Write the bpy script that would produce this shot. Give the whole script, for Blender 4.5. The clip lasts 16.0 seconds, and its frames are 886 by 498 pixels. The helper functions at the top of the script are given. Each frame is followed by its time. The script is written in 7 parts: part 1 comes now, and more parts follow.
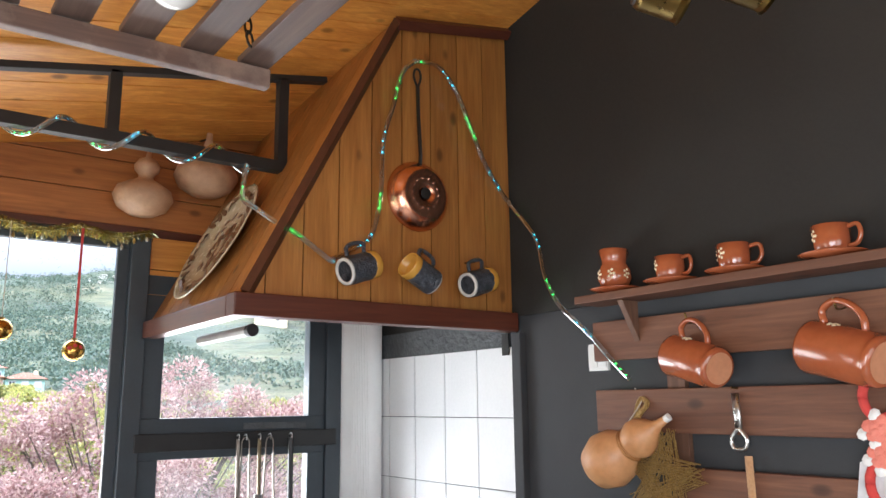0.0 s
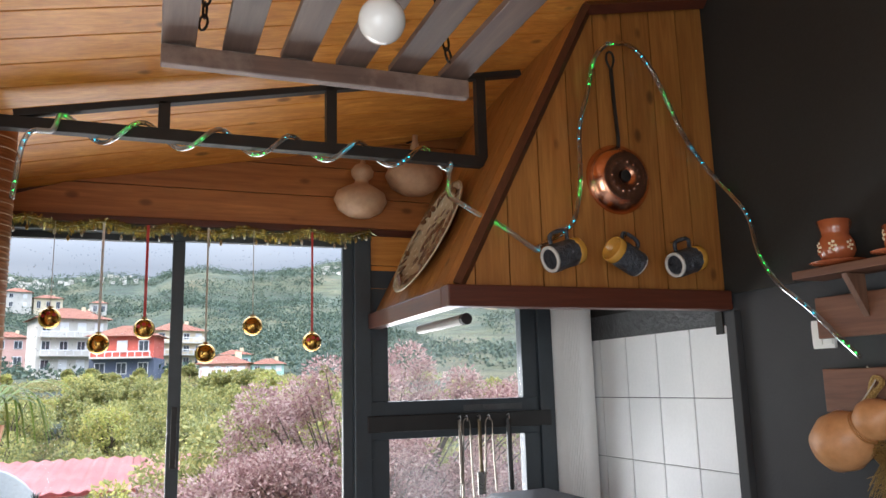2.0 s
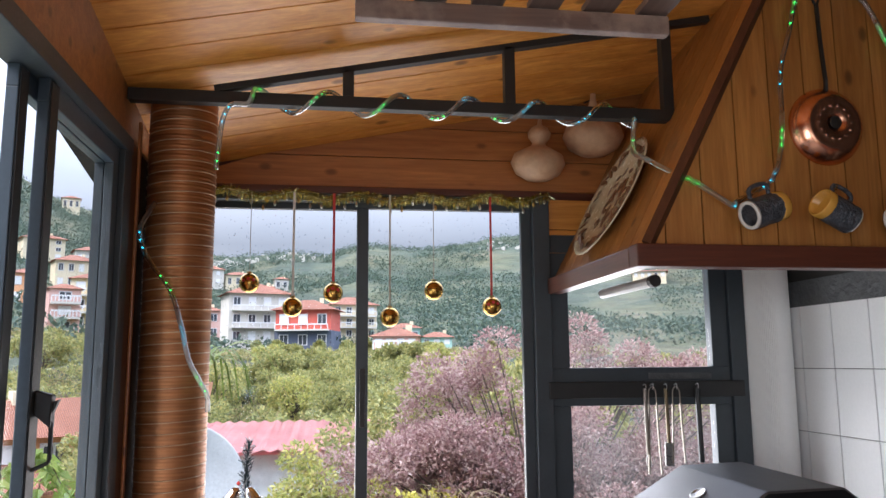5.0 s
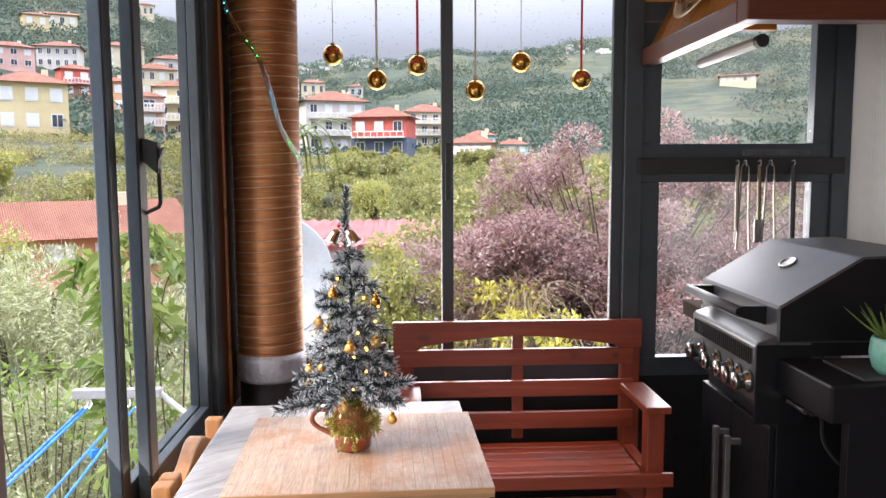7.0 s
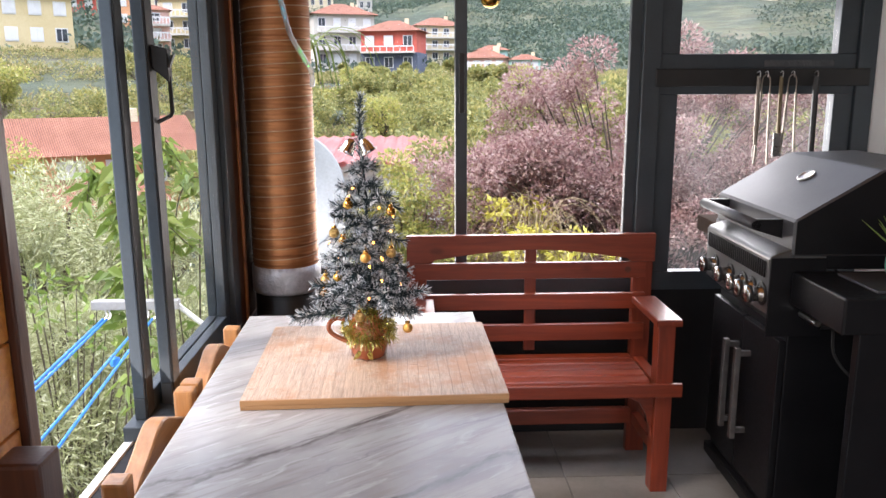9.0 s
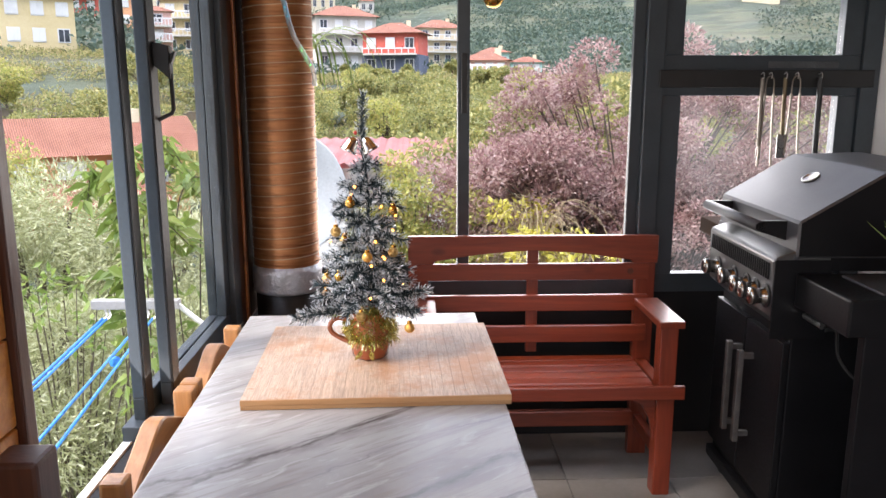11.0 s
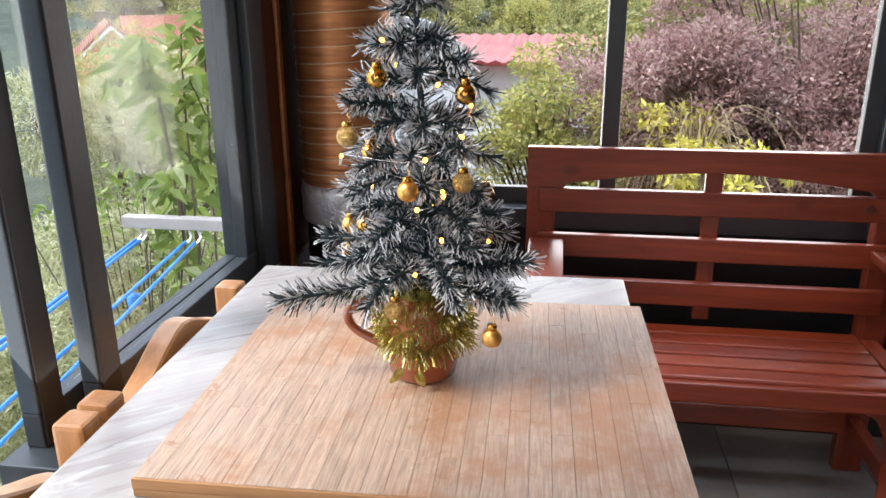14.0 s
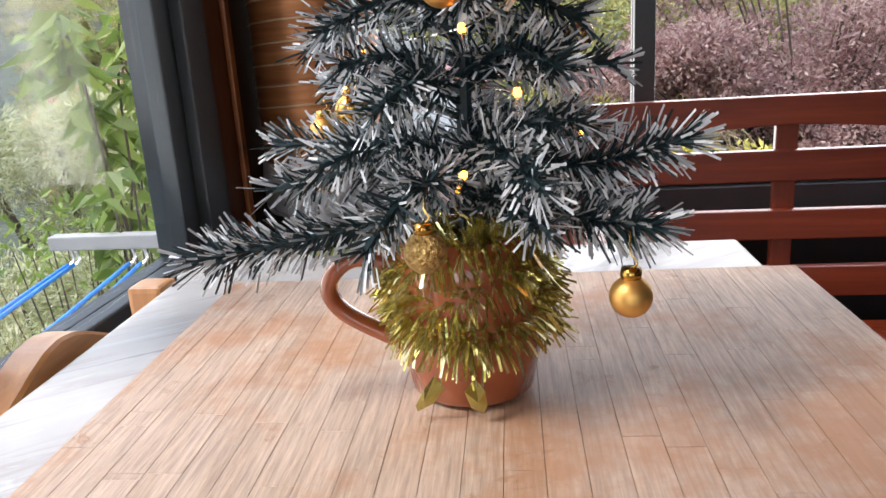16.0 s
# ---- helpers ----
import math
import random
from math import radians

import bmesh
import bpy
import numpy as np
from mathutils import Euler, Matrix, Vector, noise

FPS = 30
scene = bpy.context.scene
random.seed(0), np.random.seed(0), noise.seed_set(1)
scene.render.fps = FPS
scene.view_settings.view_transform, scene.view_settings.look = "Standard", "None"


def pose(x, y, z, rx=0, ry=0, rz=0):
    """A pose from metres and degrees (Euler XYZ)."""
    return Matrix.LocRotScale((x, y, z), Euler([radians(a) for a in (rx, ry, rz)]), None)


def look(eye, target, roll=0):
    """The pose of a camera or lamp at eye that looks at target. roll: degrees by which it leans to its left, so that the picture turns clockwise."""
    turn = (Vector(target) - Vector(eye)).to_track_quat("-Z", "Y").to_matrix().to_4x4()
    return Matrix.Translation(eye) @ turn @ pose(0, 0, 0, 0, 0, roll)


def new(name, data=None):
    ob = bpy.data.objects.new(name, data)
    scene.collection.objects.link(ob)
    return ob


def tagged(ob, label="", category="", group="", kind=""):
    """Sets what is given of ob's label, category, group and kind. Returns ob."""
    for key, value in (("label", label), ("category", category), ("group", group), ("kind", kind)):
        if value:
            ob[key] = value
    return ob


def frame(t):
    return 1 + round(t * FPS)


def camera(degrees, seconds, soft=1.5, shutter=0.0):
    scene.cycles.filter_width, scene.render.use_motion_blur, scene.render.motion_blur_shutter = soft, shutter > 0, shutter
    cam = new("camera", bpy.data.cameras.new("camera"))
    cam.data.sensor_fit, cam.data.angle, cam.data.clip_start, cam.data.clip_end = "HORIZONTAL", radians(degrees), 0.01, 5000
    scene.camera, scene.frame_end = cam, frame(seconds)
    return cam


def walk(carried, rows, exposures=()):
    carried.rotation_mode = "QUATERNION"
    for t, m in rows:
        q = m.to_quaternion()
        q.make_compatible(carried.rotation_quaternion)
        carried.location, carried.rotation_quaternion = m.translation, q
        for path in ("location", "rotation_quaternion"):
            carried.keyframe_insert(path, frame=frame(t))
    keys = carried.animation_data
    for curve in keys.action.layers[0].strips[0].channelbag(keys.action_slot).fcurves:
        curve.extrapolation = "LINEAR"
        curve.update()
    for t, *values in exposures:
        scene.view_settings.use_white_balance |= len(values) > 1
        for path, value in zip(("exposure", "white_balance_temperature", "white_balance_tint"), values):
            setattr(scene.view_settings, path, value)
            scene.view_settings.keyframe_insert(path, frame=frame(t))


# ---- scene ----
cam = camera(59.6, 16.0)
METRES, EYE, TILT, LEAN, TURN = 1.71, 1.557, 0.0, 0.0, -36.1
ROWS = [
    (0.0, 0.0, 0.0, 0.0, 0.13, 11.32, 0.64),
    (0.5, 0.007, -0.0135, 0.0022, 4.18, 10.59, 1.16),
    (1.0, 0.0124, -0.0284, 0.0041, 8.44, 9.97, 1.63),
    (1.5, 0.0088, -0.0375, 0.0062, 12.34, 9.83, 1.7),
    (2.0, 0.0066, -0.0462, 0.0085, 15.57, 10.05, 1.44),
    (2.5, -0.0029, -0.0584, 0.0099, 18.83, 10.16, 1.2),
    (3.0, -0.0085, -0.0611, 0.01, 22.73, 10.17, 1.19),
    (5.5, -0.0443, -0.0242, -0.0287, 28.82, 6.69, 0.28),
    (6.0, -0.0526, -0.0252, -0.0513, 30.78, 2.88, 0.2),
    (6.5, -0.0584, -0.0276, -0.0707, 32.43, -1.61, 0.3),
    (7.0, -0.0655, -0.0273, -0.0853, 33.17, -5.71, 0.25),
    (7.5, -0.0704, -0.0257, -0.0924, 33.52, -8.21, 0.24),
    (8.0, -0.0732, -0.0259, -0.0952, 33.72, -10.36, 0.27),
    (8.5, -0.0719, -0.0285, -0.0953, 33.89, -11.75, 0.3),
    (11.0, -0.078, -0.0234, -0.1006, 34.06, -11.59, -0.01),
    (11.5, -0.0785, -0.0244, -0.0997, 34.06, -11.17, -0.03),
    (12.0, -0.0864, -0.0124, -0.1089, 34.06, -10.92, -0.02),
    (12.5, -0.1272, 0.0378, -0.1189, 34.05, -10.79, -0.04),
    (13.0, -0.1688, 0.1428, -0.1364, 35.73, -12.62, 0.37),
    (13.5, -0.2249, 0.2796, -0.1559, 42.43, -16.62, 0.53),
    (14.0, -0.3433, 0.385, -0.1868, 44.6, -18.52, 0.25),
    (14.5, -0.4478, 0.4612, -0.215, 43.77, -17.12, 1.47),
    (15.0, -0.4896, 0.4934, -0.2604, 43.09, -15.76, 2.71),
    (15.5, -0.508, 0.5145, -0.2941, 42.61, -15.68, 3.21),
    (16.0, -0.5175, 0.5194, -0.3093, 42.34, -15.87, 3.42),
]
walk(cam, [(t, pose(0, 0, EYE, TILT, LEAN, TURN) @ pose(METRES * x, METRES * y, METRES * z, 90 + pitch, roll, yaw)) for t, x, y, z, yaw, pitch, roll in ROWS], [(0.0, 1.77, 6150, 12), (0.4, 1.55, 5700, 5), (1.5, 1.1, 5650, 5), (1.9, 1.09, 6300, 12), (2.6, 1.04, 6300, 12), (3.0, 0.99, 6100, 12), (5.5, 0.94, 6330, 16), (7.0, 1.04, 6630, 17), (12.8, 1.04, 6680, 16), (14.0, 0.84, 6600, 13), (15.0, 0.90, 6550, 13), (16.0, 0.71, 6530, 13)])

# ---- light ----
world = bpy.data.worlds.new("world")
scene.world = world
world.use_nodes = True
wn, wl = world.node_tree.nodes, world.node_tree.links
wbg = wn["Background"]
sky = wn.new("ShaderNodeTexSky")
sky.sky_type, sky.sun_disc = "NISHITA", False
sky.sun_elevation, sky.sun_rotation = radians(48), radians(-60)
wtc = wn.new("ShaderNodeTexCoord")
wmap = wn.new("ShaderNodeMapping")
wmap.inputs["Scale"].default_value = (1.6, 1.6, 5.0)
wl.new(wtc.outputs["Generated"], wmap.inputs["Vector"])
wno = wn.new("ShaderNodeTexNoise")
wno.inputs["Scale"].default_value, wno.inputs["Detail"].default_value = 1.7, 6
wl.new(wmap.outputs["Vector"], wno.inputs["Vector"])
wramp = wn.new("ShaderNodeValToRGB")
wramp.color_ramp.elements[0].position, wramp.color_ramp.elements[0].color = 0.36, (3.9, 4.5, 5.5, 1)
wramp.color_ramp.elements[1].position, wramp.color_ramp.elements[1].color = 0.62, (4.8, 5.25, 6.0, 1)
wl.new(wno.outputs["Fac"], wramp.inputs["Fac"])
wmix = wn.new("ShaderNodeMix")
wmix.data_type = "RGBA"
wmix.inputs["Factor"].default_value = 0.88
wl.new(sky.outputs["Color"], wmix.inputs["A"])
wl.new(wramp.outputs["Color"], wmix.inputs["B"])
# an overcast sky is about three times as bright overhead as at the horizon
wsep, wup, wgain = wn.new("ShaderNodeSeparateXYZ"), wn.new("ShaderNodeMapRange"), wn.new("ShaderNodeVectorMath")
wl.new(wtc.outputs["Generated"], wsep.inputs[0])
wl.new(wsep.outputs["Z"], wup.inputs["Value"])
wup.inputs["From Min"].default_value, wup.inputs["From Max"].default_value = 0.15, 0.85
wup.inputs["To Min"].default_value, wup.inputs["To Max"].default_value = 0.55, 5.4
wgain.operation = "SCALE"
wl.new(wmix.outputs["Result"], wgain.inputs[0])
wl.new(wup.outputs["Result"], wgain.inputs["Scale"])
wl.new(wgain.outputs[0], wbg.inputs["Color"])
wbg.inputs["Strength"].default_value = 0.105

sun = new("sun", bpy.data.lights.new("sun", "SUN"))
sun.data.energy, sun.data.angle, sun.data.color = 1.7, radians(14), (1.0, 0.92, 0.82)
sun.matrix_world = look((0, 0, 0), (0.58, 0.33, -0.74))


def window_light(eye, target, w, h, energy, color=(0.93, 0.97, 1.0)):
    lamp = new("window_daylight", bpy.data.lights.new("window_daylight", "AREA"))
    lamp.data.shape, lamp.data.size, lamp.data.size_y = "RECTANGLE", w, h
    lamp.data.energy, lamp.data.color = energy, color
    lamp.matrix_world = look(eye, target)
    return lamp


window_light((-0.80, -0.75, 1.35), (0.4, -0.75, 1.35), 1.9, 1.3, 22)
window_light((-0.98, 1.70, 1.15), (0.2, 1.6, 1.95), 1.1, 1.1, 4.5, (1.0, 0.98, 0.95))
window_light((1.17, 3.4, 1.15), (1.6, 2.3, 1.2), 0.7, 1.1, 9)
window_light((0.05, 3.7, 1.0), (0.1, 1.7, 2.0), 1.7, 1.0, 13, (1.0, 0.98, 0.95))
window_light((0.55, -2.1, 1.55), (0.55, 0.0, 1.35), 1.9, 1.3, 7)

# ---- materials ----


def nodes_of(name):
    m = bpy.data.materials.new(name)
    m.use_nodes = True
    return m, m.node_tree.nodes, m.node_tree.links, m.node_tree.nodes["Principled BSDF"]


def rgb(c):
    return (c[0], c[1], c[2], 1)


def ramp_node(n, stops):
    r = n.new("ShaderNodeValToRGB")
    els = r.color_ramp.elements
    while len(els) < len(stops):
        els.new(0.5)
    for e, (p, c) in zip(els, stops):
        e.position, e.color = p, rgb(c)
    return r


def coords(n, l, scale=(1, 1, 1), shift=True, turn=(0, 0, 0)):
    tc, mp = n.new("ShaderNodeTexCoord"), n.new("ShaderNodeMapping")
    mp.inputs["Scale"].default_value = scale
    mp.inputs["Rotation"].default_value = turn
    if shift:
        oi, mu = n.new("ShaderNodeObjectInfo"), n.new("ShaderNodeVectorMath")
        mu.operation = "MULTIPLY"
        mu.inputs[1].default_value = (17.0, 23.0, 31.0)
        l.new(oi.outputs["Random"], mu.inputs[0])
        ad = n.new("ShaderNodeVectorMath")
        l.new(tc.outputs["Object"], ad.inputs[0])
        l.new(mu.outputs[0], ad.inputs[1])
        l.new(ad.outputs[0], mp.inputs["Vector"])
    else:
        l.new(tc.outputs["Object"], mp.inputs["Vector"])
    return mp.outputs["Vector"]


def noise_node(n, l, vec, scale, detail=4, rough=0.55, dist=0.0):
    t = n.new("ShaderNodeTexNoise")
    t.inputs["Scale"].default_value, t.inputs["Detail"].default_value = scale, detail
    t.inputs["Roughness"].default_value, t.inputs["Distortion"].default_value = rough, dist
    l.new(vec, t.inputs["Vector"])
    return t.outputs["Fac"]


def mixed(n, l, fac, a, b, mode="MIX"):
    m = n.new("ShaderNodeMix")
    m.data_type, m.blend_type = "RGBA", mode
    for key, v in (("Factor", fac), ("A", a), ("B", b)):
        if isinstance(v, (int, float)):
            m.inputs[key].default_value = v
        elif isinstance(v, tuple):
            m.inputs[key].default_value = rgb(v)
        else:
            l.new(v, m.inputs[key])
    return m.outputs["Result"]


def bumped(n, l, p, height, strength=0.3, dist=0.01):
    b = n.new("ShaderNodeBump")
    b.inputs["Strength"].default_value, b.inputs["Distance"].default_value = strength, dist
    l.new(height, b.inputs["Height"])
    l.new(b.outputs["Normal"], p.inputs["Normal"])


def surface(name, a, b, scale=8, fine=60, rough=0.6, metal=0.0, bump=0.2, dist=0.004, coat=0.0, spread=0.12, vary=0.0):
    """Paint, plaster, clay, metal: two colours in soft patches, fine grain and relief."""
    m, n, l, p = nodes_of(name)
    v = coords(n, l)
    big, small = noise_node(n, l, v, scale), noise_node(n, l, v, fine, 3)
    r = ramp_node(n, [(0.5 - 2 * spread, a), (0.5 + 2 * spread, b)])
    l.new(big, r.inputs["Fac"])
    col = mixed(n, l, 0.18, r.outputs["Color"], small, "OVERLAY")
    if vary:
        oi, hs = n.new("ShaderNodeObjectInfo"), n.new("ShaderNodeHueSaturation")
        mr = n.new("ShaderNodeMapRange")
        mr.inputs["To Min"].default_value, mr.inputs["To Max"].default_value = 1 - vary, 1 + vary
        l.new(oi.outputs["Random"], mr.inputs["Value"])
        l.new(mr.outputs["Result"], hs.inputs["Value"])
        l.new(col, hs.inputs["Color"])
        col = hs.outputs["Color"]
    l.new(col, p.inputs["Base Color"])
    rr = n.new("ShaderNodeMapRange")
    rr.inputs["To Min"].default_value, rr.inputs["To Max"].default_value = max(0.03, rough - 0.1), min(1, rough + 0.1)
    l.new(small, rr.inputs["Value"])
    l.new(rr.outputs["Result"], p.inputs["Roughness"])
    p.inputs["Metallic"].default_value = metal
    p.inputs["Coat Weight"].default_value = coat
    p.inputs["Coat Roughness"].default_value = 0.12
    if bump:
        bumped(n, l, p, small, bump, dist)
    return m


def wood(name, dark, light, axis=0, rough=0.5, coat=0.0, knots=0.0, grain=1.0, vary=0.18, wear=None, fibre=0.3, whole=False):
    """Timber with grain along one axis, knots and a change from board to board."""
    m, n, l, p = nodes_of(name)
    s = [14.0, 14.0, 14.0]
    s[axis] = 0.9
    v = coords(n, l, tuple(x * grain for x in s))
    g1, g2 = noise_node(n, l, v, 2.2, 5, 0.6, 0.8), noise_node(n, l, v, 9, 3, 0.6)
    r = ramp_node(n, [(0.28, dark), (0.55, tuple((x + y) / 2 for x, y in zip(dark, light))), (0.75, light)])
    l.new(g1, r.inputs["Fac"])
    col = mixed(n, l, fibre, r.outputs["Color"], g2, "OVERLAY")
    if knots:
        ks = [9.0, 9.0, 9.0]
        ks[axis] = 5.0
        kv = coords(n, l, tuple(ks))
        vo = n.new("ShaderNodeTexVoronoi")
        vo.inputs["Scale"].default_value, vo.inputs["Randomness"].default_value = 1.0, 1.0
        l.new(kv, vo.inputs["Vector"])
        kr = ramp_node(n, [(0.0, (1, 1, 1)), (0.085, (0.8, 0.8, 0.8)), (0.16, (0, 0, 0))])
        l.new(vo.outputs["Distance"], kr.inputs["Fac"])
        kf = n.new("ShaderNodeMath")
        kf.operation = "MULTIPLY"
        kf.inputs[1].default_value = knots
        l.new(kr.outputs["Color"], kf.inputs[0])
        col = mixed(n, l, kf.outputs[0], col, tuple(x * 0.28 for x in dark))
    if wear:
        wv = coords(n, l, (1, 1, 1), not whole)
        wr = ramp_node(n, [(0.47, (0, 0, 0)), (0.64, (0.8, 0.8, 0.8))])
        l.new(noise_node(n, l, wv, 7, 6, 0.7), wr.inputs["Fac"])
        col = mixed(n, l, wr.outputs["Color"], col, wear)
        if whole:
            sr = ramp_node(n, [(0.60, (0, 0, 0)), (0.70, (0.6, 0.6, 0.6))])
            l.new(noise_node(n, l, wv, 34, 5, 0.75, 0.6), sr.inputs["Fac"])
            col = mixed(n, l, sr.outputs["Color"], col, tuple(x * 0.75 for x in wear))
    oi, hs, mr = n.new("ShaderNodeObjectInfo"), n.new("ShaderNodeHueSaturation"), n.new("ShaderNodeMapRange")
    mr.inputs["To Min"].default_value, mr.inputs["To Max"].default_value = 1 - vary, 1 + vary
    l.new(oi.outputs["Random"], mr.inputs["Value"])
    l.new(mr.outputs["Result"], hs.inputs["Value"])
    l.new(col, hs.inputs["Color"])
    l.new(hs.outputs["Color"], p.inputs["Base Color"])
    p.inputs["Roughness"].default_value = rough
    p.inputs["Coat Weight"].default_value, p.inputs["Coat Roughness"].default_value = coat, 0.2
    bumped(n, l, p, g2, 0.18, 0.003)
    return m


def island_leaf(name, cols, rough=0.5, translucent=0.35):
    m, n, l, p = nodes_of(name)
    g = n.new("ShaderNodeNewGeometry")
    r = ramp_node(n, [(i / max(1, len(cols) - 1), c) for i, c in enumerate(cols)])
    l.new(g.outputs["Random Per Island"], r.inputs["Fac"])
    l.new(r.outputs["Color"], p.inputs["Base Color"])
    p.inputs["Roughness"].default_value = rough
    tr, ms = n.new("ShaderNodeBsdfTranslucent"), n.new("ShaderNodeMixShader")
    l.new(r.outputs["Color"], tr.inputs["Color"])
    ms.inputs[0].default_value = translucent
    l.new(p.outputs[0], ms.inputs[1])
    l.new(tr.outputs[0], ms.inputs[2])
    l.new(ms.outputs[0], n["Material Output"].inputs["Surface"])
    return m


def glow(name, color, strength):
    m, n, l, p = nodes_of(name)
    p.inputs["Base Color"].default_value = rgb(color)
    p.inputs["Emission Color"].default_value = rgb(color)
    p.inputs["Emission Strength"].default_value = strength
    return m


def clear_glass(name, gloss=1.0, tint=(1, 1, 1), haze=0.0):
    m, n, l, p = nodes_of(name)
    tr, gl, mx = n.new("ShaderNodeBsdfTransparent"), n.new("ShaderNodeBsdfGlossy"), n.new("ShaderNodeMixShader")
    fr, mu = n.new("ShaderNodeFresnel"), n.new("ShaderNodeMath")
    fr.inputs["IOR"].default_value = 1.45
    mu.operation = "MULTIPLY"
    mu.inputs[1].default_value = gloss
    tr.inputs["Color"].default_value = rgb(tint)
    gl.inputs["Roughness"].default_value = 0.02
    l.new(fr.outputs[0], mu.inputs[0])
    l.new(mu.outputs[0], mx.inputs[0])
    l.new(tr.outputs[0], mx.inputs[1])
    l.new(gl.outputs[0], mx.inputs[2])
    out = mx.outputs[0]
    if haze:
        v = coords(n, l)
        hr = ramp_node(n, [(0.35, (0, 0, 0)), (0.75, (haze, haze, haze))])
        l.new(noise_node(n, l, v, 3.0, 6, 0.65), hr.inputs["Fac"])
        df, m2 = n.new("ShaderNodeBsdfTranslucent"), n.new("ShaderNodeMixShader")
        df.inputs["Color"].default_value = (0.8, 0.8, 0.8, 1)
        l.new(hr.outputs["Color"], m2.inputs[0])
        l.new(out, m2.inputs[1])
        l.new(df.outputs[0], m2.inputs[2])
        out = m2.outputs[0]
    l.new(out, n["Material Output"].inputs["Surface"])
    return m


# same pine twice: ceiling brightness and hood shade are put into the base colours
PINE_LIT = wood("varnished_pine_lit", (0.52, 0.190, 0.030), (0.80, 0.375, 0.080), 0, 0.42, 0.12, 0.85)
PINE_Z_SHADED = wood("varnished_pine_upright_shaded", (0.29, 0.105, 0.021), (0.475, 0.215, 0.052), 2, 0.42, 0.12, 0.85)
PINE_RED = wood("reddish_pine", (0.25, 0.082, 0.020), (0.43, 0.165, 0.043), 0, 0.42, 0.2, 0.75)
MAHOG = wood("dark_red_trim", (0.075, 0.018, 0.009), (0.13, 0.035, 0.016), 0, 0.4, 0.2, vary=0.1)
MAHOG_Y = wood("dark_red_trim_y", (0.085, 0.022, 0.011), (0.15, 0.045, 0.02), 1, 0.34, 0.4, vary=0.1)
MAHOG_Z = wood("dark_red_trim_z", (0.06, 0.02, 0.011), (0.11, 0.04, 0.02), 2, 0.45, 0.1, vary=0.1)
BENCH_X = wood("red_stained_wood", (0.170, 0.024, 0.009), (0.306, 0.056, 0.020), 0, 0.36, 0.35, 0.5, vary=0.12)
BENCH_Y = wood("red_stained_wood_y", (0.170, 0.024, 0.009), (0.306, 0.056, 0.020), 1, 0.36, 0.35, vary=0.12)
BENCH_Z = wood("red_stained_wood_z", (0.170, 0.024, 0.009), (0.289, 0.051, 0.019), 2, 0.36, 0.35, vary=0.12)
CHAIR_Y = wood("honey_chair_wood", (0.330, 0.140, 0.040), (0.510, 0.245, 0.088), 1, 0.42, 0.2)
CHAIR_Z = wood("honey_chair_wood_z", (0.300, 0.129, 0.039), (0.480, 0.240, 0.086), 2, 0.42, 0.2)
BAMBOO = wood("bamboo_strip", (0.43, 0.315, 0.232), (0.56, 0.435, 0.342), 1, 0.55, 0.0, 0.0, 3.2, 0.06, wear=(0.40, 0.195, 0.090), fibre=0.6, whole=True)
BAMBOO_X = wood("bamboo_edge", (0.36, 0.18, 0.07), (0.52, 0.30, 0.14), 0, 0.55, vary=0.1)
SHELFWOOD = wood("brown_pallet_wood", (0.095, 0.034, 0.017), (0.20, 0.086, 0.043), 1, 0.6, 0.0, 0.8)
SHELFWOOD_Z = wood("brown_pallet_wood_z", (0.10, 0.045, 0.025), (0.20, 0.10, 0.06), 2, 0.6)
RACKWOOD = wood("grey_brown_slat", (0.09, 0.055, 0.042), (0.17, 0.11, 0.085), 1, 0.55, 0.0, 0.3)
RACKWOOD_X = wood("grey_brown_board", (0.11, 0.06, 0.045), (0.21, 0.125, 0.09), 0, 0.55, 0.0, 0.3, wear=(0.30, 0.20, 0.15))
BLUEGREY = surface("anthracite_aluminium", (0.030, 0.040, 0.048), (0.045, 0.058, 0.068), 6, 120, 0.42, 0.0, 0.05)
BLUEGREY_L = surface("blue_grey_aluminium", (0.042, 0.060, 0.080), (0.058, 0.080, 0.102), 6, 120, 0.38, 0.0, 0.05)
BLACKSTEEL = surface("black_painted_steel", (0.010, 0.010, 0.010), (0.020, 0.020, 0.019), 12, 150, 0.5, 0.0, 0.1)
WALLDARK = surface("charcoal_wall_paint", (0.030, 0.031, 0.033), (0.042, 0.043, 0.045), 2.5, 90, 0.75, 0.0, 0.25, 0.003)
# charcoal again, darkened in colour for the wall above the window light
WALLUP = surface("shaded_upper_wall", (0.014, 0.013, 0.011), (0.020, 0.019, 0.016), 2.5, 90, 0.75, 0.0, 0.25, 0.003)
WALLBLACK = surface("black_wall_panel", (0.010, 0.010, 0.011), (0.018, 0.018, 0.019), 3, 60, 0.6, 0.0, 0.2)
ROUGHGREY = surface("rough_grey_render", (0.055, 0.060, 0.064), (0.10, 0.105, 0.11), 7, 34, 0.55, 0.0, 0.9, 0.012)
TILEWHITE = surface("white_glazed_tile", (0.74, 0.75, 0.75), (0.80, 0.81, 0.80), 3, 90, 0.42, 0.0, 0.02, 0.001, vary=0.03)
GROUT = surface("dark_grout", (0.10, 0.10, 0.105), (0.18, 0.18, 0.18), 30, 160, 0.9)
PLASTICW = surface("white_plastic", (0.72, 0.72, 0.69), (0.80, 0.80, 0.77), 3, 80, 0.35, bump=0.02)
FLOORT = surface("grey_floor_tile", (0.15, 0.14, 0.13), (0.23, 0.215, 0.20), 5, 60, 0.4, 0.0, 0.1, vary=0.1)
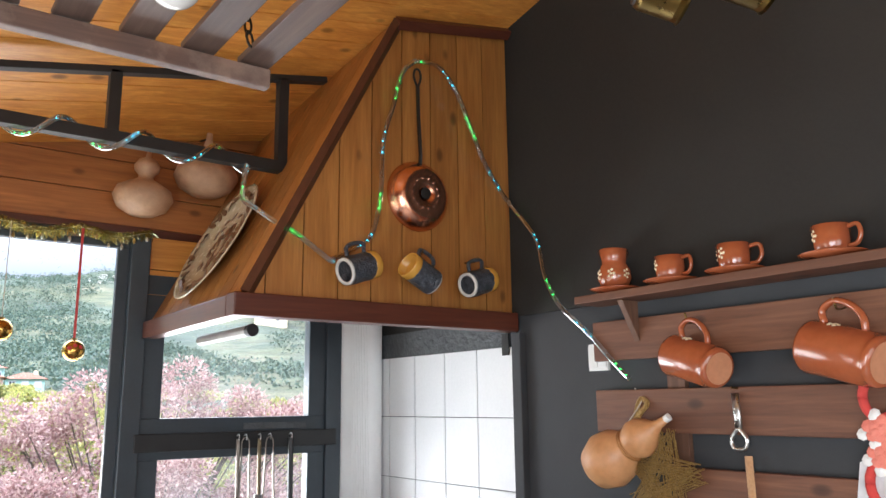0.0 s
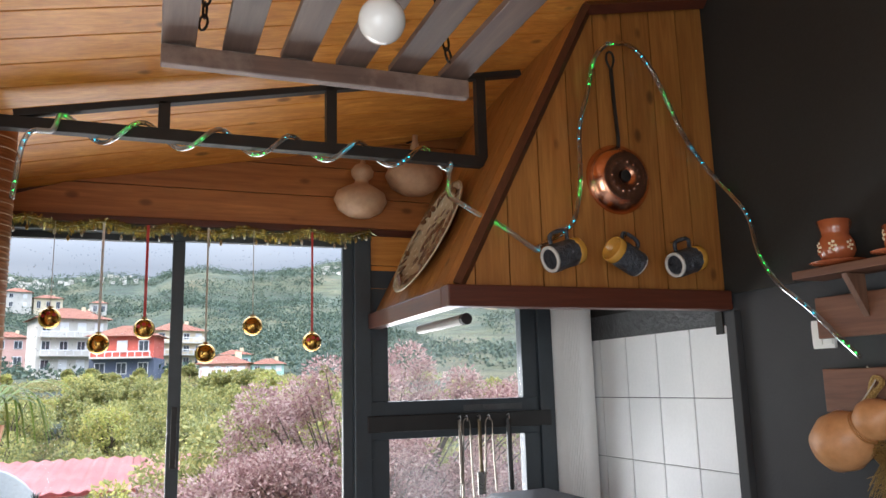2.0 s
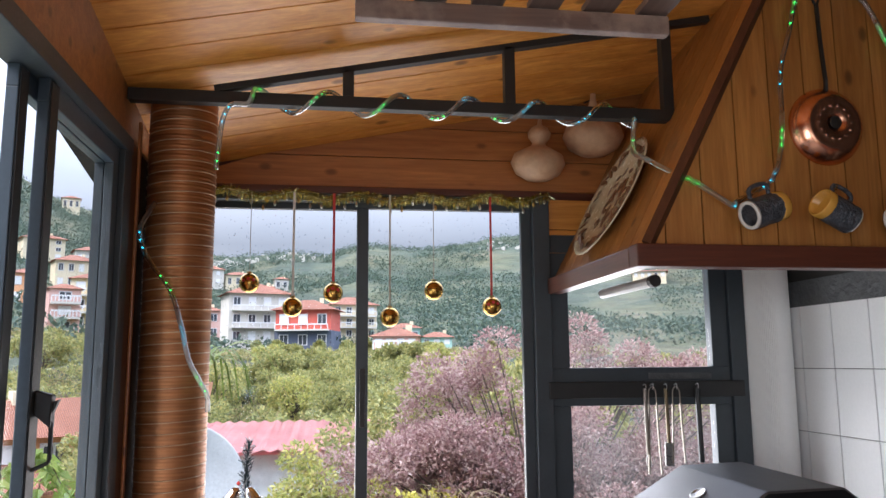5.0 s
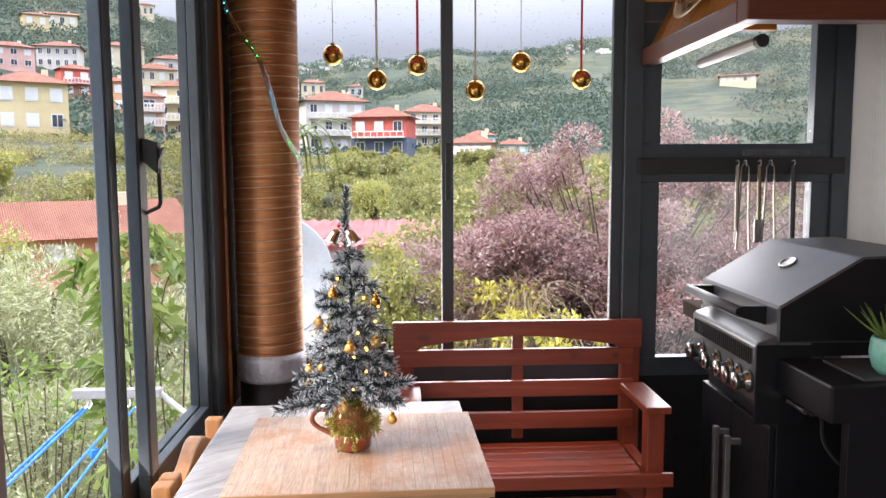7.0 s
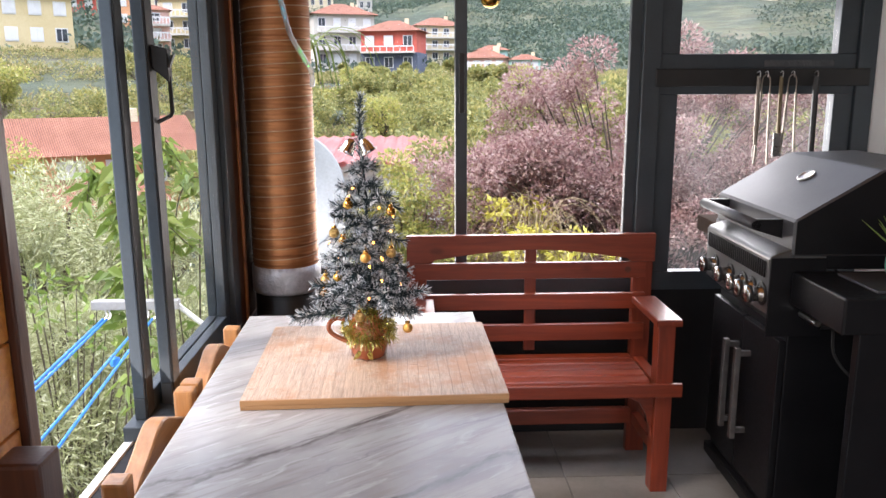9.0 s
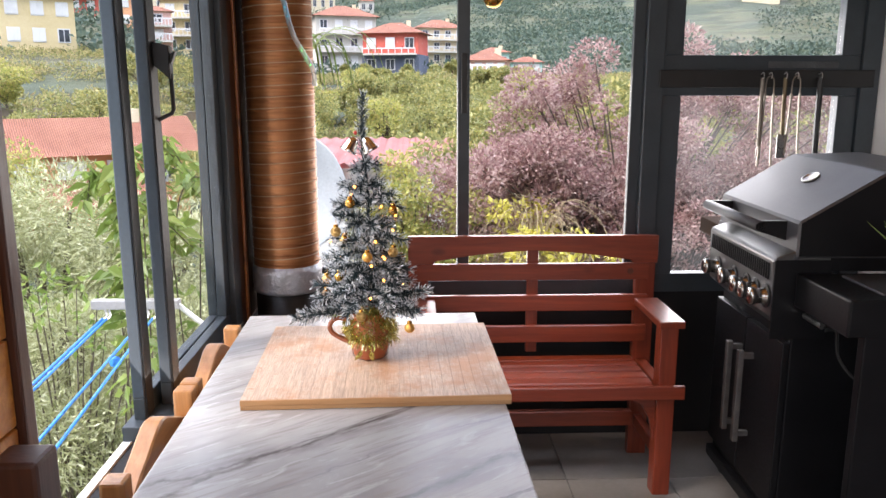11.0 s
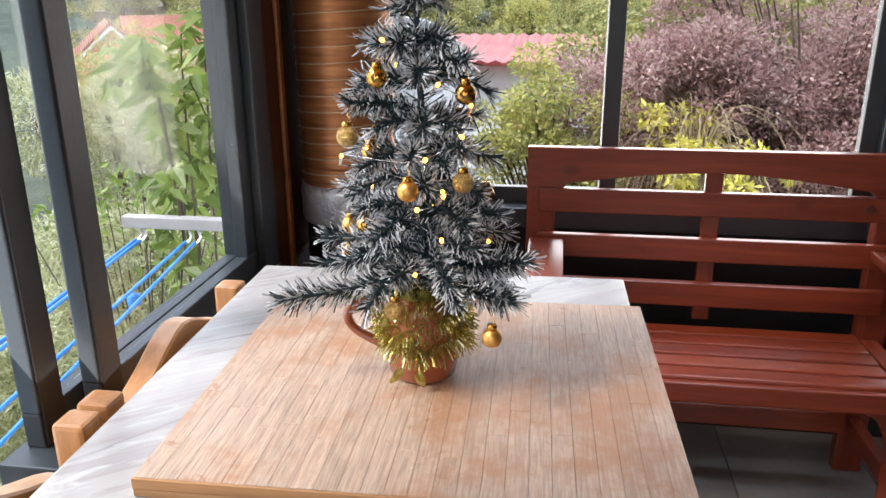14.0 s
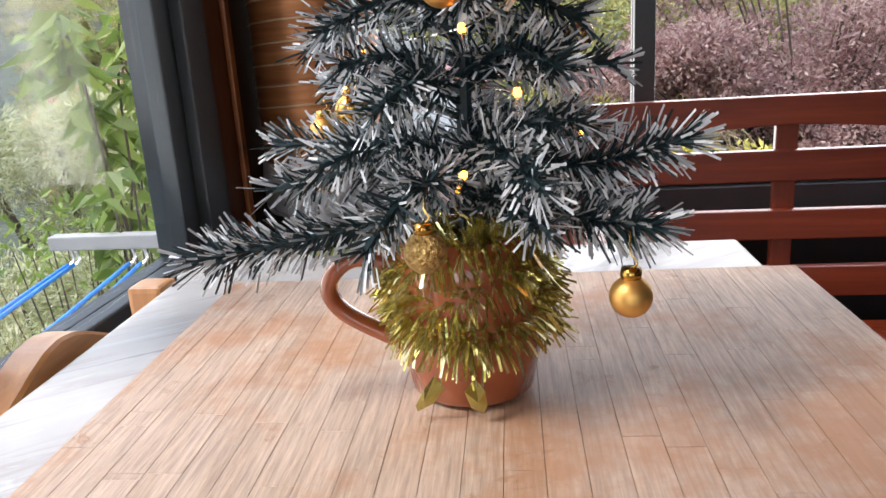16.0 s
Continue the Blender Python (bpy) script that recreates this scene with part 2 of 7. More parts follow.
COPPER = surface("polished_copper", (0.75, 0.33, 0.20), (0.86, 0.45, 0.29), 5, 60, 0.22, 1.0, 0.08, 0.002)
IRON = surface("wrought_iron", (0.012, 0.011, 0.010), (0.03, 0.028, 0.025), 20, 160, 0.55, 0.4, 0.3)
STEEL = surface("brushed_steel", (0.50, 0.49, 0.47), (0.66, 0.65, 0.62), 20, 160, 0.3, 1.0, 0.05)
DARKSTEEL = surface("dark_brushed_steel", (0.13, 0.12, 0.115), (0.20, 0.185, 0.17), 20, 160, 0.5, 0.8, 0.05)
SILVERTAPE = surface("crinkled_aluminium_tape", (0.48, 0.49, 0.52), (0.66, 0.67, 0.70), 25, 90, 0.38, 0.45, 0.9, 0.006)
TERRA = surface("glazed_terracotta", (0.29, 0.070, 0.026), (0.40, 0.11, 0.042), 10, 70, 0.22, 0.0, 0.05, 0.002, coat=0.8)
TERRA_RAW = surface("bare_terracotta", (0.46, 0.19, 0.09), (0.55, 0.25, 0.13), 14, 90, 0.7)
CREAM = surface("cream_slip_dots", (0.72, 0.60, 0.38), (0.80, 0.70, 0.48), 20, 90, 0.35)
GOURD = surface("dried_gourd_skin", (0.42, 0.18, 0.065), (0.62, 0.33, 0.15), 9, 60, 0.45, 0.0, 0.2, 0.003)
GOURD_PALE = surface("pale_dried_gourd", (0.36, 0.19, 0.10), (0.56, 0.36, 0.22), 11, 50, 0.6, 0.0, 0.4, 0.004)
GOLD = surface("gold_ball_metal", (0.50, 0.28, 0.06), (0.64, 0.39, 0.11), 18, 120, 0.2, 1.0, 0.03)
GOLDMATT = surface("matt_gold", (0.66, 0.36, 0.09), (0.78, 0.47, 0.15), 18, 120, 0.42, 0.9, 0.05)
GLITTER = surface("gold_glitter", (0.24, 0.13, 0.035), (0.75, 0.54, 0.22), 260, 520, 0.35, 1.0, 1.0, 0.004)
BRASS = surface("brass_pot", (0.14, 0.09, 0.025), (0.22, 0.15, 0.045), 10, 90, 0.3, 1.0, 0.05)
SILVERBELL = surface("silver_bell", (0.70, 0.69, 0.66), (0.85, 0.84, 0.80), 9, 90, 0.15, 1.0, 0.03)
GRILLBLACK = surface("grill_black_enamel", (0.006, 0.006, 0.007), (0.011, 0.011, 0.012), 8, 120, 0.42, 0.0, 0.12, 0.001)
GRILLGREY = surface("grill_satin_lid", (0.075, 0.074, 0.077), (0.095, 0.094, 0.097), 5, 160, 0.48, 0.45, 0.06, 0.001)
GRILLSATIN = surface("grill_satin_black", (0.13, 0.128, 0.126), (0.17, 0.167, 0.163), 5, 160, 0.36, 0.8, 0.06, 0.001)
for dull in (GRILLBLACK, WALLBLACK):
    dull.node_tree.nodes["Principled BSDF"].inputs["Specular IOR Level"].default_value = 0.22
BARK = surface("bark_mug_glaze", (0.012, 0.014, 0.018), (0.10, 0.11, 0.13), 55, 120, 0.35, 0.0, 0.9, 0.01)
MUSTARD = surface("mustard_glaze", (0.52, 0.25, 0.035), (0.64, 0.34, 0.06), 9, 60, 0.22, coat=0.5)
RINGWHITE = surface("pale_mug_base", (0.52, 0.50, 0.46), (0.66, 0.64, 0.60), 20, 80, 0.5)
TURQ = surface("turquoise_pot", (0.16, 0.42, 0.33), (0.24, 0.55, 0.42), 9, 60, 0.3, coat=0.4)
ROPEBLUE = surface("blue_clothes_line", (0.025, 0.20, 0.66), (0.05, 0.31, 0.82), 30, 200, 0.5)
STUCCO = surface("white_stucco", (0.62, 0.62, 0.60), (0.76, 0.76, 0.74), 8, 70, 0.9, 0.0, 1.0, 0.01)
STRING = surface("pale_string", (0.50, 0.46, 0.38), (0.62, 0.58, 0.5), 30, 200, 0.8)
REDRIB = surface("red_ribbon", (0.50, 0.03, 0.03), (0.62, 0.06, 0.05), 30, 200, 0.5)
GLASS = clear_glass("window_glass", 0.04)
GLASS_H = clear_glass("steamed_glass", 0.05, (0.96, 0.95, 0.94), 0.03)
TUBE = clear_glass("clear_rope_tube", 1.8, (0.80, 0.78, 0.72), 0.55)
LED_G = glow("green_led", (0.02, 1.0, 0.12), 3.6)
LED_B = glow("blue_led", (0.02, 0.62, 0.95), 3.0)
LED_W = glow("warm_fairy_led", (1.0, 0.36, 0.045), 6.0)

# marble: pale ground, soft grey clouds and long veins that wander
MARBLE, n_, l_, p_ = nodes_of("white_veined_marble")
v_ = coords(n_, l_, (1, 1, 1), False)
base_ = ramp_node(n_, [(0.3, (0.30, 0.30, 0.30)), (0.6, (0.43, 0.428, 0.416))])
l_.new(noise_node(n_, l_, v_, 3.0, 5, 0.6), base_.inputs["Fac"])
marble_col = base_.outputs["Color"]
for stretch, sc_, lo_, hi_, tone_ in ((8.0, 1.6, 0.50, 0.66, (0.27, 0.265, 0.265)), (11.0, 4.0, 0.53, 0.64, (0.30, 0.285, 0.27)), (4.0, 9.0, 0.56, 0.70, (0.52, 0.53, 0.53))):
    ms_ = n_.new("ShaderNodeMapping")
    ms_.vector_type = "TEXTURE"
    ms_.inputs["Rotation"].default_value = (0, 0, radians(35))
    ms_.inputs["Scale"].default_value = (1.0, 1.0 / stretch, 1.0)
    l_.new(v_, ms_.inputs["Vector"])
    sr_ = ramp_node(n_, [(lo_, (0, 0, 0)), (hi_, (0.75, 0.75, 0.75))])
    l_.new(noise_node(n_, l_, ms_.outputs[0], sc_, 6, 0.62, 1.2), sr_.inputs["Fac"])
    marble_col = mixed(n_, l_, sr_.outputs["Color"], marble_col, tone_)


def vein(col, angle, offset, width, wander, tone, scale, strength):
    """One vein: a line at an angle, pushed about by noise, its width and depth uneven."""
    va, rot = n_.new("ShaderNodeMapping"), n_.new("ShaderNodeSeparateXYZ")
    va.inputs["Rotation"].default_value = (0, 0, radians(-angle))
    l_.new(v_, va.inputs["Vector"])
    l_.new(va.outputs[0], rot.inputs[0])
    bend = n_.new("ShaderNodeMapRange")
    bend.inputs["To Min"].default_value, bend.inputs["To Max"].default_value = -wander, wander
    shifted = n_.new("ShaderNodeMapping")
    shifted.inputs["Location"].default_value = (offset * 37, offset * 11, offset * 5)
    shifted.inputs["Scale"].default_value = (0.55, 1.5, 1)
    l_.new(va.outputs[0], shifted.inputs["Vector"])
    l_.new(noise_node(n_, l_, shifted.outputs[0], scale, 6, 0.62, 0.8), bend.inputs["Value"])
    add, sub, ab = n_.new("ShaderNodeMath"), n_.new("ShaderNodeMath"), n_.new("ShaderNodeMath")
    l_.new(rot.outputs["Y"], add.inputs[0])
    l_.new(bend.outputs[0], add.inputs[1])
    l_.new(add.outputs[0], sub.inputs[0])
    sub.operation, sub.inputs[1].default_value = "SUBTRACT", offset
    ab.operation = "ABSOLUTE"
    l_.new(sub.outputs[0], ab.inputs[0])
    line_r = n_.new("ShaderNodeMapRange")
    line_r.interpolation_type = "SMOOTHSTEP"
    line_r.inputs["From Min"].default_value, line_r.inputs["From Max"].default_value = 0.0, width
    line_r.inputs["To Min"].default_value, line_r.inputs["To Max"].default_value = 1.0, 0.0
    l_.new(ab.outputs[0], line_r.inputs["Value"])
    mask = ramp_node(n_, [(0.34, (0, 0, 0)), (0.60, (strength, strength, strength))])
    l_.new(noise_node(n_, l_, shifted.outputs[0], scale * 2.3, 5, 0.7), mask.inputs["Fac"])
    mul = n_.new("ShaderNodeMath")
    mul.operation = "MULTIPLY"
    l_.new(line_r.outputs[0], mul.inputs[0])
    l_.new(mask.outputs["Color"], mul.inputs[1])
    return mixed(n_, l_, mul.outputs[0], col, tone)


for ang, off, wid, wan, tone, sc, stg in (
        (34.7, -0.047, 0.012, 0.085, (0.085, 0.072, 0.070), 3.2, 1.0),
        (34.7, -0.040, 0.045, 0.085, (0.19, 0.175, 0.17), 3.2, 0.75),
        (34.0, -0.287, 0.016, 0.075, (0.10, 0.105, 0.115), 5.0, 1.0),
        (34.0, -0.300, 0.050, 0.075, (0.24, 0.25, 0.27), 5.0, 0.5),
        (36.0, -0.022, 0.008, 0.060, (0.14, 0.13, 0.13), 6.0, 0.8),
        (30.0, -0.15, 0.006, 0.070, (0.25, 0.25, 0.26), 6.0, 0.7),
        (38.0, -0.40, 0.010, 0.060, (0.17, 0.17, 0.18), 5.0, 0.8),
        (40.0, 0.16, 0.006, 0.080, (0.20, 0.20, 0.21), 6.0, 0.7),
        (48.0, 0.30, 0.008, 0.060, (0.16, 0.16, 0.17), 5.0, 0.8),
        (33.0, 0.45, 0.008, 0.080, (0.18, 0.18, 0.19), 5.0, 0.8),
        (28.0, -0.56, 0.010, 0.080, (0.18, 0.18, 0.19), 5.0, 0.8)):
    marble_col = vein(marble_col, ang, off, wid, wan, tone, sc, stg)
l_.new(marble_col, p_.inputs["Base Color"])
p_.inputs["Roughness"].default_value = 0.27

# ---- mesh helpers ----


def link(name, bm, mat, parent=None, label="", smooth=False):
    me = bpy.data.meshes.new(name)
    bm.to_mesh(me)
    bm.free()
    for mm in mat if isinstance(mat, (list, tuple)) else [mat]:
        me.materials.append(mm)
    if smooth:
        me.polygons.foreach_set("use_smooth", [True] * len(me.polygons))
    ob = new(name, me)
    if parent is not None:
        ob.parent = parent
    if label:
        ob["label"] = label
    return ob


def part(name, bm, mat, parent, label="", smooth=False):
    return link(name, bm, mat, parent, label, smooth)


def base(name, label, category, loc=(0, 0, 0), group="", kind=""):
    ob = new(name)
    ob.empty_display_size = 0.05
    ob.location = loc
    return tagged(ob, label, category, group, kind)


def add_box(bm, lo, hi, bevel=0.0, m=None):
    c = [(lo[i] + hi[i]) / 2 for i in range(3)]
    s = [abs(hi[i] - lo[i]) for i in range(3)]
    mat = Matrix.Translation(c) @ Matrix.Diagonal((*s, 1))
    if m is not None:
        mat = m @ mat
    r = bmesh.ops.create_cube(bm, size=1, matrix=mat)
    if bevel:
        es = {e for v in r["verts"] for e in v.link_edges}
        bmesh.ops.bevel(bm, geom=list(es), offset=min(bevel, min(s) * 0.45), segments=2, affect="EDGES", profile=0.6)
    return bm


def box(lo, hi, bevel=0.003, m=None):
    return add_box(bmesh.new(), lo, hi, bevel, m)


def prism(outline, axis, lo, hi, bevel=0.0):
    """A flat outline (a, b) pulled along an axis from lo to hi."""
    bm = bmesh.new()

    def at(a, b, w):
        return {0: (w, a, b), 1: (a, w, b), 2: (a, b, w)}[axis]

    f1 = [bm.verts.new(at(a, b, lo)) for a, b in outline]
    f2 = [bm.verts.new(at(a, b, hi)) for a, b in outline]
    k = len(outline)
    bm.faces.new(f1)
    bm.faces.new(f2[::-1])
    for i in range(k):
        bm.faces.new((f1[i], f2[i], f2[(i + 1) % k], f1[(i + 1) % k]))
    bmesh.ops.recalc_face_normals(bm, faces=bm.faces[:])
    if bevel:
        bmesh.ops.bevel(bm, geom=bm.edges[:], offset=bevel, segments=1, affect="EDGES")
    return bm


def lathe(profile, steps=24, m=None, close=False):
    """A turned form from (radius, height) pairs."""
    bm = bmesh.new()
    rings = []
    for r, h in profile:
        rings.append([bm.verts.new((max(r, 1e-4) * math.cos(2 * math.pi * i / steps), max(r, 1e-4) * math.sin(2 * math.pi * i / steps), h)) for i in range(steps)])
    pairs = list(zip(rings, rings[1:]))
    if close:
        pairs.append((rings[-1], rings[0]))
    for a, b in pairs:
        for i in range(steps):
            j = (i + 1) % steps
            bm.faces.new((a[i], a[j], b[j], b[i]))
    if not close:
        if profile[0][0] > 1e-3:
            bm.faces.new(rings[0][::-1])
        if profile[-1][0] > 1e-3:
            bm.faces.new(rings[-1])
    if m is not None:
        bmesh.ops.transform(bm, matrix=m, verts=bm.verts[:])
    return bm


def sweep(points, radius, sides=8, bm=None, taper=1.0, flat=1.0):
    """A round bar along points."""
    bm = bm or bmesh.new()
    pts = [Vector(p) for p in points]
    rings, up = [], Vector((0, 0, 1))
    for i, p in enumerate(pts):
        d = (pts[min(i + 1, len(pts) - 1)] - pts[max(i - 1, 0)]).normalized()
        if abs(d.dot(up)) > 0.95:
            up = Vector((1, 0, 0)) if abs(d.x) < 0.9 else Vector((0, 1, 0))
        s = d.cross(up).normalized()
        up = s.cross(d).normalized()
        r = radius * (1 + (taper - 1) * i / max(1, len(pts) - 1))
        rings.append([bm.verts.new(p + s * r * math.cos(2 * math.pi * k / sides) + up * r * flat * math.sin(2 * math.pi * k / sides)) for k in range(sides)])
    for a, b in zip(rings, rings[1:]):
        for k in range(sides):
            bm.faces.new((a[k], a[(k + 1) % sides], b[(k + 1) % sides], b[k]))
    bm.faces.new(rings[0][::-1])
    bm.faces.new(rings[-1])
    return bm


def smooth_line(points, n=8):
    """More points on a smooth line through the given ones."""
    p = [Vector(q) for q in points]
    p = [2 * p[0] - p[1]] + p + [2 * p[-1] - p[-2]]
    out = []
    for i in range(1, len(p) - 2):
        a, b, c, d = p[i - 1:i + 3]
        for k in range(n):
            t = k / n
            out.append(0.5 * (2 * b + (c - a) * t + (2 * a - 5 * b + 4 * c - d) * t * t + (3 * b - a - 3 * c + d) * t ** 3))
    return out + [p[-2]]


def mesh_of(name, verts, faces, mats, parent=None, index=None):
    me = bpy.data.meshes.new(name)
    me.from_pydata(verts, [], faces)
    for m in mats:
        me.materials.append(m)
    if index is not None:
        me.polygons.foreach_set("material_index", index)
    ob = new(name, me)
    if parent is not None:
        ob.parent = parent
    return ob


def ceiling_z(x, y):
    return 3.02 + 0.2 * x - 0.2 * y


# ---- structure ----
XL, XR, YB, YN = -0.70, 1.845, 3.00, -2.0

floor = tagged(link("floor", box((XL - 0.15, YN - 0.12, -0.12), (XR + 0.12, YB + 0.1, -0.006), 0), GROUT), "grey stone tiled terrace floor with thin dark joints", "floor", kind="structure")

# far wall: dark parapet, posts, pine gable
wall_back = base("wall_back", "far wall with a dark parapet and a pine clad gable", "wall", kind="structure")
part("parapet", box((XL, YB, 0), (1.62, YB + 0.12, 0.60), 0.002), WALLBLACK, wall_back, "black painted parapet")
part("gable_core", prism([(XL, 2.215), (0.79, 2.215), (0.79, 1.80), (0.862, 1.80), (0.862, 2.0), (XR, 2.0), (XR, ceiling_z(XR, YB) + 0.02), (XL, ceiling_z(XL, YB) + 0.02)], 1, YB + 0.015, YB + 0.12), MAHOG, wall_back)
part("lintel_trim", box((XL, YB - 0.012, 2.20), (0.80, YB + 0.015, 2.228), 0.003), MAHOG, wall_back, "dark red lintel strip")
part("post", box((0.73, YB - 0.025, 0.60), (0.80, YB + 0.07, 2.20), 0.004), BLUEGREY, wall_back, "anthracite post")
part("post", box((1.555, YB - 0.02, 0.60), (1.625, YB + 0.06, 2.05), 0.004), BLUEGREY, wall_back, "anthracite post")
part("wall_end", box((1.62, YB + 0.03, 0), (XR, YB + 0.12, 2.05), 0), STUCCO, wall_back)

# side wall with the tiles and the dark paint
wall_right = base("wall_right", "charcoal painted side wall with white tiles by the grill", "wall", kind="structure")
part("lower_wall", box((XR, YN, 0), (XR + 0.12, YB + 0.12, 1.86), 0), WALLDARK, wall_right)
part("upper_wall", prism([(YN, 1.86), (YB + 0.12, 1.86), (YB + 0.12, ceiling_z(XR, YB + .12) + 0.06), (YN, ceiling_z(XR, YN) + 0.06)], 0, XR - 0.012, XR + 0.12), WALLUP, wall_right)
part("render_patch", box((XR - 0.006, 2.087, 0.2), (XR + 0.001, YB + 0.03, 1.86), 0), ROUGHGREY, wall_right, "rough grey rendered strip")
part("hinge_plate", box((XR - 0.020, 2.112, 1.725), (XR - 0.0145, 2.150, 1.803), 0.002), IRON, wall_right, "rusty steel angle plate")
part("corner_trim", box((XR - 0.030, 2.040, 0.0), (XR - 0.001, 2.086, 1.80), 0.004), WALLDARK, wall_right, "dark upright strip beside the tiles")

# window side wall
wall_left = base("wall_left", "outer wall with a sliding window and pine cladding", "wall", kind="structure")
part("parapet", box((XL - 0.045, YN, 0), (XL, YB + 0.12, 0.64), 0.002), WALLBLACK, wall_left)
part("header", prism([(YN, 2.22), (YB + 0.12, 2.22), (YB + 0.12, ceiling_z(XL, YB + .12) + 0.03), (YN, ceiling_z(XL, YN) + 0.03)], 0, XL - 0.10, XL - 0.004), PINE_RED, wall_left, "reddish pine header")
part("corner_post", box((XL - 0.045, 2.40, 0.641), (XL + 0.02, YB, 2.22), 0.004), MAHOG_Z, wall_left, "dark brown corner post")
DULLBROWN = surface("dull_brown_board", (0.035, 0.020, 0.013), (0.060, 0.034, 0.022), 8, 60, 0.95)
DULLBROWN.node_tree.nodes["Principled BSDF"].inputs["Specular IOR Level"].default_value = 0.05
# added sheet, hides the window lamp's white sheen on the corner post
part("corner_board", box((XL + 0.0205, 2.495, 0.66), (XL + 0.026, YB - 0.03, 2.20), 0.001), DULLBROWN, wall_left, "added dull brown cover against glare on the corner post")
part("corner_strip", box((XL + 0.021, 2.47, 0.0), (XL + 0.030, 2.49, 2.30), 0.003), PINE_RED, wall_left, "pine corner strip")
part("jamb", box((XL - 0.10, 1.090, 0.645), (XL + 0.015, 1.122, 2.22), 0.004), MAHOG_Z, wall_left, "dark red jamb")
part("jamb", box((XL - 0.10, 0.24, 0.655), (XL + 0.015, 0.30, 2.22), 0.004), MAHOG_Z, wall_left)
part("jamb", box((XL - 0.10, -1.86, 0.655), (XL + 0.015, -1.80, 2.22), 0.004), MAHOG_Z, wall_left)
part("panel_end", box((XL - 0.10, YN, 0.655), (XL - 0.004, -1.86, 2.22), 0), PINE_RED, wall_left)
for i in range(12):
    part("plank", box((XL - 0.02, 0.30, 0.66 + i * 0.13), (XL + 0.004, 1.089, 0.66 + i * 0.13 + 0.127), 0.004), PINE_LIT, wall_left)
# stands for a near chair's post end, added as a plain box on the wall
part("sill_end", box((XL + 0.04, 0.94, 0.0), (XL + 0.10, 1.0, 0.935), 0.006), MAHOG_Z, wall_left, "dark red chair post end in front of the jamb")
outer_sill = tagged(link("outer_sill", prism([(XL - 0.085, 0.62), (XL - 0.046, 0.645), (XL - 0.046, -3.2), (XL - 0.085, -3.2)], 1, YN, YB + 0.12), STUCCO), "white rough stucco ledge outside the window", "sill", kind="structure")

# rear wall with a window opening, behind the walk
wall_rear = base("wall_rear", "pine clad rear wall with a wide window", "wall", kind="structure")
part("lower", box((XL - 0.1, YN - 0.12, 0), (XR + 0.12, YN, 0.85), 0), PINE_RED, wall_rear)
part("upper", box((XL - 0.1, YN - 0.12, 2.25), (XR + 0.12, YN, 3.95), 0), PINE_RED, wall_rear)
part("side", box((XL - 0.1, YN - 0.12, 0.85), (-0.45, YN, 2.25), 0), PINE_RED, wall_rear)
part("side", box((1.55, YN - 0.12, 0.85), (XR + 0.12, YN, 2.25), 0), PINE_RED, wall_rear)

# ceiling of boards with open grooves
bm = bmesh.new()
w_b, yb = 0.115, YN - 0.12
while yb < YB + 0.12:
    y2 = yb + w_b - 0.006
    for z0, z1, a, b in ((0.0, 0.018, yb, y2), (0.012, 0.03, y2, yb + w_b)):
        vs = []
        for dz in (z0, z1):
            for xx, yy in ((XL - 0.1, a), (XR + 0.12, a), (XR + 0.12, b), (XL - 0.1, b)):
                vs.append(bm.verts.new((xx, yy, ceiling_z(xx, yy) + dz)))
        for f in ((0, 3, 2, 1), (4, 5, 6, 7), (0, 1, 5, 4), (1, 2, 6, 5), (2, 3, 7, 6), (3, 0, 4, 7)):
            bm.faces.new([vs[k] for k in f])
    yb += w_b
ceiling = tagged(link("ceiling", bm, PINE_LIT), "sloping ceiling of varnished pine boards", "ceiling", kind="structure")
roof = tagged(link("roof_slab", prism([(XL - 0.3, ceiling_z(XL - 0.3, 0) + 0.06), (XR + 0.15, ceiling_z(XR + 0.15, 0) + 0.06), (XR + 0.15, ceiling_z(XR, 0) + 0.2), (XL - 0.3, ceiling_z(XL, 0) + 0.2)], 1, YN - 0.2, YB + 0.3), WALLBLACK), "dark roof slab over the pine ceiling", "roof", kind="structure")
for v in roof.data.vertices:
    v.co.z -= 0.2 * v.co.y

# ---- windows ----


def framed_pane(parent, axis, at, a0, a1, z0, z1, bar, depth, mat, glass, pane_label="clear window pane", far=None):
    """A sash: four bars and a glass pane, in the plane axis = at."""
    def bx(u0, u1, w0, w1, d=depth):
        if axis == 1:
            return box((u0, at - d / 2, w0), (u1, at + d / 2, w1), 0.003)
        return box((at - d / 2, u0, w0), (at + d / 2, u1, w1), 0.003)
    for u0, u1, w0, w1 in ((a0, a1, z0, z0 + bar), (a0, a1, z1 - bar, z1), (a0, a0 + bar, z0 + bar, z1 - bar), (a1 - bar, a1, z0 + bar, z1 - bar)):
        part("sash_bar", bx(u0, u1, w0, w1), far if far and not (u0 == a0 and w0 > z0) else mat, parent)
    g = part("pane", bx(a0 + bar, a1 - bar, z0 + bar, z1 - bar, 0.005), glass, parent, pane_label)
    g.visible_shadow = False
    return g


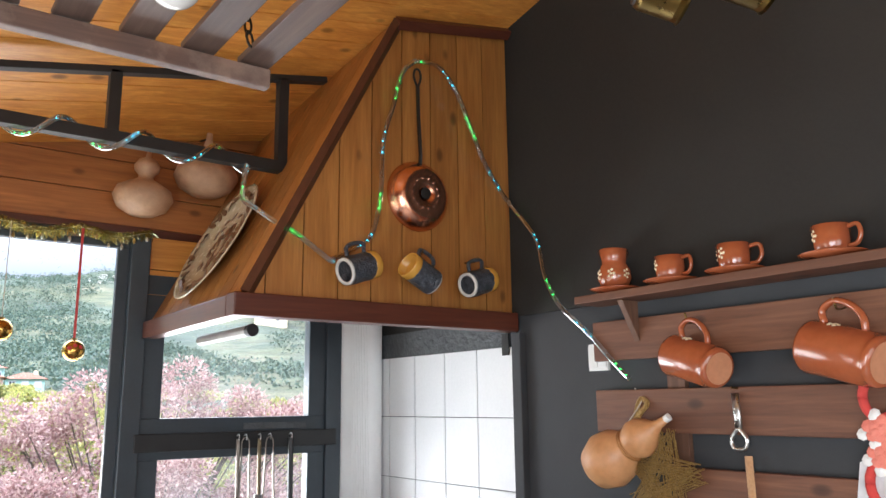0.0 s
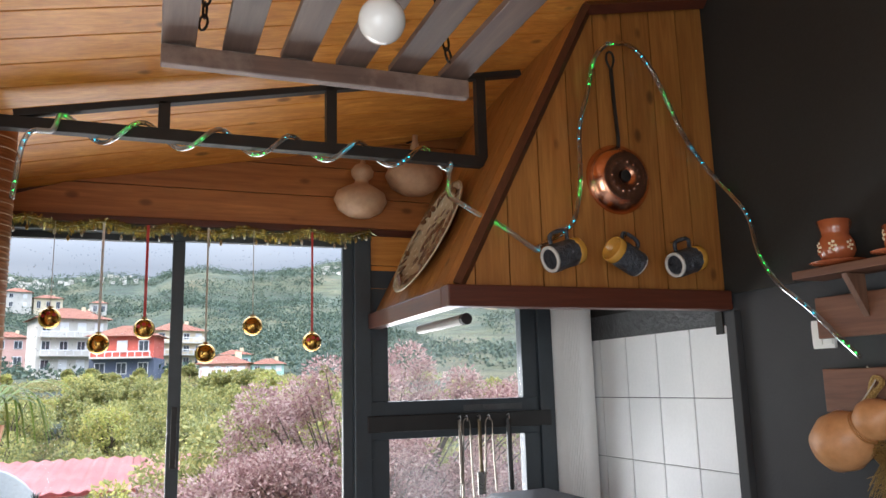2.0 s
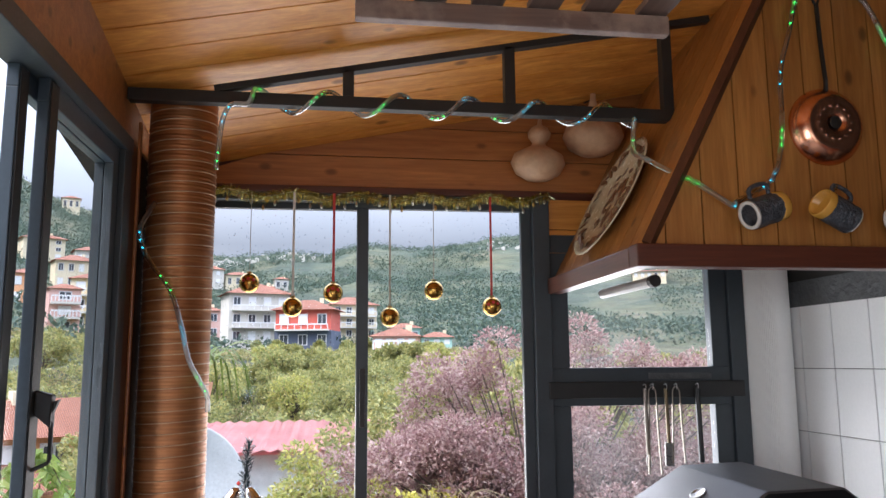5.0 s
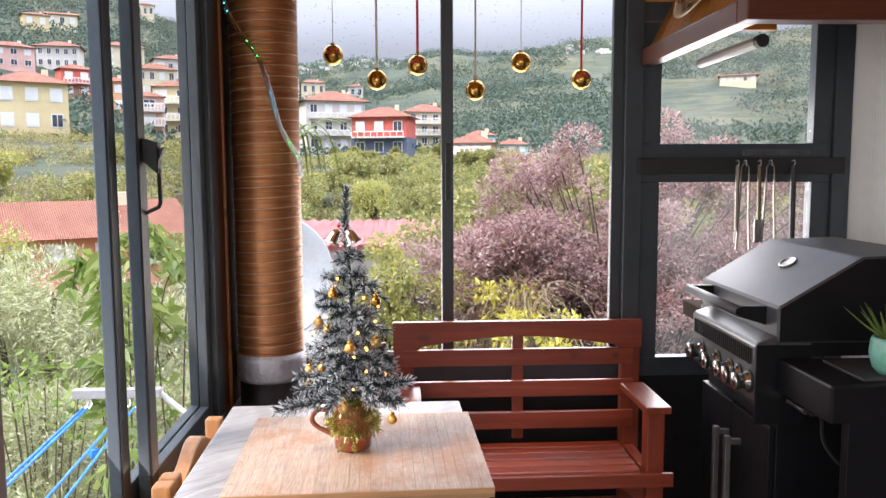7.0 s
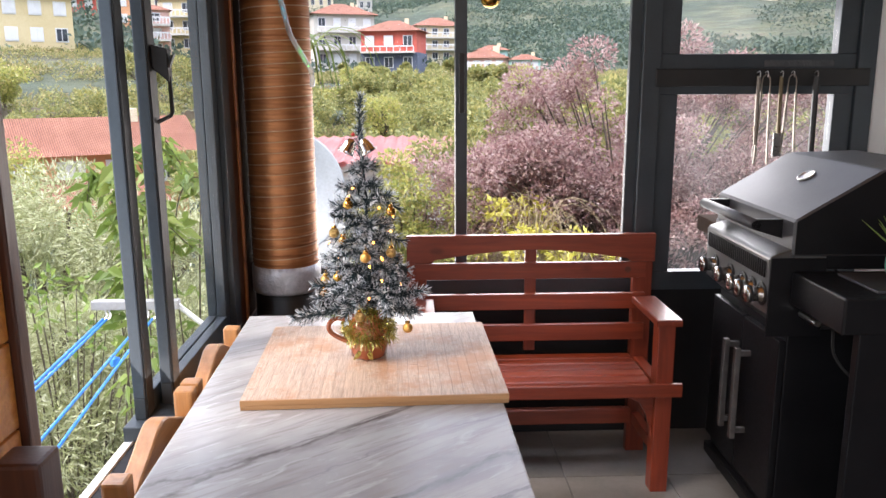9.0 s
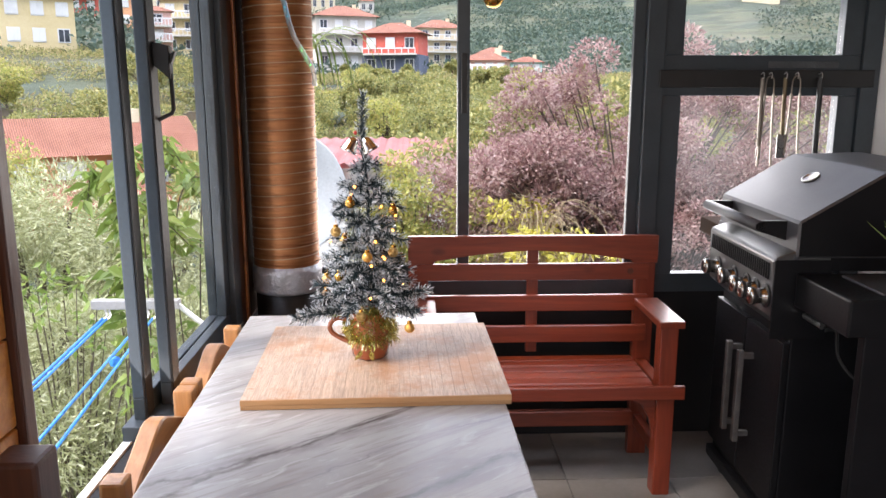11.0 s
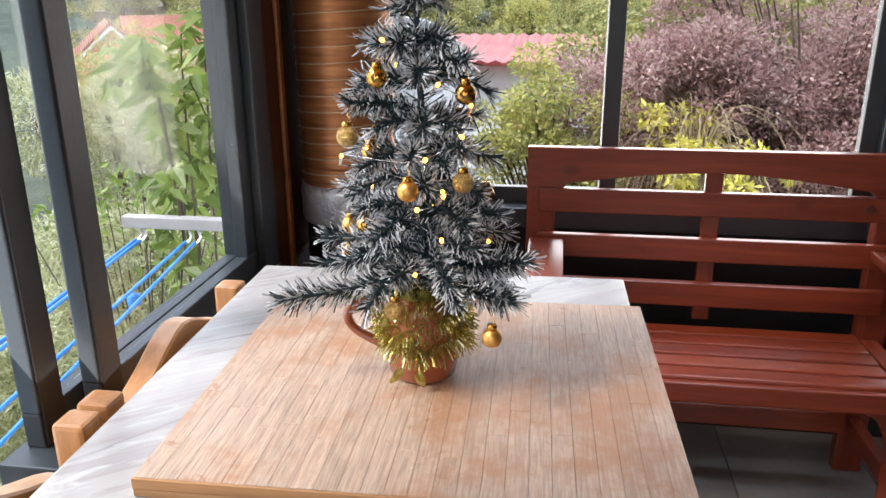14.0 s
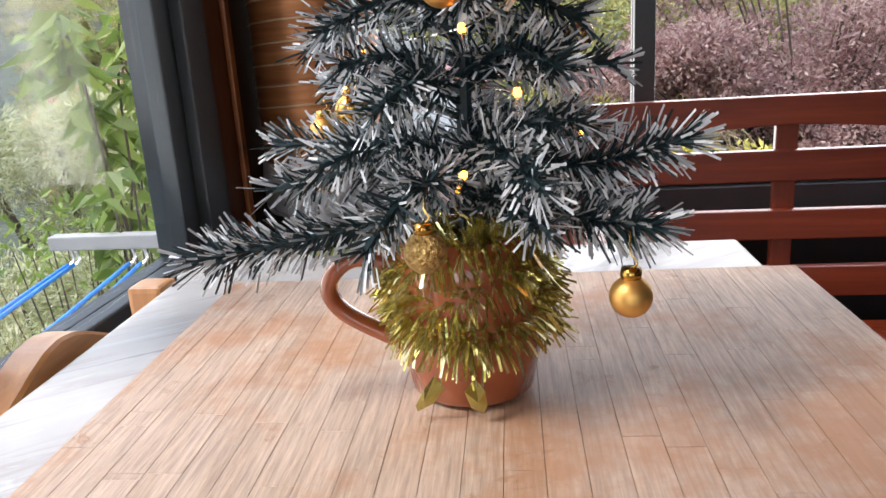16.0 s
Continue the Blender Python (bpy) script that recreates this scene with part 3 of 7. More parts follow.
window_1 = base("window_1", "wide anthracite aluminium sliding window, shut, with rain drops", "window", kind="structure")
part("frame_bottom", box((XL, YB - 0.02, 0.60), (0.73, YB + 0.10, 0.655), 0.003), BLUEGREY, window_1, "anthracite bottom track")
part("frame_top", box((XL, YB - 0.0, 2.17), (0.73, YB + 0.10, 2.20), 0.003), BLUEGREY, window_1)
framed_pane(window_1, 1, YB + 0.065, XL + 0.01, 0.075, 0.655, 2.19, 0.045, 0.03, BLUEGREY, GLASS)
framed_pane(window_1, 1, YB + 0.025, 0.030, 0.735, 0.655, 2.19, 0.045, 0.03, BLUEGREY, GLASS)
part("lock", box((0.043, YB - 0.016, 1.30), (0.064, YB + 0.010, 1.52), 0.004), BLACKSTEEL, window_1, "black recessed window lock")

window_2 = base("window_2", "anthracite side window of two steamed panes", "window", kind="structure")
framed_pane(window_2, 1, YB + 0.02, 0.80, 1.555, 0.60, 1.44, 0.075, 0.05, BLUEGREY, GLASS_H, "steamed window pane")
framed_pane(window_2, 1, YB + 0.02, 0.80, 1.555, 1.44, 2.05, 0.075, 0.05, BLUEGREY, GLASS_H, "steamed window pane")
part("cross_bar", box((0.78, YB - 0.03, 1.395), (1.60, YB - 0.006, 1.46), 0.004), BLACKSTEEL, window_2, "black utensil rail")
part("worn_patch", box((1.20, YB - 0.008, 1.468), (1.47, YB - 0.0035, 1.492), 0.001), ROUGHGREY, window_2, "scuffed bare metal patch")

window_3 = base("window_3", "blue-grey aluminium sliding window, slid open", "window", kind="structure")
part("frame_bottom", box((XL - 0.066, 1.62, 0.641), (XL + 0.028, 2.40, 0.675), 0.003), BLUEGREY, window_3)
part("frame_top", box((XL - 0.06, 1.12, 2.17), (XL + 0.028, 2.40, 2.22), 0.003), BLUEGREY, window_3)
for k in range(3):
    part("track_upright", box((XL - 0.055 + k * 0.03, 2.345 - 0.012 * k, 0.675), (XL - 0.035 + k * 0.03, 2.40, 2.17), 0.003), BLUEGREY, window_3)
for xx, ya, yb2, wb in ((-0.706, 1.742, 2.325, 0.054), (-0.740, 1.661, 2.345, 0.050)):
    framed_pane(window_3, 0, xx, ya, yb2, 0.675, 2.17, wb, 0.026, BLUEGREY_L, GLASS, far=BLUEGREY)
    part("dark_seal", box((xx + 0.0131, ya + 0.004, 0.68), (xx + 0.0165, ya + wb - 0.004, 2.165), 0.001), BLACKSTEEL, window_3, "black brush seal on the sash")
handle3 = part("window_handle", prism([(-0.6895, 1.487), (-0.655, 1.478), (-0.655, 1.408), (-0.6895, 1.438)], 1, 1.762, 1.790, 0.002), BLACKSTEEL, window_3, "black lock and grab handle")
part("latch", prism([(-0.6545, 1.462), (-0.642, 1.468), (-0.6545, 1.438)], 1, 1.768, 1.784, 0.001), BLACKSTEEL, handle3)
part("grab_bar", sweep([(-0.657, 1.776, 1.42), (-0.656, 1.776, 1.345), (-0.660, 1.776, 1.336), (-0.6895, 1.776, 1.322)], 0.0048, 6), BLACKSTEEL, handle3)

# ---- hood ----
HX, HY, HZ = 0.785, 2.08, 1.805
hood = base("range_hood", "pine clad corner hood with a dark red rim over the grill", "hood")


def hood_x(z):
    return 0.815 + (z - 1.87) * 0.52


part("rim_front", box((HX, HY - 0.02, HZ), (XR - 0.014, HY + 0.045, HZ + 0.066), 0.004), MAHOG, hood, "dark red rim board")
part("rim_side", box((HX, HY + 0.045, HZ), (HX + 0.055, YB - 0.03, HZ + 0.062), 0.004), MAHOG_Y, hood, "dark red rim board")
part("lamp_strip", sweep([(0.93, 2.30, HZ - 0.018), (0.93, 2.75, HZ - 0.018)], 0.017, 10), surface("dusty_tube_glass", (0.24, 0.22, 0.20), (0.32, 0.30, 0.27), 12, 60, 0.4), hood, "dusty tube lamp under the rim")
part("lamp_end", sweep([(0.93, 2.275, HZ - 0.018), (0.93, 2.30, HZ - 0.018)], 0.02, 10), BLACKSTEEL, hood)
ztop = lambda x, y: ceiling_z(x, y) - 0.004
edges = [XR - 0.014 - k * 0.118 for k in range(9)] + [0.83]
for x1, x0 in zip(edges, edges[1:]):
    def top_at(x):
        return min(1.87 + (x - 0.815) / 0.52, ztop(x, HY))
    e = 0.0022
    mid = min(max(1.33, x0 + e), x1 - e)
    part("plank", prism([(x0 + e, 1.871), (x1 - e, 1.871), (x1 - e, top_at(x1 - e)), (mid, top_at(mid)), (x0 + e, max(1.875, top_at(x0 + e)))], 1, HY + 0.012, HY + 0.03), PINE_Z_SHADED, hood)
part("backing", prism([(0.83, 1.871), (XR - 0.014, 1.871), (XR - 0.014, ztop(XR, HY)), (1.33, ztop(1.33, HY)), ], 1, HY + 0.0205, HY + 0.035), MAHOG, hood)
ny = 9
for k in range(ny):
    y0, y1 = HY + 0.03 + k * (YB - HY - 0.05) / ny, HY + 0.03 + (k + 1) * (YB - HY - 0.05) / ny - 0.003
    bm = bmesh.new()
    vs = []
    for off in (0.0, 0.02):
        for yy, zz in ((y0, 1.868), (y1, 1.868), (y1, 2.79), (y0, 2.79)):
            z = zz if zz < 2 else 1.87 + (ztop(1.3, yy) - 0.0 - 1.87)
            vs.append(bm.verts.new((hood_x(z) + off, yy, z)))
    for f in ((0, 1, 2, 3), (7, 6, 5, 4), (0, 4, 5, 1), (1, 5, 6, 2), (2, 6, 7, 3), (3, 7, 4, 0)):
        bm.faces.new([vs[j] for j in f])
    part("side_plank", bm, PINE_Z_SHADED, hood)
part("edge_trim", sweep([(hood_x(1.872) + 0.012, HY + 0.006, 1.872), (hood_x(2.86) + 0.012, HY + 0.006, 2.86)], 0.02, 4), MAHOG_Z, hood, "dark red corner moulding")
part("top_trim", sweep([(1.33, HY - 0.004, ztop(1.33, HY) - 0.02), (XR - 0.014, HY - 0.004, ztop(XR, HY) - 0.02)], 0.025, 4), MAHOG, hood, "dark red moulding under the ceiling")

# steel truss below the ceiling
truss = base("roof_truss", "black steel truss under the pine ceiling", "truss")
YT = 2.42
part("bottom_chord", box((XL, YT - 0.02, 2.350), (1.085, YT + 0.02, 2.389), 0.002), BLACKSTEEL, truss)
bm = bmesh.new()
add_box(bm, (0, -0.018, -0.022), (1.71, 0.018, 0.0), 0.002)
bmesh.ops.transform(bm, matrix=pose(-0.445, YT, 2.408, 0, -11.31, 0), verts=bm.verts[:])
part("top_chord", bm, BLACKSTEEL, truss)
for xx in (-0.024, 0.51, 1.067):
    part("upright", box((xx - 0.018, YT - 0.018, 2.389), (xx + 0.018, YT + 0.018, 2.408 + 0.2 * (xx + 0.445) - 0.012), 0.002), BLACKSTEEL, truss)

# copper duct in the corner
PX, PY = -0.56, 2.58
duct = base("stove_duct", "ribbed copper-coloured flexible duct in the corner", "duct")
prof, z, k = [(0.100, 0.80)], 0.80, 0
while z < 2.40:
    o = 0.0022 if k % 3 == 0 else 0.0009
    prof += [(0.1062, z + 0.002), (0.1062 + o, z + 0.0045), (0.1062, z + 0.007)]
    z, k = z + 0.0108, k + 1
bm = lathe(prof, 40)
bmesh.ops.translate(bm, verts=bm.verts[:], vec=(PX, PY, 0))
DUCT, n_, l_, p_ = nodes_of("ribbed_copper_duct")
v_ = coords(n_, l_, (1, 1, 1), False)
mz = n_.new("ShaderNodeMapping")
mz.inputs["Scale"].default_value = (1, 1, 14)
l_.new(v_, mz.inputs["Vector"])
dr = ramp_node(n_, [(0.3, (0.25, 0.095, 0.035)), (0.6, (0.44, 0.185, 0.070)), (0.8, (0.52, 0.27, 0.13))])
l_.new(noise_node(n_, l_, mz.outputs["Vector"], 4, 5, 0.6), dr.inputs["Fac"])
l_.new(dr.outputs["Color"], p_.inputs["Base Color"])
p_.inputs["Metallic"].default_value, p_.inputs["Roughness"].default_value = 0.6, 0.42
bumped(n_, l_, p_, noise_node(n_, l_, v_, 25, 3), 0.2, 0.003)
part("ribbed_tube", bm, DUCT, duct, smooth=True)
helix = [(PX + 0.1078 * math.cos(2 * math.pi * k / 26), PY + 0.1078 * math.sin(2 * math.pi * k / 26), 0.83 + 0.034 * k / 26) for k in range(26 * 46)]
part("wire_spiral", sweep(helix, 0.0018, 5), surface("pale_duct_wire", (0.46, 0.31, 0.19), (0.58, 0.42, 0.27), 20, 90, 0.4, 0.3), duct, "pale wire spiral round the duct", True)
bm = lathe([(0.108, 0.735), (0.113, 0.745), (0.1125, 0.78), (0.114, 0.80), (0.111, 0.825)], 40)
bmesh.ops.translate(bm, verts=bm.verts[:], vec=(PX, PY, 0))
part("tape_band", bm, SILVERTAPE, duct, "crinkled aluminium tape band", True)
bm = lathe([(0.104, 0.0), (0.104, 0.74)], 32)
bmesh.ops.translate(bm, verts=bm.verts[:], vec=(PX, PY, 0))
part("flue", bm, BLACKSTEEL, duct, "black flue pipe", True)

# ---- furniture ----
table = base("dining_table", "table with a white grey-veined marble top", "table", (-0.262, 1.40, 0))
table.rotation_euler = (0, 0, radians(1.2))
part("tabletop", box((-0.307, -0.72, 0.760), (0.307, 0.70, 0.783), 0.004), MARBLE, table, "white marble slab with grey veins")
for sx in (-1, 1):
    for sy in (-0.64, 0.62):
        part("leg", box((sx * 0.26 - 0.025, sy - 0.025, 0), (sx * 0.26 + 0.025, sy + 0.025, 0.70), 0.004), CHAIR_Z, table)
    part("apron", box((sx * 0.26 - 0.012, -0.61, 0.69), (sx * 0.26 + 0.012, 0.59, 0.760), 0.003), CHAIR_Y, table)
for sy in (-0.64, 0.62):
    part("apron", box((-0.235, sy - 0.012, 0.69), (0.235, sy + 0.012, 0.760), 0.003), CHAIR_Y, table)

board = base("cutting_board", "large worn bamboo cutting board lying on the marble", "board", (-0.215, 1.695, 0.7832))
board.rotation_euler = (0, 0, radians(1.6))
gb = np.random.default_rng(8)
ns = 24
for k in range(ns):
    x0 = -0.262 + k * 0.524 / ns
    cuts = [-0.237] + sorted(gb.uniform(-0.2, 0.2, 2).tolist()) + [0.237]
    for ya, yb3 in zip(cuts, cuts[1:]):
        if yb3 - ya > 0.004:
            part("strip", box((x0 + 0.00018, ya + 0.00012, 0.0), (x0 + 0.524 / ns - 0.00018, yb3 - 0.00012, 0.0205 + gb.uniform(-0.0001, 0.0001)), 0.00012), BAMBOO, board)
part("lower_layer", box((-0.2615, -0.2398, 0.0008), (0.2615, -0.2374, 0.009), 0.0005), BAMBOO_X, board, "darker lower bamboo layer")
part("end_strip", box((-0.262, -0.2405, 0.0094), (0.262, -0.2372, 0.0203), 0.0008), BAMBOO_X, board, "darker bamboo end edge")

bench = base("garden_bench", "red-stained slatted wooden bench with armrests", "bench")
BX0, BX1, BYF, BYB = -0.160, 0.755, 2.477, 2.800
arch = [(BX0, 0.868), (BX1, 0.868), (BX1, 0.765), (BX1 - 0.09, 0.765)]
for k in range(13):
    t = k / 12
    arch.append((BX1 - 0.10 - t * (BX1 - BX0 - 0.20), 0.777 + 0.036 * math.sin(math.pi * t)))
arch += [(BX0 + 0.09, 0.765), (BX0, 0.765)]
part("top_rail", prism(arch, 1, BYB - 0.014, BYB + 0.014, 0.002), BENCH_X, bench, "arched top rail")
part("knot", lathe([(0.012, 0.0), (0.010, 0.0006), (0, 0.0008)], 14, pose(BX1 - 0.10, BYB - 0.0145, 0.735, 90, 0, 0)), MAHOG, bench, "dark knot in the wood")
for z0, z1 in ((0.703, 0.764), (0.585, 0.645), (0.464, 0.527)):
    part("back_slat", box((BX0 + 0.03, BYB - 0.012, z0), (BX1 - 0.03, BYB + 0.010, z1), 0.003), BENCH_X, bench)
part("centre_stile", box((0.277, BYB + 0.0105, 0.42), (0.319, BYB + 0.03, 0.82), 0.003), BENCH_Z, bench)
for sx, x0 in ((0, BX0), (1, BX1 - 0.072)):
    part("back_leg", box((x0, BYB + 0.0105, 0.0), (x0 + 0.072, BYB + 0.045, 0.785), 0.004), BENCH_Z, bench)
    xc = BX0 + 0.022 if sx == 0 else BX1 - 0.070
    part("front_leg", box((xc, BYF + 0.015, 0.0), (xc + 0.060, BYF + 0.075, 0.610), 0.005), BENCH_Z, bench)
    part("armrest", box((xc - 0.012, BYF - 0.005, 0.610), (xc + 0.075, BYB - 0.015, 0.635), 0.005), BENCH_Y, bench)
    part("side_rail", box((xc + 0.01, BYF + 0.075, 0.325), (xc + 0.05, BYB + 0.01, 0.39), 0.004), BENCH_Y, bench)
    part("stretcher", box((xc + 0.015, BYF + 0.075, 0.12), (xc + 0.045, BYB + 0.01, 0.165), 0.004), BENCH_Y, bench)
    s = 1 if sx == 0 else -1
    xb = xc + 0.062 if sx == 0 else xc
    part("bracket", prism([(xb, 0.358), (xb + s * 0.10, 0.358), (xb + s * 0.045, 0.326), (xb + s * 0.018, 0.276), (xb, 0.19)], 1, BYF + 0.03, BYF + 0.055, 0.002), BENCH_X, bench, "curved corner bracket")
part("apron", box((BX0 - 0.012, BYF - 0.004, 0.360), (BX1 + 0.018, BYF + 0.014, 0.408), 0.004), BENCH_X, bench)
for k in range(5):
    y0 = BYF + 0.0155 + k * 0.0595
    part("seat_slat", box((BX0 + 0.086, y0, 0.392), (BX1 - 0.088, y0 + 0.050, 0.416), 0.006), BENCH_X, bench)
part("back_stretcher", box((BX0 + 0.07, BYB - 0.02, 0.13), (BX1 - 0.07, BYB + 0.01, 0.19), 0.004), BENCH_X, bench)


def dining_chair(y0):
    """A chair with its back to the window, pushed under the table; y0 is its near post."""
    w = 0.42
    ch = base("dining_chair", "honey-coloured wooden chair with a wavy top rail beside the table", "chair", (-0.615, y0, 0), "chairs along the table")
    for yy in (0, w - 0.04):
        part("back_post", box((-0.018, yy, 0), (0.022, yy + 0.04, 0.780), 0.006), CHAIR_Z, ch)
    out = []
    for k in range(17):
        t = k / 16
        s = math.sin(math.pi * t)
        out.append((0.04 + t * (w - 0.08), 0.742 + 0.046 * (s ** 1.5) - 0.03 * (1 - s) ** 3 + 0.02 * math.cos(math.pi * 4 * t) * 0.3))
    out += [(w - 0.04, 0.62), (0.04, 0.62)]
    part("top_rail", prism(out, 0, -0.016, 0.018, 0.003), CHAIR_Y, ch, "wavy top rail")
    part("back_rail", box((-0.010, 0.04, 0.50), (0.012, w - 0.04, 0.56), 0.003), CHAIR_Y, ch)
    part("seat", box((0.0, 0.0, 0.43), (0.38, w, 0.455), 0.008), CHAIR_Y, ch)
    for yy in (0.005, w - 0.045):
        part("front_leg", box((0.33, yy, 0), (0.37, yy + 0.04, 0.43), 0.004), CHAIR_Z, ch)
        part("side_stretcher", box((0.022, yy + 0.01, 0.18), (0.33, yy + 0.03, 0.21), 0.003), CHAIR_Y, ch)
    return ch


dining_chair(1.605)
dining_chair(1.178)

# gas grill
grill = base("gas_grill", "black gas grill with closed lid, steel knobs and a side shelf", "grill")
GX, GY0, GY1, GZB = 0.93, 2.12, 2.72, 1.50
part("cabinet", box((GX + 0.02, GY0 + 0.03, 0.10), (1.45, GY1 - 0.03, 0.70), 0.005), GRILLBLACK, grill)
for yy, hy in ((GY0 + 0.03, 2.345), ((GY0 + GY1) / 2 + 0.002, 2.440)):
    d = part("door", box((GX - 0.002, yy, 0.14), (GX + 0.019, yy + 0.266, 0.665), 0.004), GRILLBLACK, grill, "black cabinet door")
    part("handle", box((GX - 0.052, hy - 0.011, 0.272), (GX - 0.034, hy + 0.011, 0.580), 0.003), DARKSTEEL, d, "flat dark steel bar handle")
    for hz in (0.29, 0.552):
        part("handle_post", box((GX - 0.0345, hy - 0.008, hz), (GX - 0.0015, hy + 0.008, hz + 0.018), 0.002), DARKSTEEL, d)
PY0, PY1 = 2.125, 2.640
part("control_panel", prism([(GX - 0.060, 0.916), (GX - 0.052, 0.926), (GX + 0.02, 0.950), (GX + 0.10, 0.950), (GX + 0.10, 0.80), (GX + 0.02, 0.690), (GX - 0.054, 0.752)], 1, PY0, PY1, 0.003), GRILLSATIN, grill, "brushed dark steel control panel")
part("panel_end", box((GX - 0.058, PY0 - 0.006, 0.69), (GX + 0.10, PY0 - 0.0005, 0.92), 0.002), GRILLBLACK, grill, "black end plate")
part("panel_shoulder", box((GX + 0.0, PY1 + 0.001, 0.80), (GX + 0.10, GY1, 0.905), 0.003), GRILLBLACK, grill)
KNOBSTEEL = surface("polished_knob_steel", (0.42, 0.40, 0.37), (0.58, 0.56, 0.52), 20, 160, 0.22, 1.0, 0.05)
for yy in (2.165, 2.240, 2.305, 2.410, 2.550):
    at = pose(GX - 0.057, yy, 0.806, 0, -90, 0)
    kn = part("knob", lathe([(0.026, 0.0), (0.027, 0.006), (0.0225, 0.012), (0.0215, 0.030), (0.025, 0.034), (0.025, 0.047), (0.021, 0.051), (0.0, 0.0515)], 24, at), KNOBSTEEL, grill, "round steel knob", True)
    part("bezel", lathe([(0.034, 0.0), (0.034, 0.004), (0.0275, 0.006)], 24, at), BLACKSTEEL, kn)
    part("grip_ring", lathe([(0.0254, 0.035), (0.0258, 0.036), (0.0258, 0.044), (0.0254, 0.045)], 24, at), BLACKSTEEL, kn, "black grip ring", True)
for k in range(30):
    yy = PY0 + 0.025 + k * 0.0158
    part("vent_rib", box((GX - 0.0635, yy, 0.858), (GX - 0.0585, yy + 0.006, 0.906), 0.001), GRILLBLACK, grill)
lid = part("lid", prism([(GX + 0.0, 0.925), (GX + 0.0, 1.027), (1.165, 1.168), (1.40, 1.175), (GZB, 1.10), (GZB, 0.925)], 1, GY0, GY1, 0.006), [GRILLGREY, GRILLBLACK], grill, "satin black closed lid")
for f in lid.data.polygons:
    if abs(f.normal.y) > 0.9:
        f.material_index = 1
part("handle", sweep([(GX - 0.078, GY0 + 0.075, 1.003), (GX - 0.078, GY1 - 0.085, 1.003)], 0.0165, 14), GRILLGREY, lid, "dark satin handle bar", True)
for yy in (GY0 + 0.075, GY1 - 0.107):
    part("bracket", prism([(GX - 0.092, 0.994), (GX - 0.078, 0.987), (GX + 0.002, 0.962), (GX + 0.002, 1.018), (GX - 0.078, 1.0185), (GX - 0.092, 1.010)], 1, yy, yy + 0.022, 0.002), GRILLBLACK, lid, "black handle bracket")
bm = lathe([(0.036, 0.0), (0.036, 0.003), (0.030, 0.004), (0.030, 0.0025), (0.0, 0.0025)], 24)
bmesh.ops.transform(bm, matrix=pose(1.083, 2.40, 1.1215, 0, -31, 0) @ Matrix.Diagonal((0.75, 1, 1, 1)), verts=bm.verts[:])
part("badge", bm, STEEL, lid, "small oval steel badge", True)
part("firebox", box((GX + 0.012, GY0 + 0.01, 0.885), (GZB, GY1 - 0.01, 0.93), 0.004), GRILLBLACK, grill)
part("lid_seam", box((GX - 0.004, GY0 + 0.004, 0.905), (GX + 0.01, GY1 - 0.004, 0.935), 0.002), GRILLGREY, grill)
shelf_s = part("side_shelf", box((GX, 1.82, 0.79), (1.42, GY0 - 0.008, 0.885), 0.006), GRILLBLACK, grill, "black side shelf")
part("burner_cover", box((GX + 0.10, 1.86, 0.8855), (1.35, 2.06, 0.893), 0.003), GRILLGREY, shelf_s)
part("far_shelf", box((GX, GY1 + 0.002, 0.86), (1.42, 2.93, 0.915), 0.005), DULLBROWN, grill, "short far side shelf")
part("gas_hose", sweep(smooth_line([(GX + 0.08, 2.09, 0.74), (GX + 0.08, 2.02, 0.745), (GX + 0.07, 1.97, 0.68), (GX + 0.12, 1.90, 0.63), (GX + 0.3, 1.85, 0.62)], 6), 0.0042, 6), BLACKSTEEL, grill)
part("valve", sweep([(GX + 0.03, 2.10, 0.765), (GX + 0.03, 2.0, 0.765)], 0.009, 8), STEEL, grill)
part("side_leg", box((GX + 0.05, 1.83, 0.04), (1.40, 1.86, 0.83), 0.004), GRILLBLACK, grill)
grill.matrix_world = pose(GX, GY0, 0) @ pose(0, 0, 0, 0, 0, -1.8) @ pose(-GX, -GY0, 0)
part("base_plate", box((GX + 0.0, 1.83, 0.055), (1.45, GY1 - 0.02, 0.095), 0.004), GRILLBLACK, grill)
for xx in (GX + 0.05, 1.38):
    for yy in (1.87, GY1 - 0.07):
        part("caster", sweep([(xx - 0.012, yy, 0.03), (xx + 0.012, yy, 0.03)], 0.03, 14), BLACKSTEEL, grill)

# ---- outdoors ----
EX, EY, EZ = -0.1, 0.0, 1.4
ridge_az = [-180, -90, -45, -30, -24.8, -22, -19.4, -15.7, -12, -7.2, 0, 1.7, 3.5, 6, 9, 14, 25, 40, 90, 180]
ridge_el = [6, 12, 19, 16.8, 14.5, 13.2, 11.6, 10.4, 8.8, 7.7, 8.2, 9.1, 9.2, 8.7, 8.9, 9.4, 9.4, 9, 6, 6]


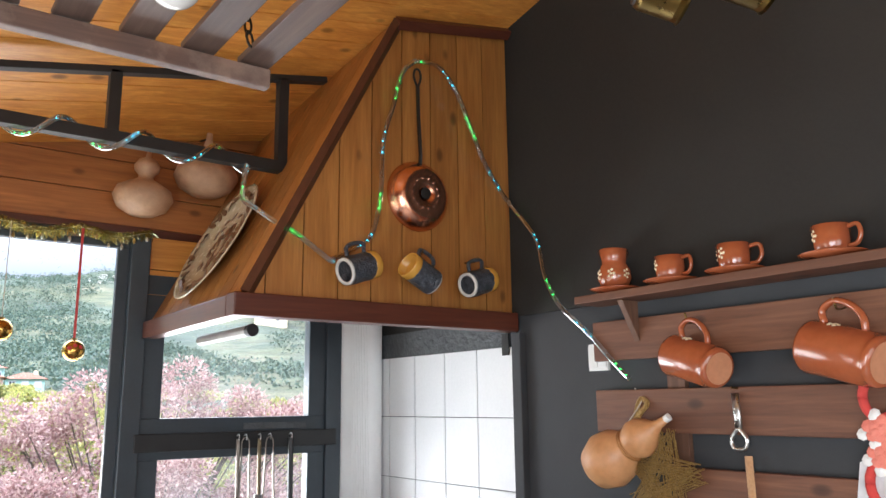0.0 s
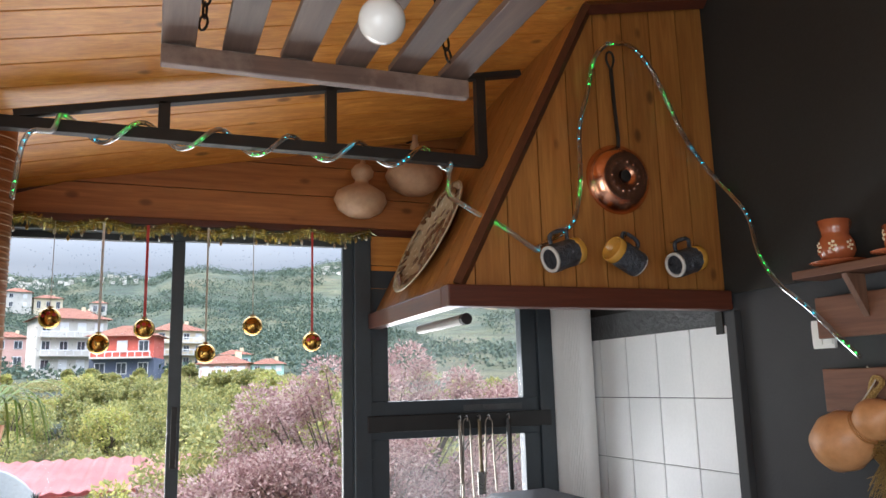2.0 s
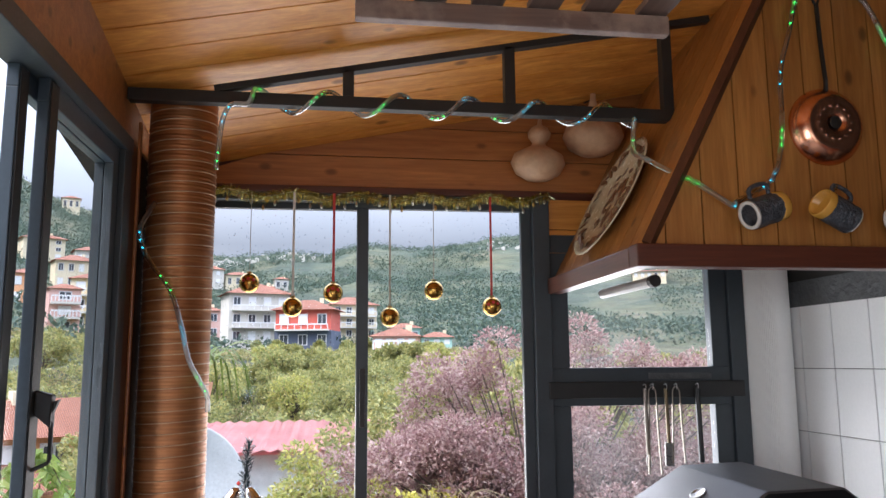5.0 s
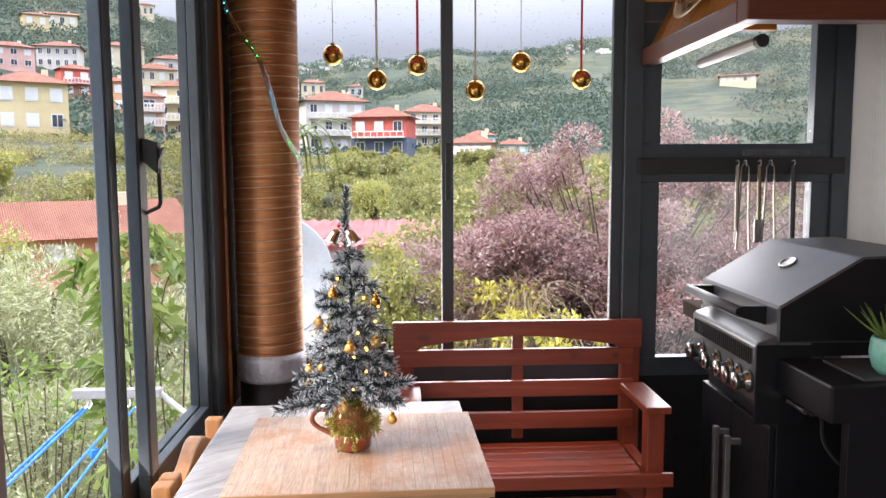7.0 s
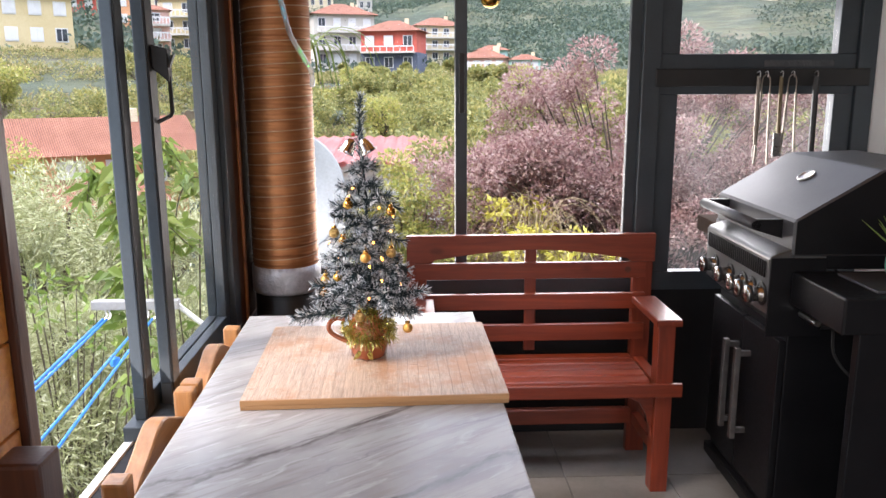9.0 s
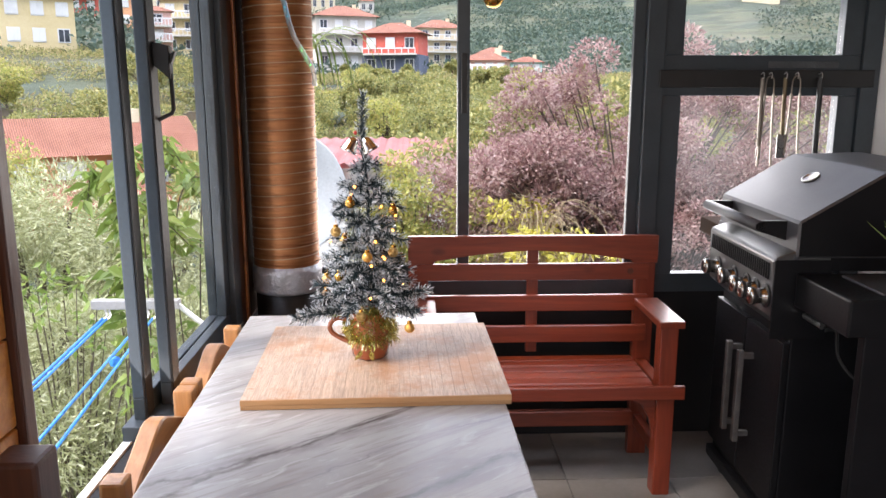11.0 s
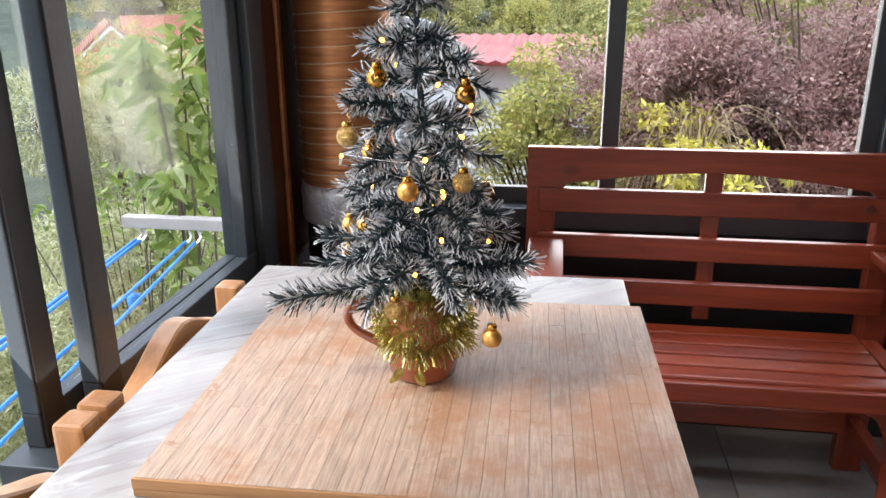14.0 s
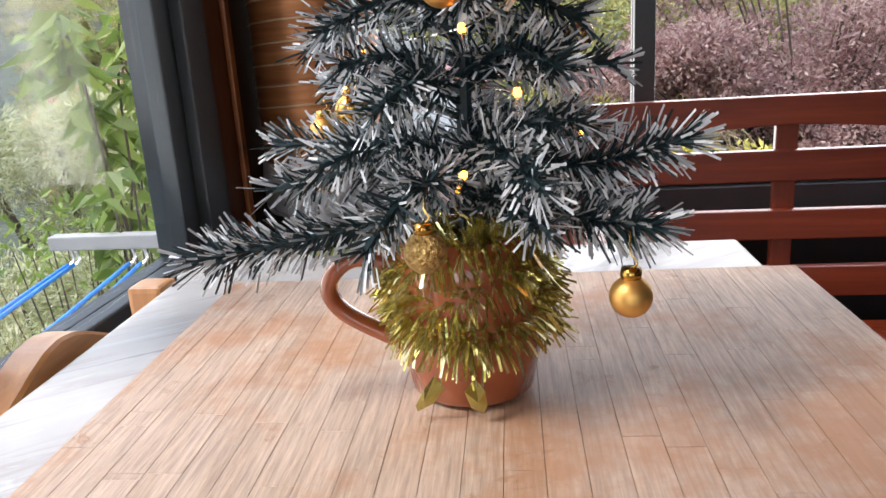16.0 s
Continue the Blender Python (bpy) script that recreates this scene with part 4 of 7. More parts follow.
def ground_z(x, y):
    d, az = math.hypot(x, y), math.degrees(math.atan2(x, y))
    el = float(np.interp(az, ridge_az, ridge_el))
    steep = float(np.interp(az, [-19, -10], [0.68, 0.98]))
    if d < 34:
        z = -3.0 + 0.4 * d / 34
    else:
        f = min(1.0, (d - 34) / 386)
        z = -2.6 * (1 - min(1, (d - 34) / 40)) + d * math.tan(radians(el * f ** steep)) * min(1, (d - 34) / 40 + 0.15)
        if d > 420:
            z = 420 * math.tan(radians(el)) * max(0.0, 1 - (d - 420) / 900)
    bump = noise.noise((x * 0.02, y * 0.02, 0)) * min(5, max(0, d - 30) * 0.03) + noise.noise((x * 0.11, y * 0.11, 3)) * min(0.9, max(0, d - 6) * 0.02)
    step = math.sin(z * 2.1 + noise.noise((x * 0.01, y * 0.01, 9)) * 4) * min(0.35, max(0, d - 40) * 0.004)
    return z + bump + step


rad = [0.0, 3, 6, 10, 15, 21, 28, 35, 42, 50] + [50 + 7 * k for k in range(1, 54)] + [450, 500, 600, 800, 1200, 2000, 3000]
nseg = 300
verts, faces = [], []
for r in rad:
    for k in range(nseg):
        a = 2 * math.pi * k / nseg
        verts.append((r * math.sin(a), r * math.cos(a), ground_z(r * math.sin(a) + 1e-4, r * math.cos(a))))
for i in range(len(rad) - 1):
    for k in range(nseg):
        j = (k + 1) % nseg
        faces.append((i * nseg + k, (i + 1) * nseg + k, (i + 1) * nseg + j, i * nseg + j))
HILL, n_, l_, p_ = nodes_of("hillside_grass_scrub")
v_ = coords(n_, l_, (1, 1, 1), False)
hr_ = ramp_node(n_, [(0.30, (0.038, 0.056, 0.040)), (0.44, (0.056, 0.076, 0.050)), (0.56, (0.090, 0.100, 0.055)), (0.72, (0.15, 0.130, 0.078))])
l_.new(noise_node(n_, l_, v_, 0.035, 8, 0.62), hr_.inputs["Fac"])
mz = n_.new("ShaderNodeMapping")
mz.inputs["Scale"].default_value = (0.12, 0.12, 1.5)
l_.new(v_, mz.inputs["Vector"])
tr_ = ramp_node(n_, [(0.44, (0.55, 0.55, 0.55)), (0.52, (1, 1, 1))])
l_.new(noise_node(n_, l_, mz.outputs["Vector"], 0.9, 4, 0.6), tr_.inputs["Fac"])
l_.new(mixed(n_, l_, 0.75, hr_.outputs["Color"], tr_.outputs["Color"], "MULTIPLY"), p_.inputs["Base Color"])
p_.inputs["Roughness"].default_value = 0.95
bumped(n_, l_, p_, noise_node(n_, l_, v_, 0.9, 6, 0.7), 1.0, 0.6)
ground = tagged(mesh_of("ground", verts, faces, [HILL]), "green terraced hillside with scrub and fields", "ground", kind="structure")
ground.data.polygons.foreach_set("use_smooth", [True] * len(ground.data.polygons))

# far scrub: the bluish tint of distance haze is put into the leaf colours
LEAF_HAZED = island_leaf("hazed_scrub_leaves", [(0.060, 0.096, 0.080), (0.074, 0.112, 0.086), (0.090, 0.128, 0.092), (0.118, 0.148, 0.096)], 0.9, 0.2)
LEAF_GREEN = island_leaf("green_leaves", [(0.155, 0.175, 0.065), (0.245, 0.26, 0.09), (0.35, 0.345, 0.125), (0.47, 0.40, 0.14)], 0.5)
LEAF_VINE = island_leaf("bright_vine_leaves", [(0.13, 0.20, 0.045), (0.22, 0.31, 0.07), (0.34, 0.42, 0.11)], 0.4, 0.45)
LEAF_OLIVE = island_leaf("silver_olive_leaves", [(0.23, 0.245, 0.10), (0.36, 0.38, 0.18), (0.50, 0.51, 0.29), (0.62, 0.62, 0.43)], 0.45, 0.25)
LEAF_PLUM = island_leaf("purple_plum_leaves", [(0.24, 0.130, 0.122), (0.35, 0.205, 0.192), (0.45, 0.305, 0.275), (0.56, 0.43, 0.38)], 0.45, 0.45)
LEAF_YELLOW = island_leaf("yellow_green_leaves", [(0.22, 0.25, 0.085), (0.36, 0.38, 0.11), (0.54, 0.50, 0.14), (0.40, 0.33, 0.17)], 0.5, 0.4)
TWIG = surface("grey_brown_bark", (0.06, 0.045, 0.035), (0.14, 0.11, 0.085), 14, 60, 0.9, 0.0, 0.8, 0.01)
RNG = np.random.default_rng(5)


def leaf_cloud(name, centres, radii, count, length, width, mat, parent, droop=0.0):
    """Many small bent leaves round cluster centres; the clusters' uneven sizes leave gaps."""
    centres, radii = np.array(centres, float), np.array(radii, float)
    w = radii ** 2
    pick = RNG.choice(len(centres), count, p=w / w.sum())
    d = RNG.normal(size=(count, 3))
    d /= np.linalg.norm(d, axis=1)[:, None]
    rr = radii[pick] * RNG.uniform(0.25, 1.0, count) ** 0.55
    pos = centres[pick] + d * rr[:, None] * np.array([1, 1, 0.8])
    ax = d + RNG.normal(size=(count, 3)) * 0.7
    ax[:, 2] -= droop
    ax /= np.linalg.norm(ax, axis=1)[:, None]
    side = np.cross(ax, RNG.normal(size=(count, 3)))
    side /= np.linalg.norm(side, axis=1)[:, None]
    L = (length * RNG.uniform(0.6, 1.3, count))[:, None]
    W = (width * RNG.uniform(0.7, 1.2, count))[:, None]
    nrm = np.cross(ax, side)
    v = np.stack([pos, pos + ax * L * 0.5 + side * W * 0.5 - nrm * W * 0.15, pos + ax * L, pos + ax * L * 0.5 - side * W * 0.5 - nrm * W * 0.15], 1).reshape(-1, 3)
    f = np.arange(count * 4).reshape(-1, 4)
    return mesh_of(name, v.tolist(), f.tolist(), [mat], parent)


def tree(label, category, foot, tips, radii, count, length, width, mat, trunk_r=0.09, droop=0.0, group=""):
    """Trunk, limbs to every cluster, and a crown of single leaves."""
    t = base("tree", label, category, foot, group)
    loc = [tuple(a - b for a, b in zip(p, foot)) for p in tips]
    mid = Vector(np.mean(np.array(loc), 0)) * 0.55
    mid.z = max(0.3, mid.z * 0.8)
    part("trunk", sweep(smooth_line([(0, 0, -0.3), (mid.x * 0.3 + 0.04, mid.y * 0.3, mid.z * 0.5), tuple(mid)], 5), trunk_r, 8, taper=0.6), TWIG, t)
    for p in loc:
        q = Vector(p)
        m2 = mid.lerp(q, 0.5) + Vector((0, 0, 0.12 * (q - mid).length))
        part("limb", sweep(smooth_line([tuple(mid * 0.9), tuple(m2), tuple(q)], 4), trunk_r * 0.42, 5, taper=0.25), TWIG, t)
    leaf_cloud("crown", loc, radii, count, length, width, mat, t, droop)
    return t


def blob_tips(c, spread, n, seed):
    g = np.random.default_rng(seed)
    d = g.normal(size=(n, 3))
    d /= np.linalg.norm(d, axis=1)[:, None]
    return (np.array(c) + d * np.array(spread) * g.uniform(0.35, 1.0, (n, 1)) ** 0.5).tolist()


tips = blob_tips((2.7, 8.6, -0.55), (2.6, 0.9, 1.35), 130, 3) + blob_tips((2.2, 8.6, 0.85), (1.5, 0.7, 1.15), 60, 31) + blob_tips((0.85, 8.2, -0.1), (1.0, 0.6, 1.15), 64, 32) + blob_tips((3.7, 8.9, 0.8), (1.3, 0.5, 1.0), 34, 33)
sizes = np.concatenate([RNG.uniform(0.22, 0.44, 130), RNG.uniform(0.14, 0.34, 60), RNG.uniform(0.16, 0.36, 64), RNG.uniform(0.14, 0.34, 34)])
tree("purple-leaved plum tree with dusky pink foliage and bare upper twigs", "tree", (2.3, 8.6, -3.0), tips, sizes, 180000, 0.056, 0.026, LEAF_PLUM, 0.055)
tips = blob_tips((2.2, 10.2, 0.3), (2.6, 0.8, 1.0), 46, 35)
tree("leafy green tree growing behind the plum tree", "tree", (2.2, 10.2, -3.0), tips, RNG.uniform(0.25, 0.5, 46), 24000, 0.085, 0.04, LEAF_GREEN, 0.10)
tips = blob_tips((-2.75, 5.3, -0.75), (1.6, 1.0, 1.45), 48, 4)
tree("silvery green olive tree below the window", "tree", (-3.0, 5.7, -3.0), tips, RNG.uniform(0.24, 0.52, 48), 140000, 0.062, 0.0105, LEAF_OLIVE, 0.13)
tips = blob_tips((-2.15, 4.1, -0.8), (0.95, 0.5, 0.95), 34, 14)
tree("olive branches reaching up beside the clothes line", "tree", (-2.15, 4.3, -3.0), tips, RNG.uniform(0.16, 0.36, 34), 62000, 0.052, 0.009, LEAF_OLIVE, 0.06)
LEAF_TUFT = island_leaf("lemon_leaf_tufts", [(0.46, 0.42, 0.07), (0.60, 0.53, 0.10), (0.68, 0.62, 0.16)], 0.5, 0.4)
STRAW = surface("pale_straw_twig", (0.26, 0.20, 0.11), (0.40, 0.32, 0.18), 14, 60, 0.8)
twiggy = base("shrub", "pale twiggy shrub of arching bare shoots with yellow leaf tufts", "shrub", (1.05, 7.6, -3.0))
bm = bmesh.new()
gs = np.random.default_rng(61)
tufts = []
for k in range(110):
    a, r, h = gs.uniform(0, 6.283), gs.uniform(0.25, 0.85), gs.uniform(2.85, 3.42)
    c, q = math.cos(a), math.sin(a)
    pts = [(c * 0.05, q * 0.05, 1.6), (c * r * 0.25, q * r * 0.25, h - 0.22), (c * r * 0.7, q * r * 0.7, h - 0.16 * r), (c * r * 1.05, q * r * 1.05, h - gs.uniform(0.35, 0.75)), (c * r * 1.1, q * r * 1.1, h - gs.uniform(0.8, 1.2))]
    sweep(smooth_line(pts, 4), 0.0038, 4, bm, 0.45)
    if k % 3 == 0:
        tufts.append(pts[2 + k % 2])
part("trunk", sweep([(0, 0, -0.3), (0.03, 0, 0.9), (0, 0, 1.8)], 0.06, 8, taper=0.7), STRAW, twiggy)
part("twigs", bm, STRAW, twiggy, "pale arching twigs")
leaf_cloud("crown", tufts, gs.uniform(0.06, 0.13, len(tufts)), 1900, 0.085, 0.040, LEAF_TUFT, twiggy, 0.3)
tips = blob_tips((-0.05, 8.0, -0.25), (0.85, 0.4, 0.95), 60, 7)
tree("yellowing green bush in front of the shed", "shrub", (-0.05, 8.0, -3.0), tips, RNG.uniform(0.10, 0.26, 60), 17000, 0.06, 0.026, LEAF_YELLOW, 0.05, 0.2)
vine = base("climbing_vine", "bright green climbing vine with paired leaves outside the side window", "vine", (-1.30, 3.40, -3.0))
bm = bmesh.new()
gv = np.random.default_rng(44)
vs, fs = [], []
for k in range(13):
    x0, y0 = gv.uniform(-0.12, 0.22), gv.uniform(-0.50, 0.12)
    top, lean = gv.uniform(3.5, 4.35), gv.uniform(-0.12, 0.16)
    pts = smooth_line([(x0 * 0.3, y0 * 0.3, 0), (x0, y0, 2.2), (x0 + lean * 0.4, y0 + lean, top - 0.35), (x0 + lean, y0 + lean * 1.4, top), (x0 + lean * 1.6 + 0.05, y0 + lean * 1.8, top - 0.12)], 12)
    sweep(pts, 0.005, 5, bm, 0.4)
    for p in pts[10:]:
        for side in (-1, 1):
            if gv.uniform() < 0.25:
                continue
            a = gv.uniform(0, 6.283)
            out = Vector((math.cos(a), math.sin(a), gv.uniform(-0.7, 0.1))).normalized() * side
            out.z = -abs(out.z) * 0.8
            wide = out.cross(Vector(gv.normal(size=3))).normalized()
            L, W = gv.uniform(0.06, 0.11), gv.uniform(0.014, 0.024)
            q = p + Vector(gv.normal(size=3)) * 0.018
            n0 = len(vs)
            dip = Vector((0, 0, -0.012))
            vs += [tuple(q), tuple(q + out * L * 0.4 + wide * W), tuple(q + out * L + dip * 2), tuple(q + out * L * 0.4 - wide * W), tuple(q + out * L * 0.45 + dip)]
            fs += [(n0, n0 + 1, n0 + 4), (n0 + 1, n0 + 2, n0 + 4), (n0 + 2, n0 + 3, n0 + 4), (n0 + 3, n0, n0 + 4)]
part("stems", bm, TWIG, vine, "thin climbing stems")
mesh_of("leaves", vs, fs, [LEAF_VINE], vine)
tips = blob_tips((-2.0, 3.9, 0.30), (0.55, 0.25, 0.22), 16, 18)
tree("bright green leafy shoots above the olive", "vine", (-2.0, 3.9, -3.0), tips, RNG.uniform(0.07, 0.14, 16), 260, 0.055, 0.026, LEAF_VINE, 0.02, 0.3)
g_ = np.random.default_rng(12)
for k in range(84 + 44):
    az, d = radians(g_.uniform(-34, 33)), g_.uniform(17, 58)
    if k >= 84:
        az, d = radians(g_.uniform(-13, 12)), g_.uniform(46, 82)
    if k < 6:
        az, d = radians(-8 + 3.0 * k), 17 + 2 * k
    x, y = d * math.sin(az), d * math.cos(az)
    if -9 < math.degrees(az) < 0 and d < 19:
        continue
    z = ground_z(x, y)
    h = g_.uniform(2.2, 3.6) if d < 40 else g_.uniform(2.5, 4.5)
    if az > radians(-13):
        h = min(h, max(1.3, EZ + d * math.tan(radians(0.6 if k < 84 else 1.5)) - z))
    tips = blob_tips((x, y, z + h * 0.62), (h * 0.42, h * 0.42, h * 0.36), 16, 100 + k)
    tree("leafy green tree in the valley", "tree", (x, y, z), tips, g_.uniform(0.18, 0.36, 16) * h * 0.55, 3400, 0.06 + d * 0.0024, 0.035 + d * 0.0016, LEAF_GREEN if k % 4 else LEAF_YELLOW, 0.1, 0, "valley trees")

cs, rs = [], []
for k in range(16000):
    az, d = radians(g_.uniform(-40, 38)), 66 + 350 * g_.uniform(0, 1) ** 0.8
    if d < (112 if az > radians(-13) else 78):
        continue
    x, y = d * math.sin(az), d * math.cos(az)
    if noise.noise((x * 0.018, y * 0.018, 5)) < -0.30:
        continue
    cs.append((x, y, ground_z(x, y) + 0.5))
    rs.append(g_.uniform(0.6, 1.5) * (1 + d / 320))
gc, gr = [], []
for k in range(5200):
    az, d = radians(g_.uniform(-34, 20)), 30 + 62 * g_.uniform(0, 1) ** 0.7
    x, y = d * math.sin(az), d * math.cos(az)
    if math.sin(ground_z(x, y) * 3.0) < -0.55:
        continue
    gc.append((x, y, ground_z(x, y) + 0.02))
    gr.append(g_.uniform(0.25, 0.8))
LEAF_GRASS = island_leaf("meadow_grass", [(0.17, 0.18, 0.07), (0.27, 0.27, 0.10), (0.38, 0.345, 0.14), (0.42, 0.32, 0.17)], 0.8, 0.3)
tagged(leaf_cloud("meadow_grass", gc, gr, 150000, 0.28, 0.12, LEAF_GRASS, None), "rough yellow-green grass on the terraces", "grass", kind="stuff")
scrub = leaf_cloud("hillside_scrub", cs, rs, 250000, 0.75, 0.52, LEAF_HAZED, None)
tagged(scrub, "dense scrub and small trees over the hillside", "scrub", kind="stuff")

WALLS = {
    "yellow": surface("yellow_house_paint", (0.60, 0.48, 0.26), (0.70, 0.58, 0.35), 0.5, 9, 0.9),
    "cream": surface("cream_house_paint", (0.62, 0.53, 0.36), (0.72, 0.63, 0.46), 0.5, 9, 0.9),
    "white": surface("white_house_paint", (0.50, 0.48, 0.43), (0.62, 0.59, 0.54), 0.5, 9, 0.9),
    "orange": surface("orange_house_paint", (0.62, 0.30, 0.15), (0.72, 0.38, 0.21), 0.5, 9, 0.9),
    "red": surface("coral_red_house_paint", (0.52, 0.10, 0.075), (0.60, 0.14, 0.10), 0.5, 9, 0.9),
    "slate": surface("slate_blue_house_paint", (0.085, 0.10, 0.15), (0.12, 0.14, 0.19), 0.5, 9, 0.9),
    "pink": surface("pink_house_paint", (0.60, 0.36, 0.31), (0.68, 0.44, 0.38), 0.5, 9, 0.9),
    "teal": surface("pale_teal_house_paint", (0.34, 0.56, 0.50), (0.42, 0.62, 0.56), 0.5, 9, 0.9),
}
ROOFRED, n_, l_, p_ = nodes_of("clay_roof_tiles")
v_ = coords(n_, l_, (1, 1, 1), False)
wv = n_.new("ShaderNodeTexWave")
wv.wave_type, wv.bands_direction = "BANDS", "X"
wv.inputs["Scale"].default_value = 5.0
l_.new(v_, wv.inputs["Vector"])
rr_ = ramp_node(n_, [(0.3, (0.28, 0.105, 0.065)), (0.7, (0.45, 0.195, 0.125))])
l_.new(noise_node(n_, l_, v_, 0.9, 7, 0.7), rr_.inputs["Fac"])
l_.new(mixed(n_, l_, 0.35, rr_.outputs["Color"], wv.outputs["Color"], "MULTIPLY"), p_.inputs["Base Color"])
p_.inputs["Roughness"].default_value = 0.9
bumped(n_, l_, p_, wv.outputs["Fac"], 0.8, 0.06)
DARKPANE = surface("dark_far_window_pane", (0.035, 0.04, 0.05), (0.10, 0.11, 0.13), 2, 20, 0.15)
SHUTTER = surface("white_shutter", (0.66, 0.66, 0.66), (0.76, 0.76, 0.76), 2, 30, 0.6)


def house(az, d, el0, el1, wdeg, wall, upper=None, turn=0.0, storeys=2, cols=3, balcony=False, shut=0.4, hip=True, depth=0.8, pitch=0.24):
    """A house that fills wdeg degrees at bearing az, from elevation el0 to its ridge at el1."""
    if d > 60:
        def miss(q):
            gx, gy = EX + q * math.sin(radians(az)), EY + q * math.cos(radians(az))
            return abs(math.degrees(math.atan2(ground_z(gx, gy) - EZ, q)) - el0) + abs(q - d) * 0.002
        d = min(range(62, 400, 2), key=miss)
    x, y = EX + d * math.sin(radians(az)), EY + d * math.cos(radians(az))
    z0, z1 = EZ + d * math.tan(radians(el0)), EZ + d * math.tan(radians(el1))
    w = 2 * d * math.tan(radians(wdeg / 2))
    dp = w * depth
    H = z1 - z0
    roof_h = min(H * pitch, w * 0.2)
    eave = H - roof_h
    words = {"slate": "slate-blue", "teal": "pale teal"}.get(wall, wall)
    h = base("house", f"{words} plastered house with a clay tile roof on the hill", "house", (x, y, z0), "houses on the hillside")
    h.rotation_euler = (0, 0, radians(-az + turn))
    low = max(-2.5, min(-0.2, ground_z(x * (1 - dp * 0.5 / d), y * (1 - dp * 0.5 / d)) - z0 - 0.1))
    split = eave / storeys if upper else eave
    part("wall", box((-w / 2, -dp / 2, low), (w / 2, dp / 2, split), 0), WALLS[wall], h)
    if upper:
        part("upper_wall", box((-w / 2 * 0.97, -dp / 2 * 0.97, split), (w / 2 * 0.97, dp / 2 * 0.97, eave), 0), WALLS[upper], h, f"{upper} upper storey")
    o = 0.05 * w + 0.2
    bm = bmesh.new()
    rl = (w - dp) / 2 if hip and w > dp else (0.0 if hip else w / 2 + o)
    b = [bm.verts.new(c) for c in ((-w / 2 - o, -dp / 2 - o, eave), (w / 2 + o, -dp / 2 - o, eave), (w / 2 + o, dp / 2 + o, eave), (-w / 2 - o, dp / 2 + o, eave))]
    t = [bm.verts.new((-rl - 0.01, 0, H)), bm.verts.new((rl + 0.01, 0, H))]
    for f in ((b[0], b[1], t[1], t[0]), (b[2], b[3], t[0], t[1]), (b[1], b[2], t[1]), (b[3], b[0], t[0]), (b[3], b[2], b[1], b[0])):
        bm.faces.new(f)
    rf = part("roof", bm, ROOFRED, h, "clay tile roof")
    part("chimney", box((w * 0.2, -0.3, H - roof_h * 0.6), (w * 0.2 + 0.5, 0.25, H + 0.25), 0), WALLS["cream"], rf)
    sh = eave / storeys
    for s in range(storeys):
        for c in range(cols):
            cx = -w / 2 + w * (c + 0.5) / cols
            ww, wh = min(1.1, w / cols * 0.42), sh * 0.46
            zb = s * sh + sh * 0.3
            closed = g_.uniform() < shut
            win = part("window", box((cx - ww / 2 - 0.1, -dp / 2 - 0.05, zb - 0.1), (cx + ww / 2 + 0.1, -dp / 2 + 0.02, zb + wh + 0.1), 0), SHUTTER, h, "white framed window")
            part("pane", box((cx - ww / 2, -dp / 2 - 0.09, zb), (cx - 0.04, -dp / 2 - 0.04, zb + wh), 0), SHUTTER if closed else DARKPANE, win)
            part("pane", box((cx + 0.04, -dp / 2 - 0.09, zb), (cx + ww / 2, -dp / 2 - 0.04, zb + wh), 0), SHUTTER if closed else DARKPANE, win)
        if balcony and s > 0:
            bal = part("balcony", box((-w * 0.46, -dp / 2 - 1.1, s * sh - 0.1), (w * 0.46, -dp / 2, s * sh + 0.12), 0), WALLS["white"], h, "pale balcony slab")
            part("railing", box((-w * 0.46, -dp / 2 - 1.1, s * sh + 0.7), (w * 0.46, -dp / 2 - 1.02, s * sh + 0.85), 0), SHUTTER, bal)
            for k in range(9):
                xx = -w * 0.46 + k * w * 0.92 / 8
                part("baluster", box((xx - 0.05, -dp / 2 - 1.1, s * sh + 0.12), (xx + 0.05, -dp / 2 - 1.02, s * sh + 0.7), 0), SHUTTER, bal)
    return h


near_house = house(-22.6, 27, -6.6, -1.8, 11.5, "orange", None, 10, 1, 4, False, 0.9, False, 0.5, 0.46)
part("gable_wing", prism([(-4.75, -1.6), (-2.35, -1.6), (-2.35, 0.95), (-3.55, 2.05), (-4.75, 0.95)], 1, -2.3, 1.2), WALLS["orange"], near_house, "orange gable end")
for sx in (-1, 1):
    part("wing_roof", prism([(-3.55, 2.07), (-3.55, 2.20), (-3.55 + sx * 1.55, 0.78), (-3.55 + sx * 1.55, 0.65)], 1, -2.6, 1.4), ROOFRED, near_house, "clay tile wing roof")
    part("barge_board", prism([(-3.55, 2.00), (-3.55, 2.10), (-3.55 + sx * 1.5, 0.74), (-3.55 + sx * 1.5, 0.62)], 1, -2.66, -2.605), SHUTTER, near_house, "white barge board")
part("porch_roof", prism([(-3.6, -0.05), (-1.3, 0.55), (-1.3, 0.47), (-3.6, -0.13)], 0, -2.3, 1.6), ROOFRED, near_house, "lean-to clay tile roof")
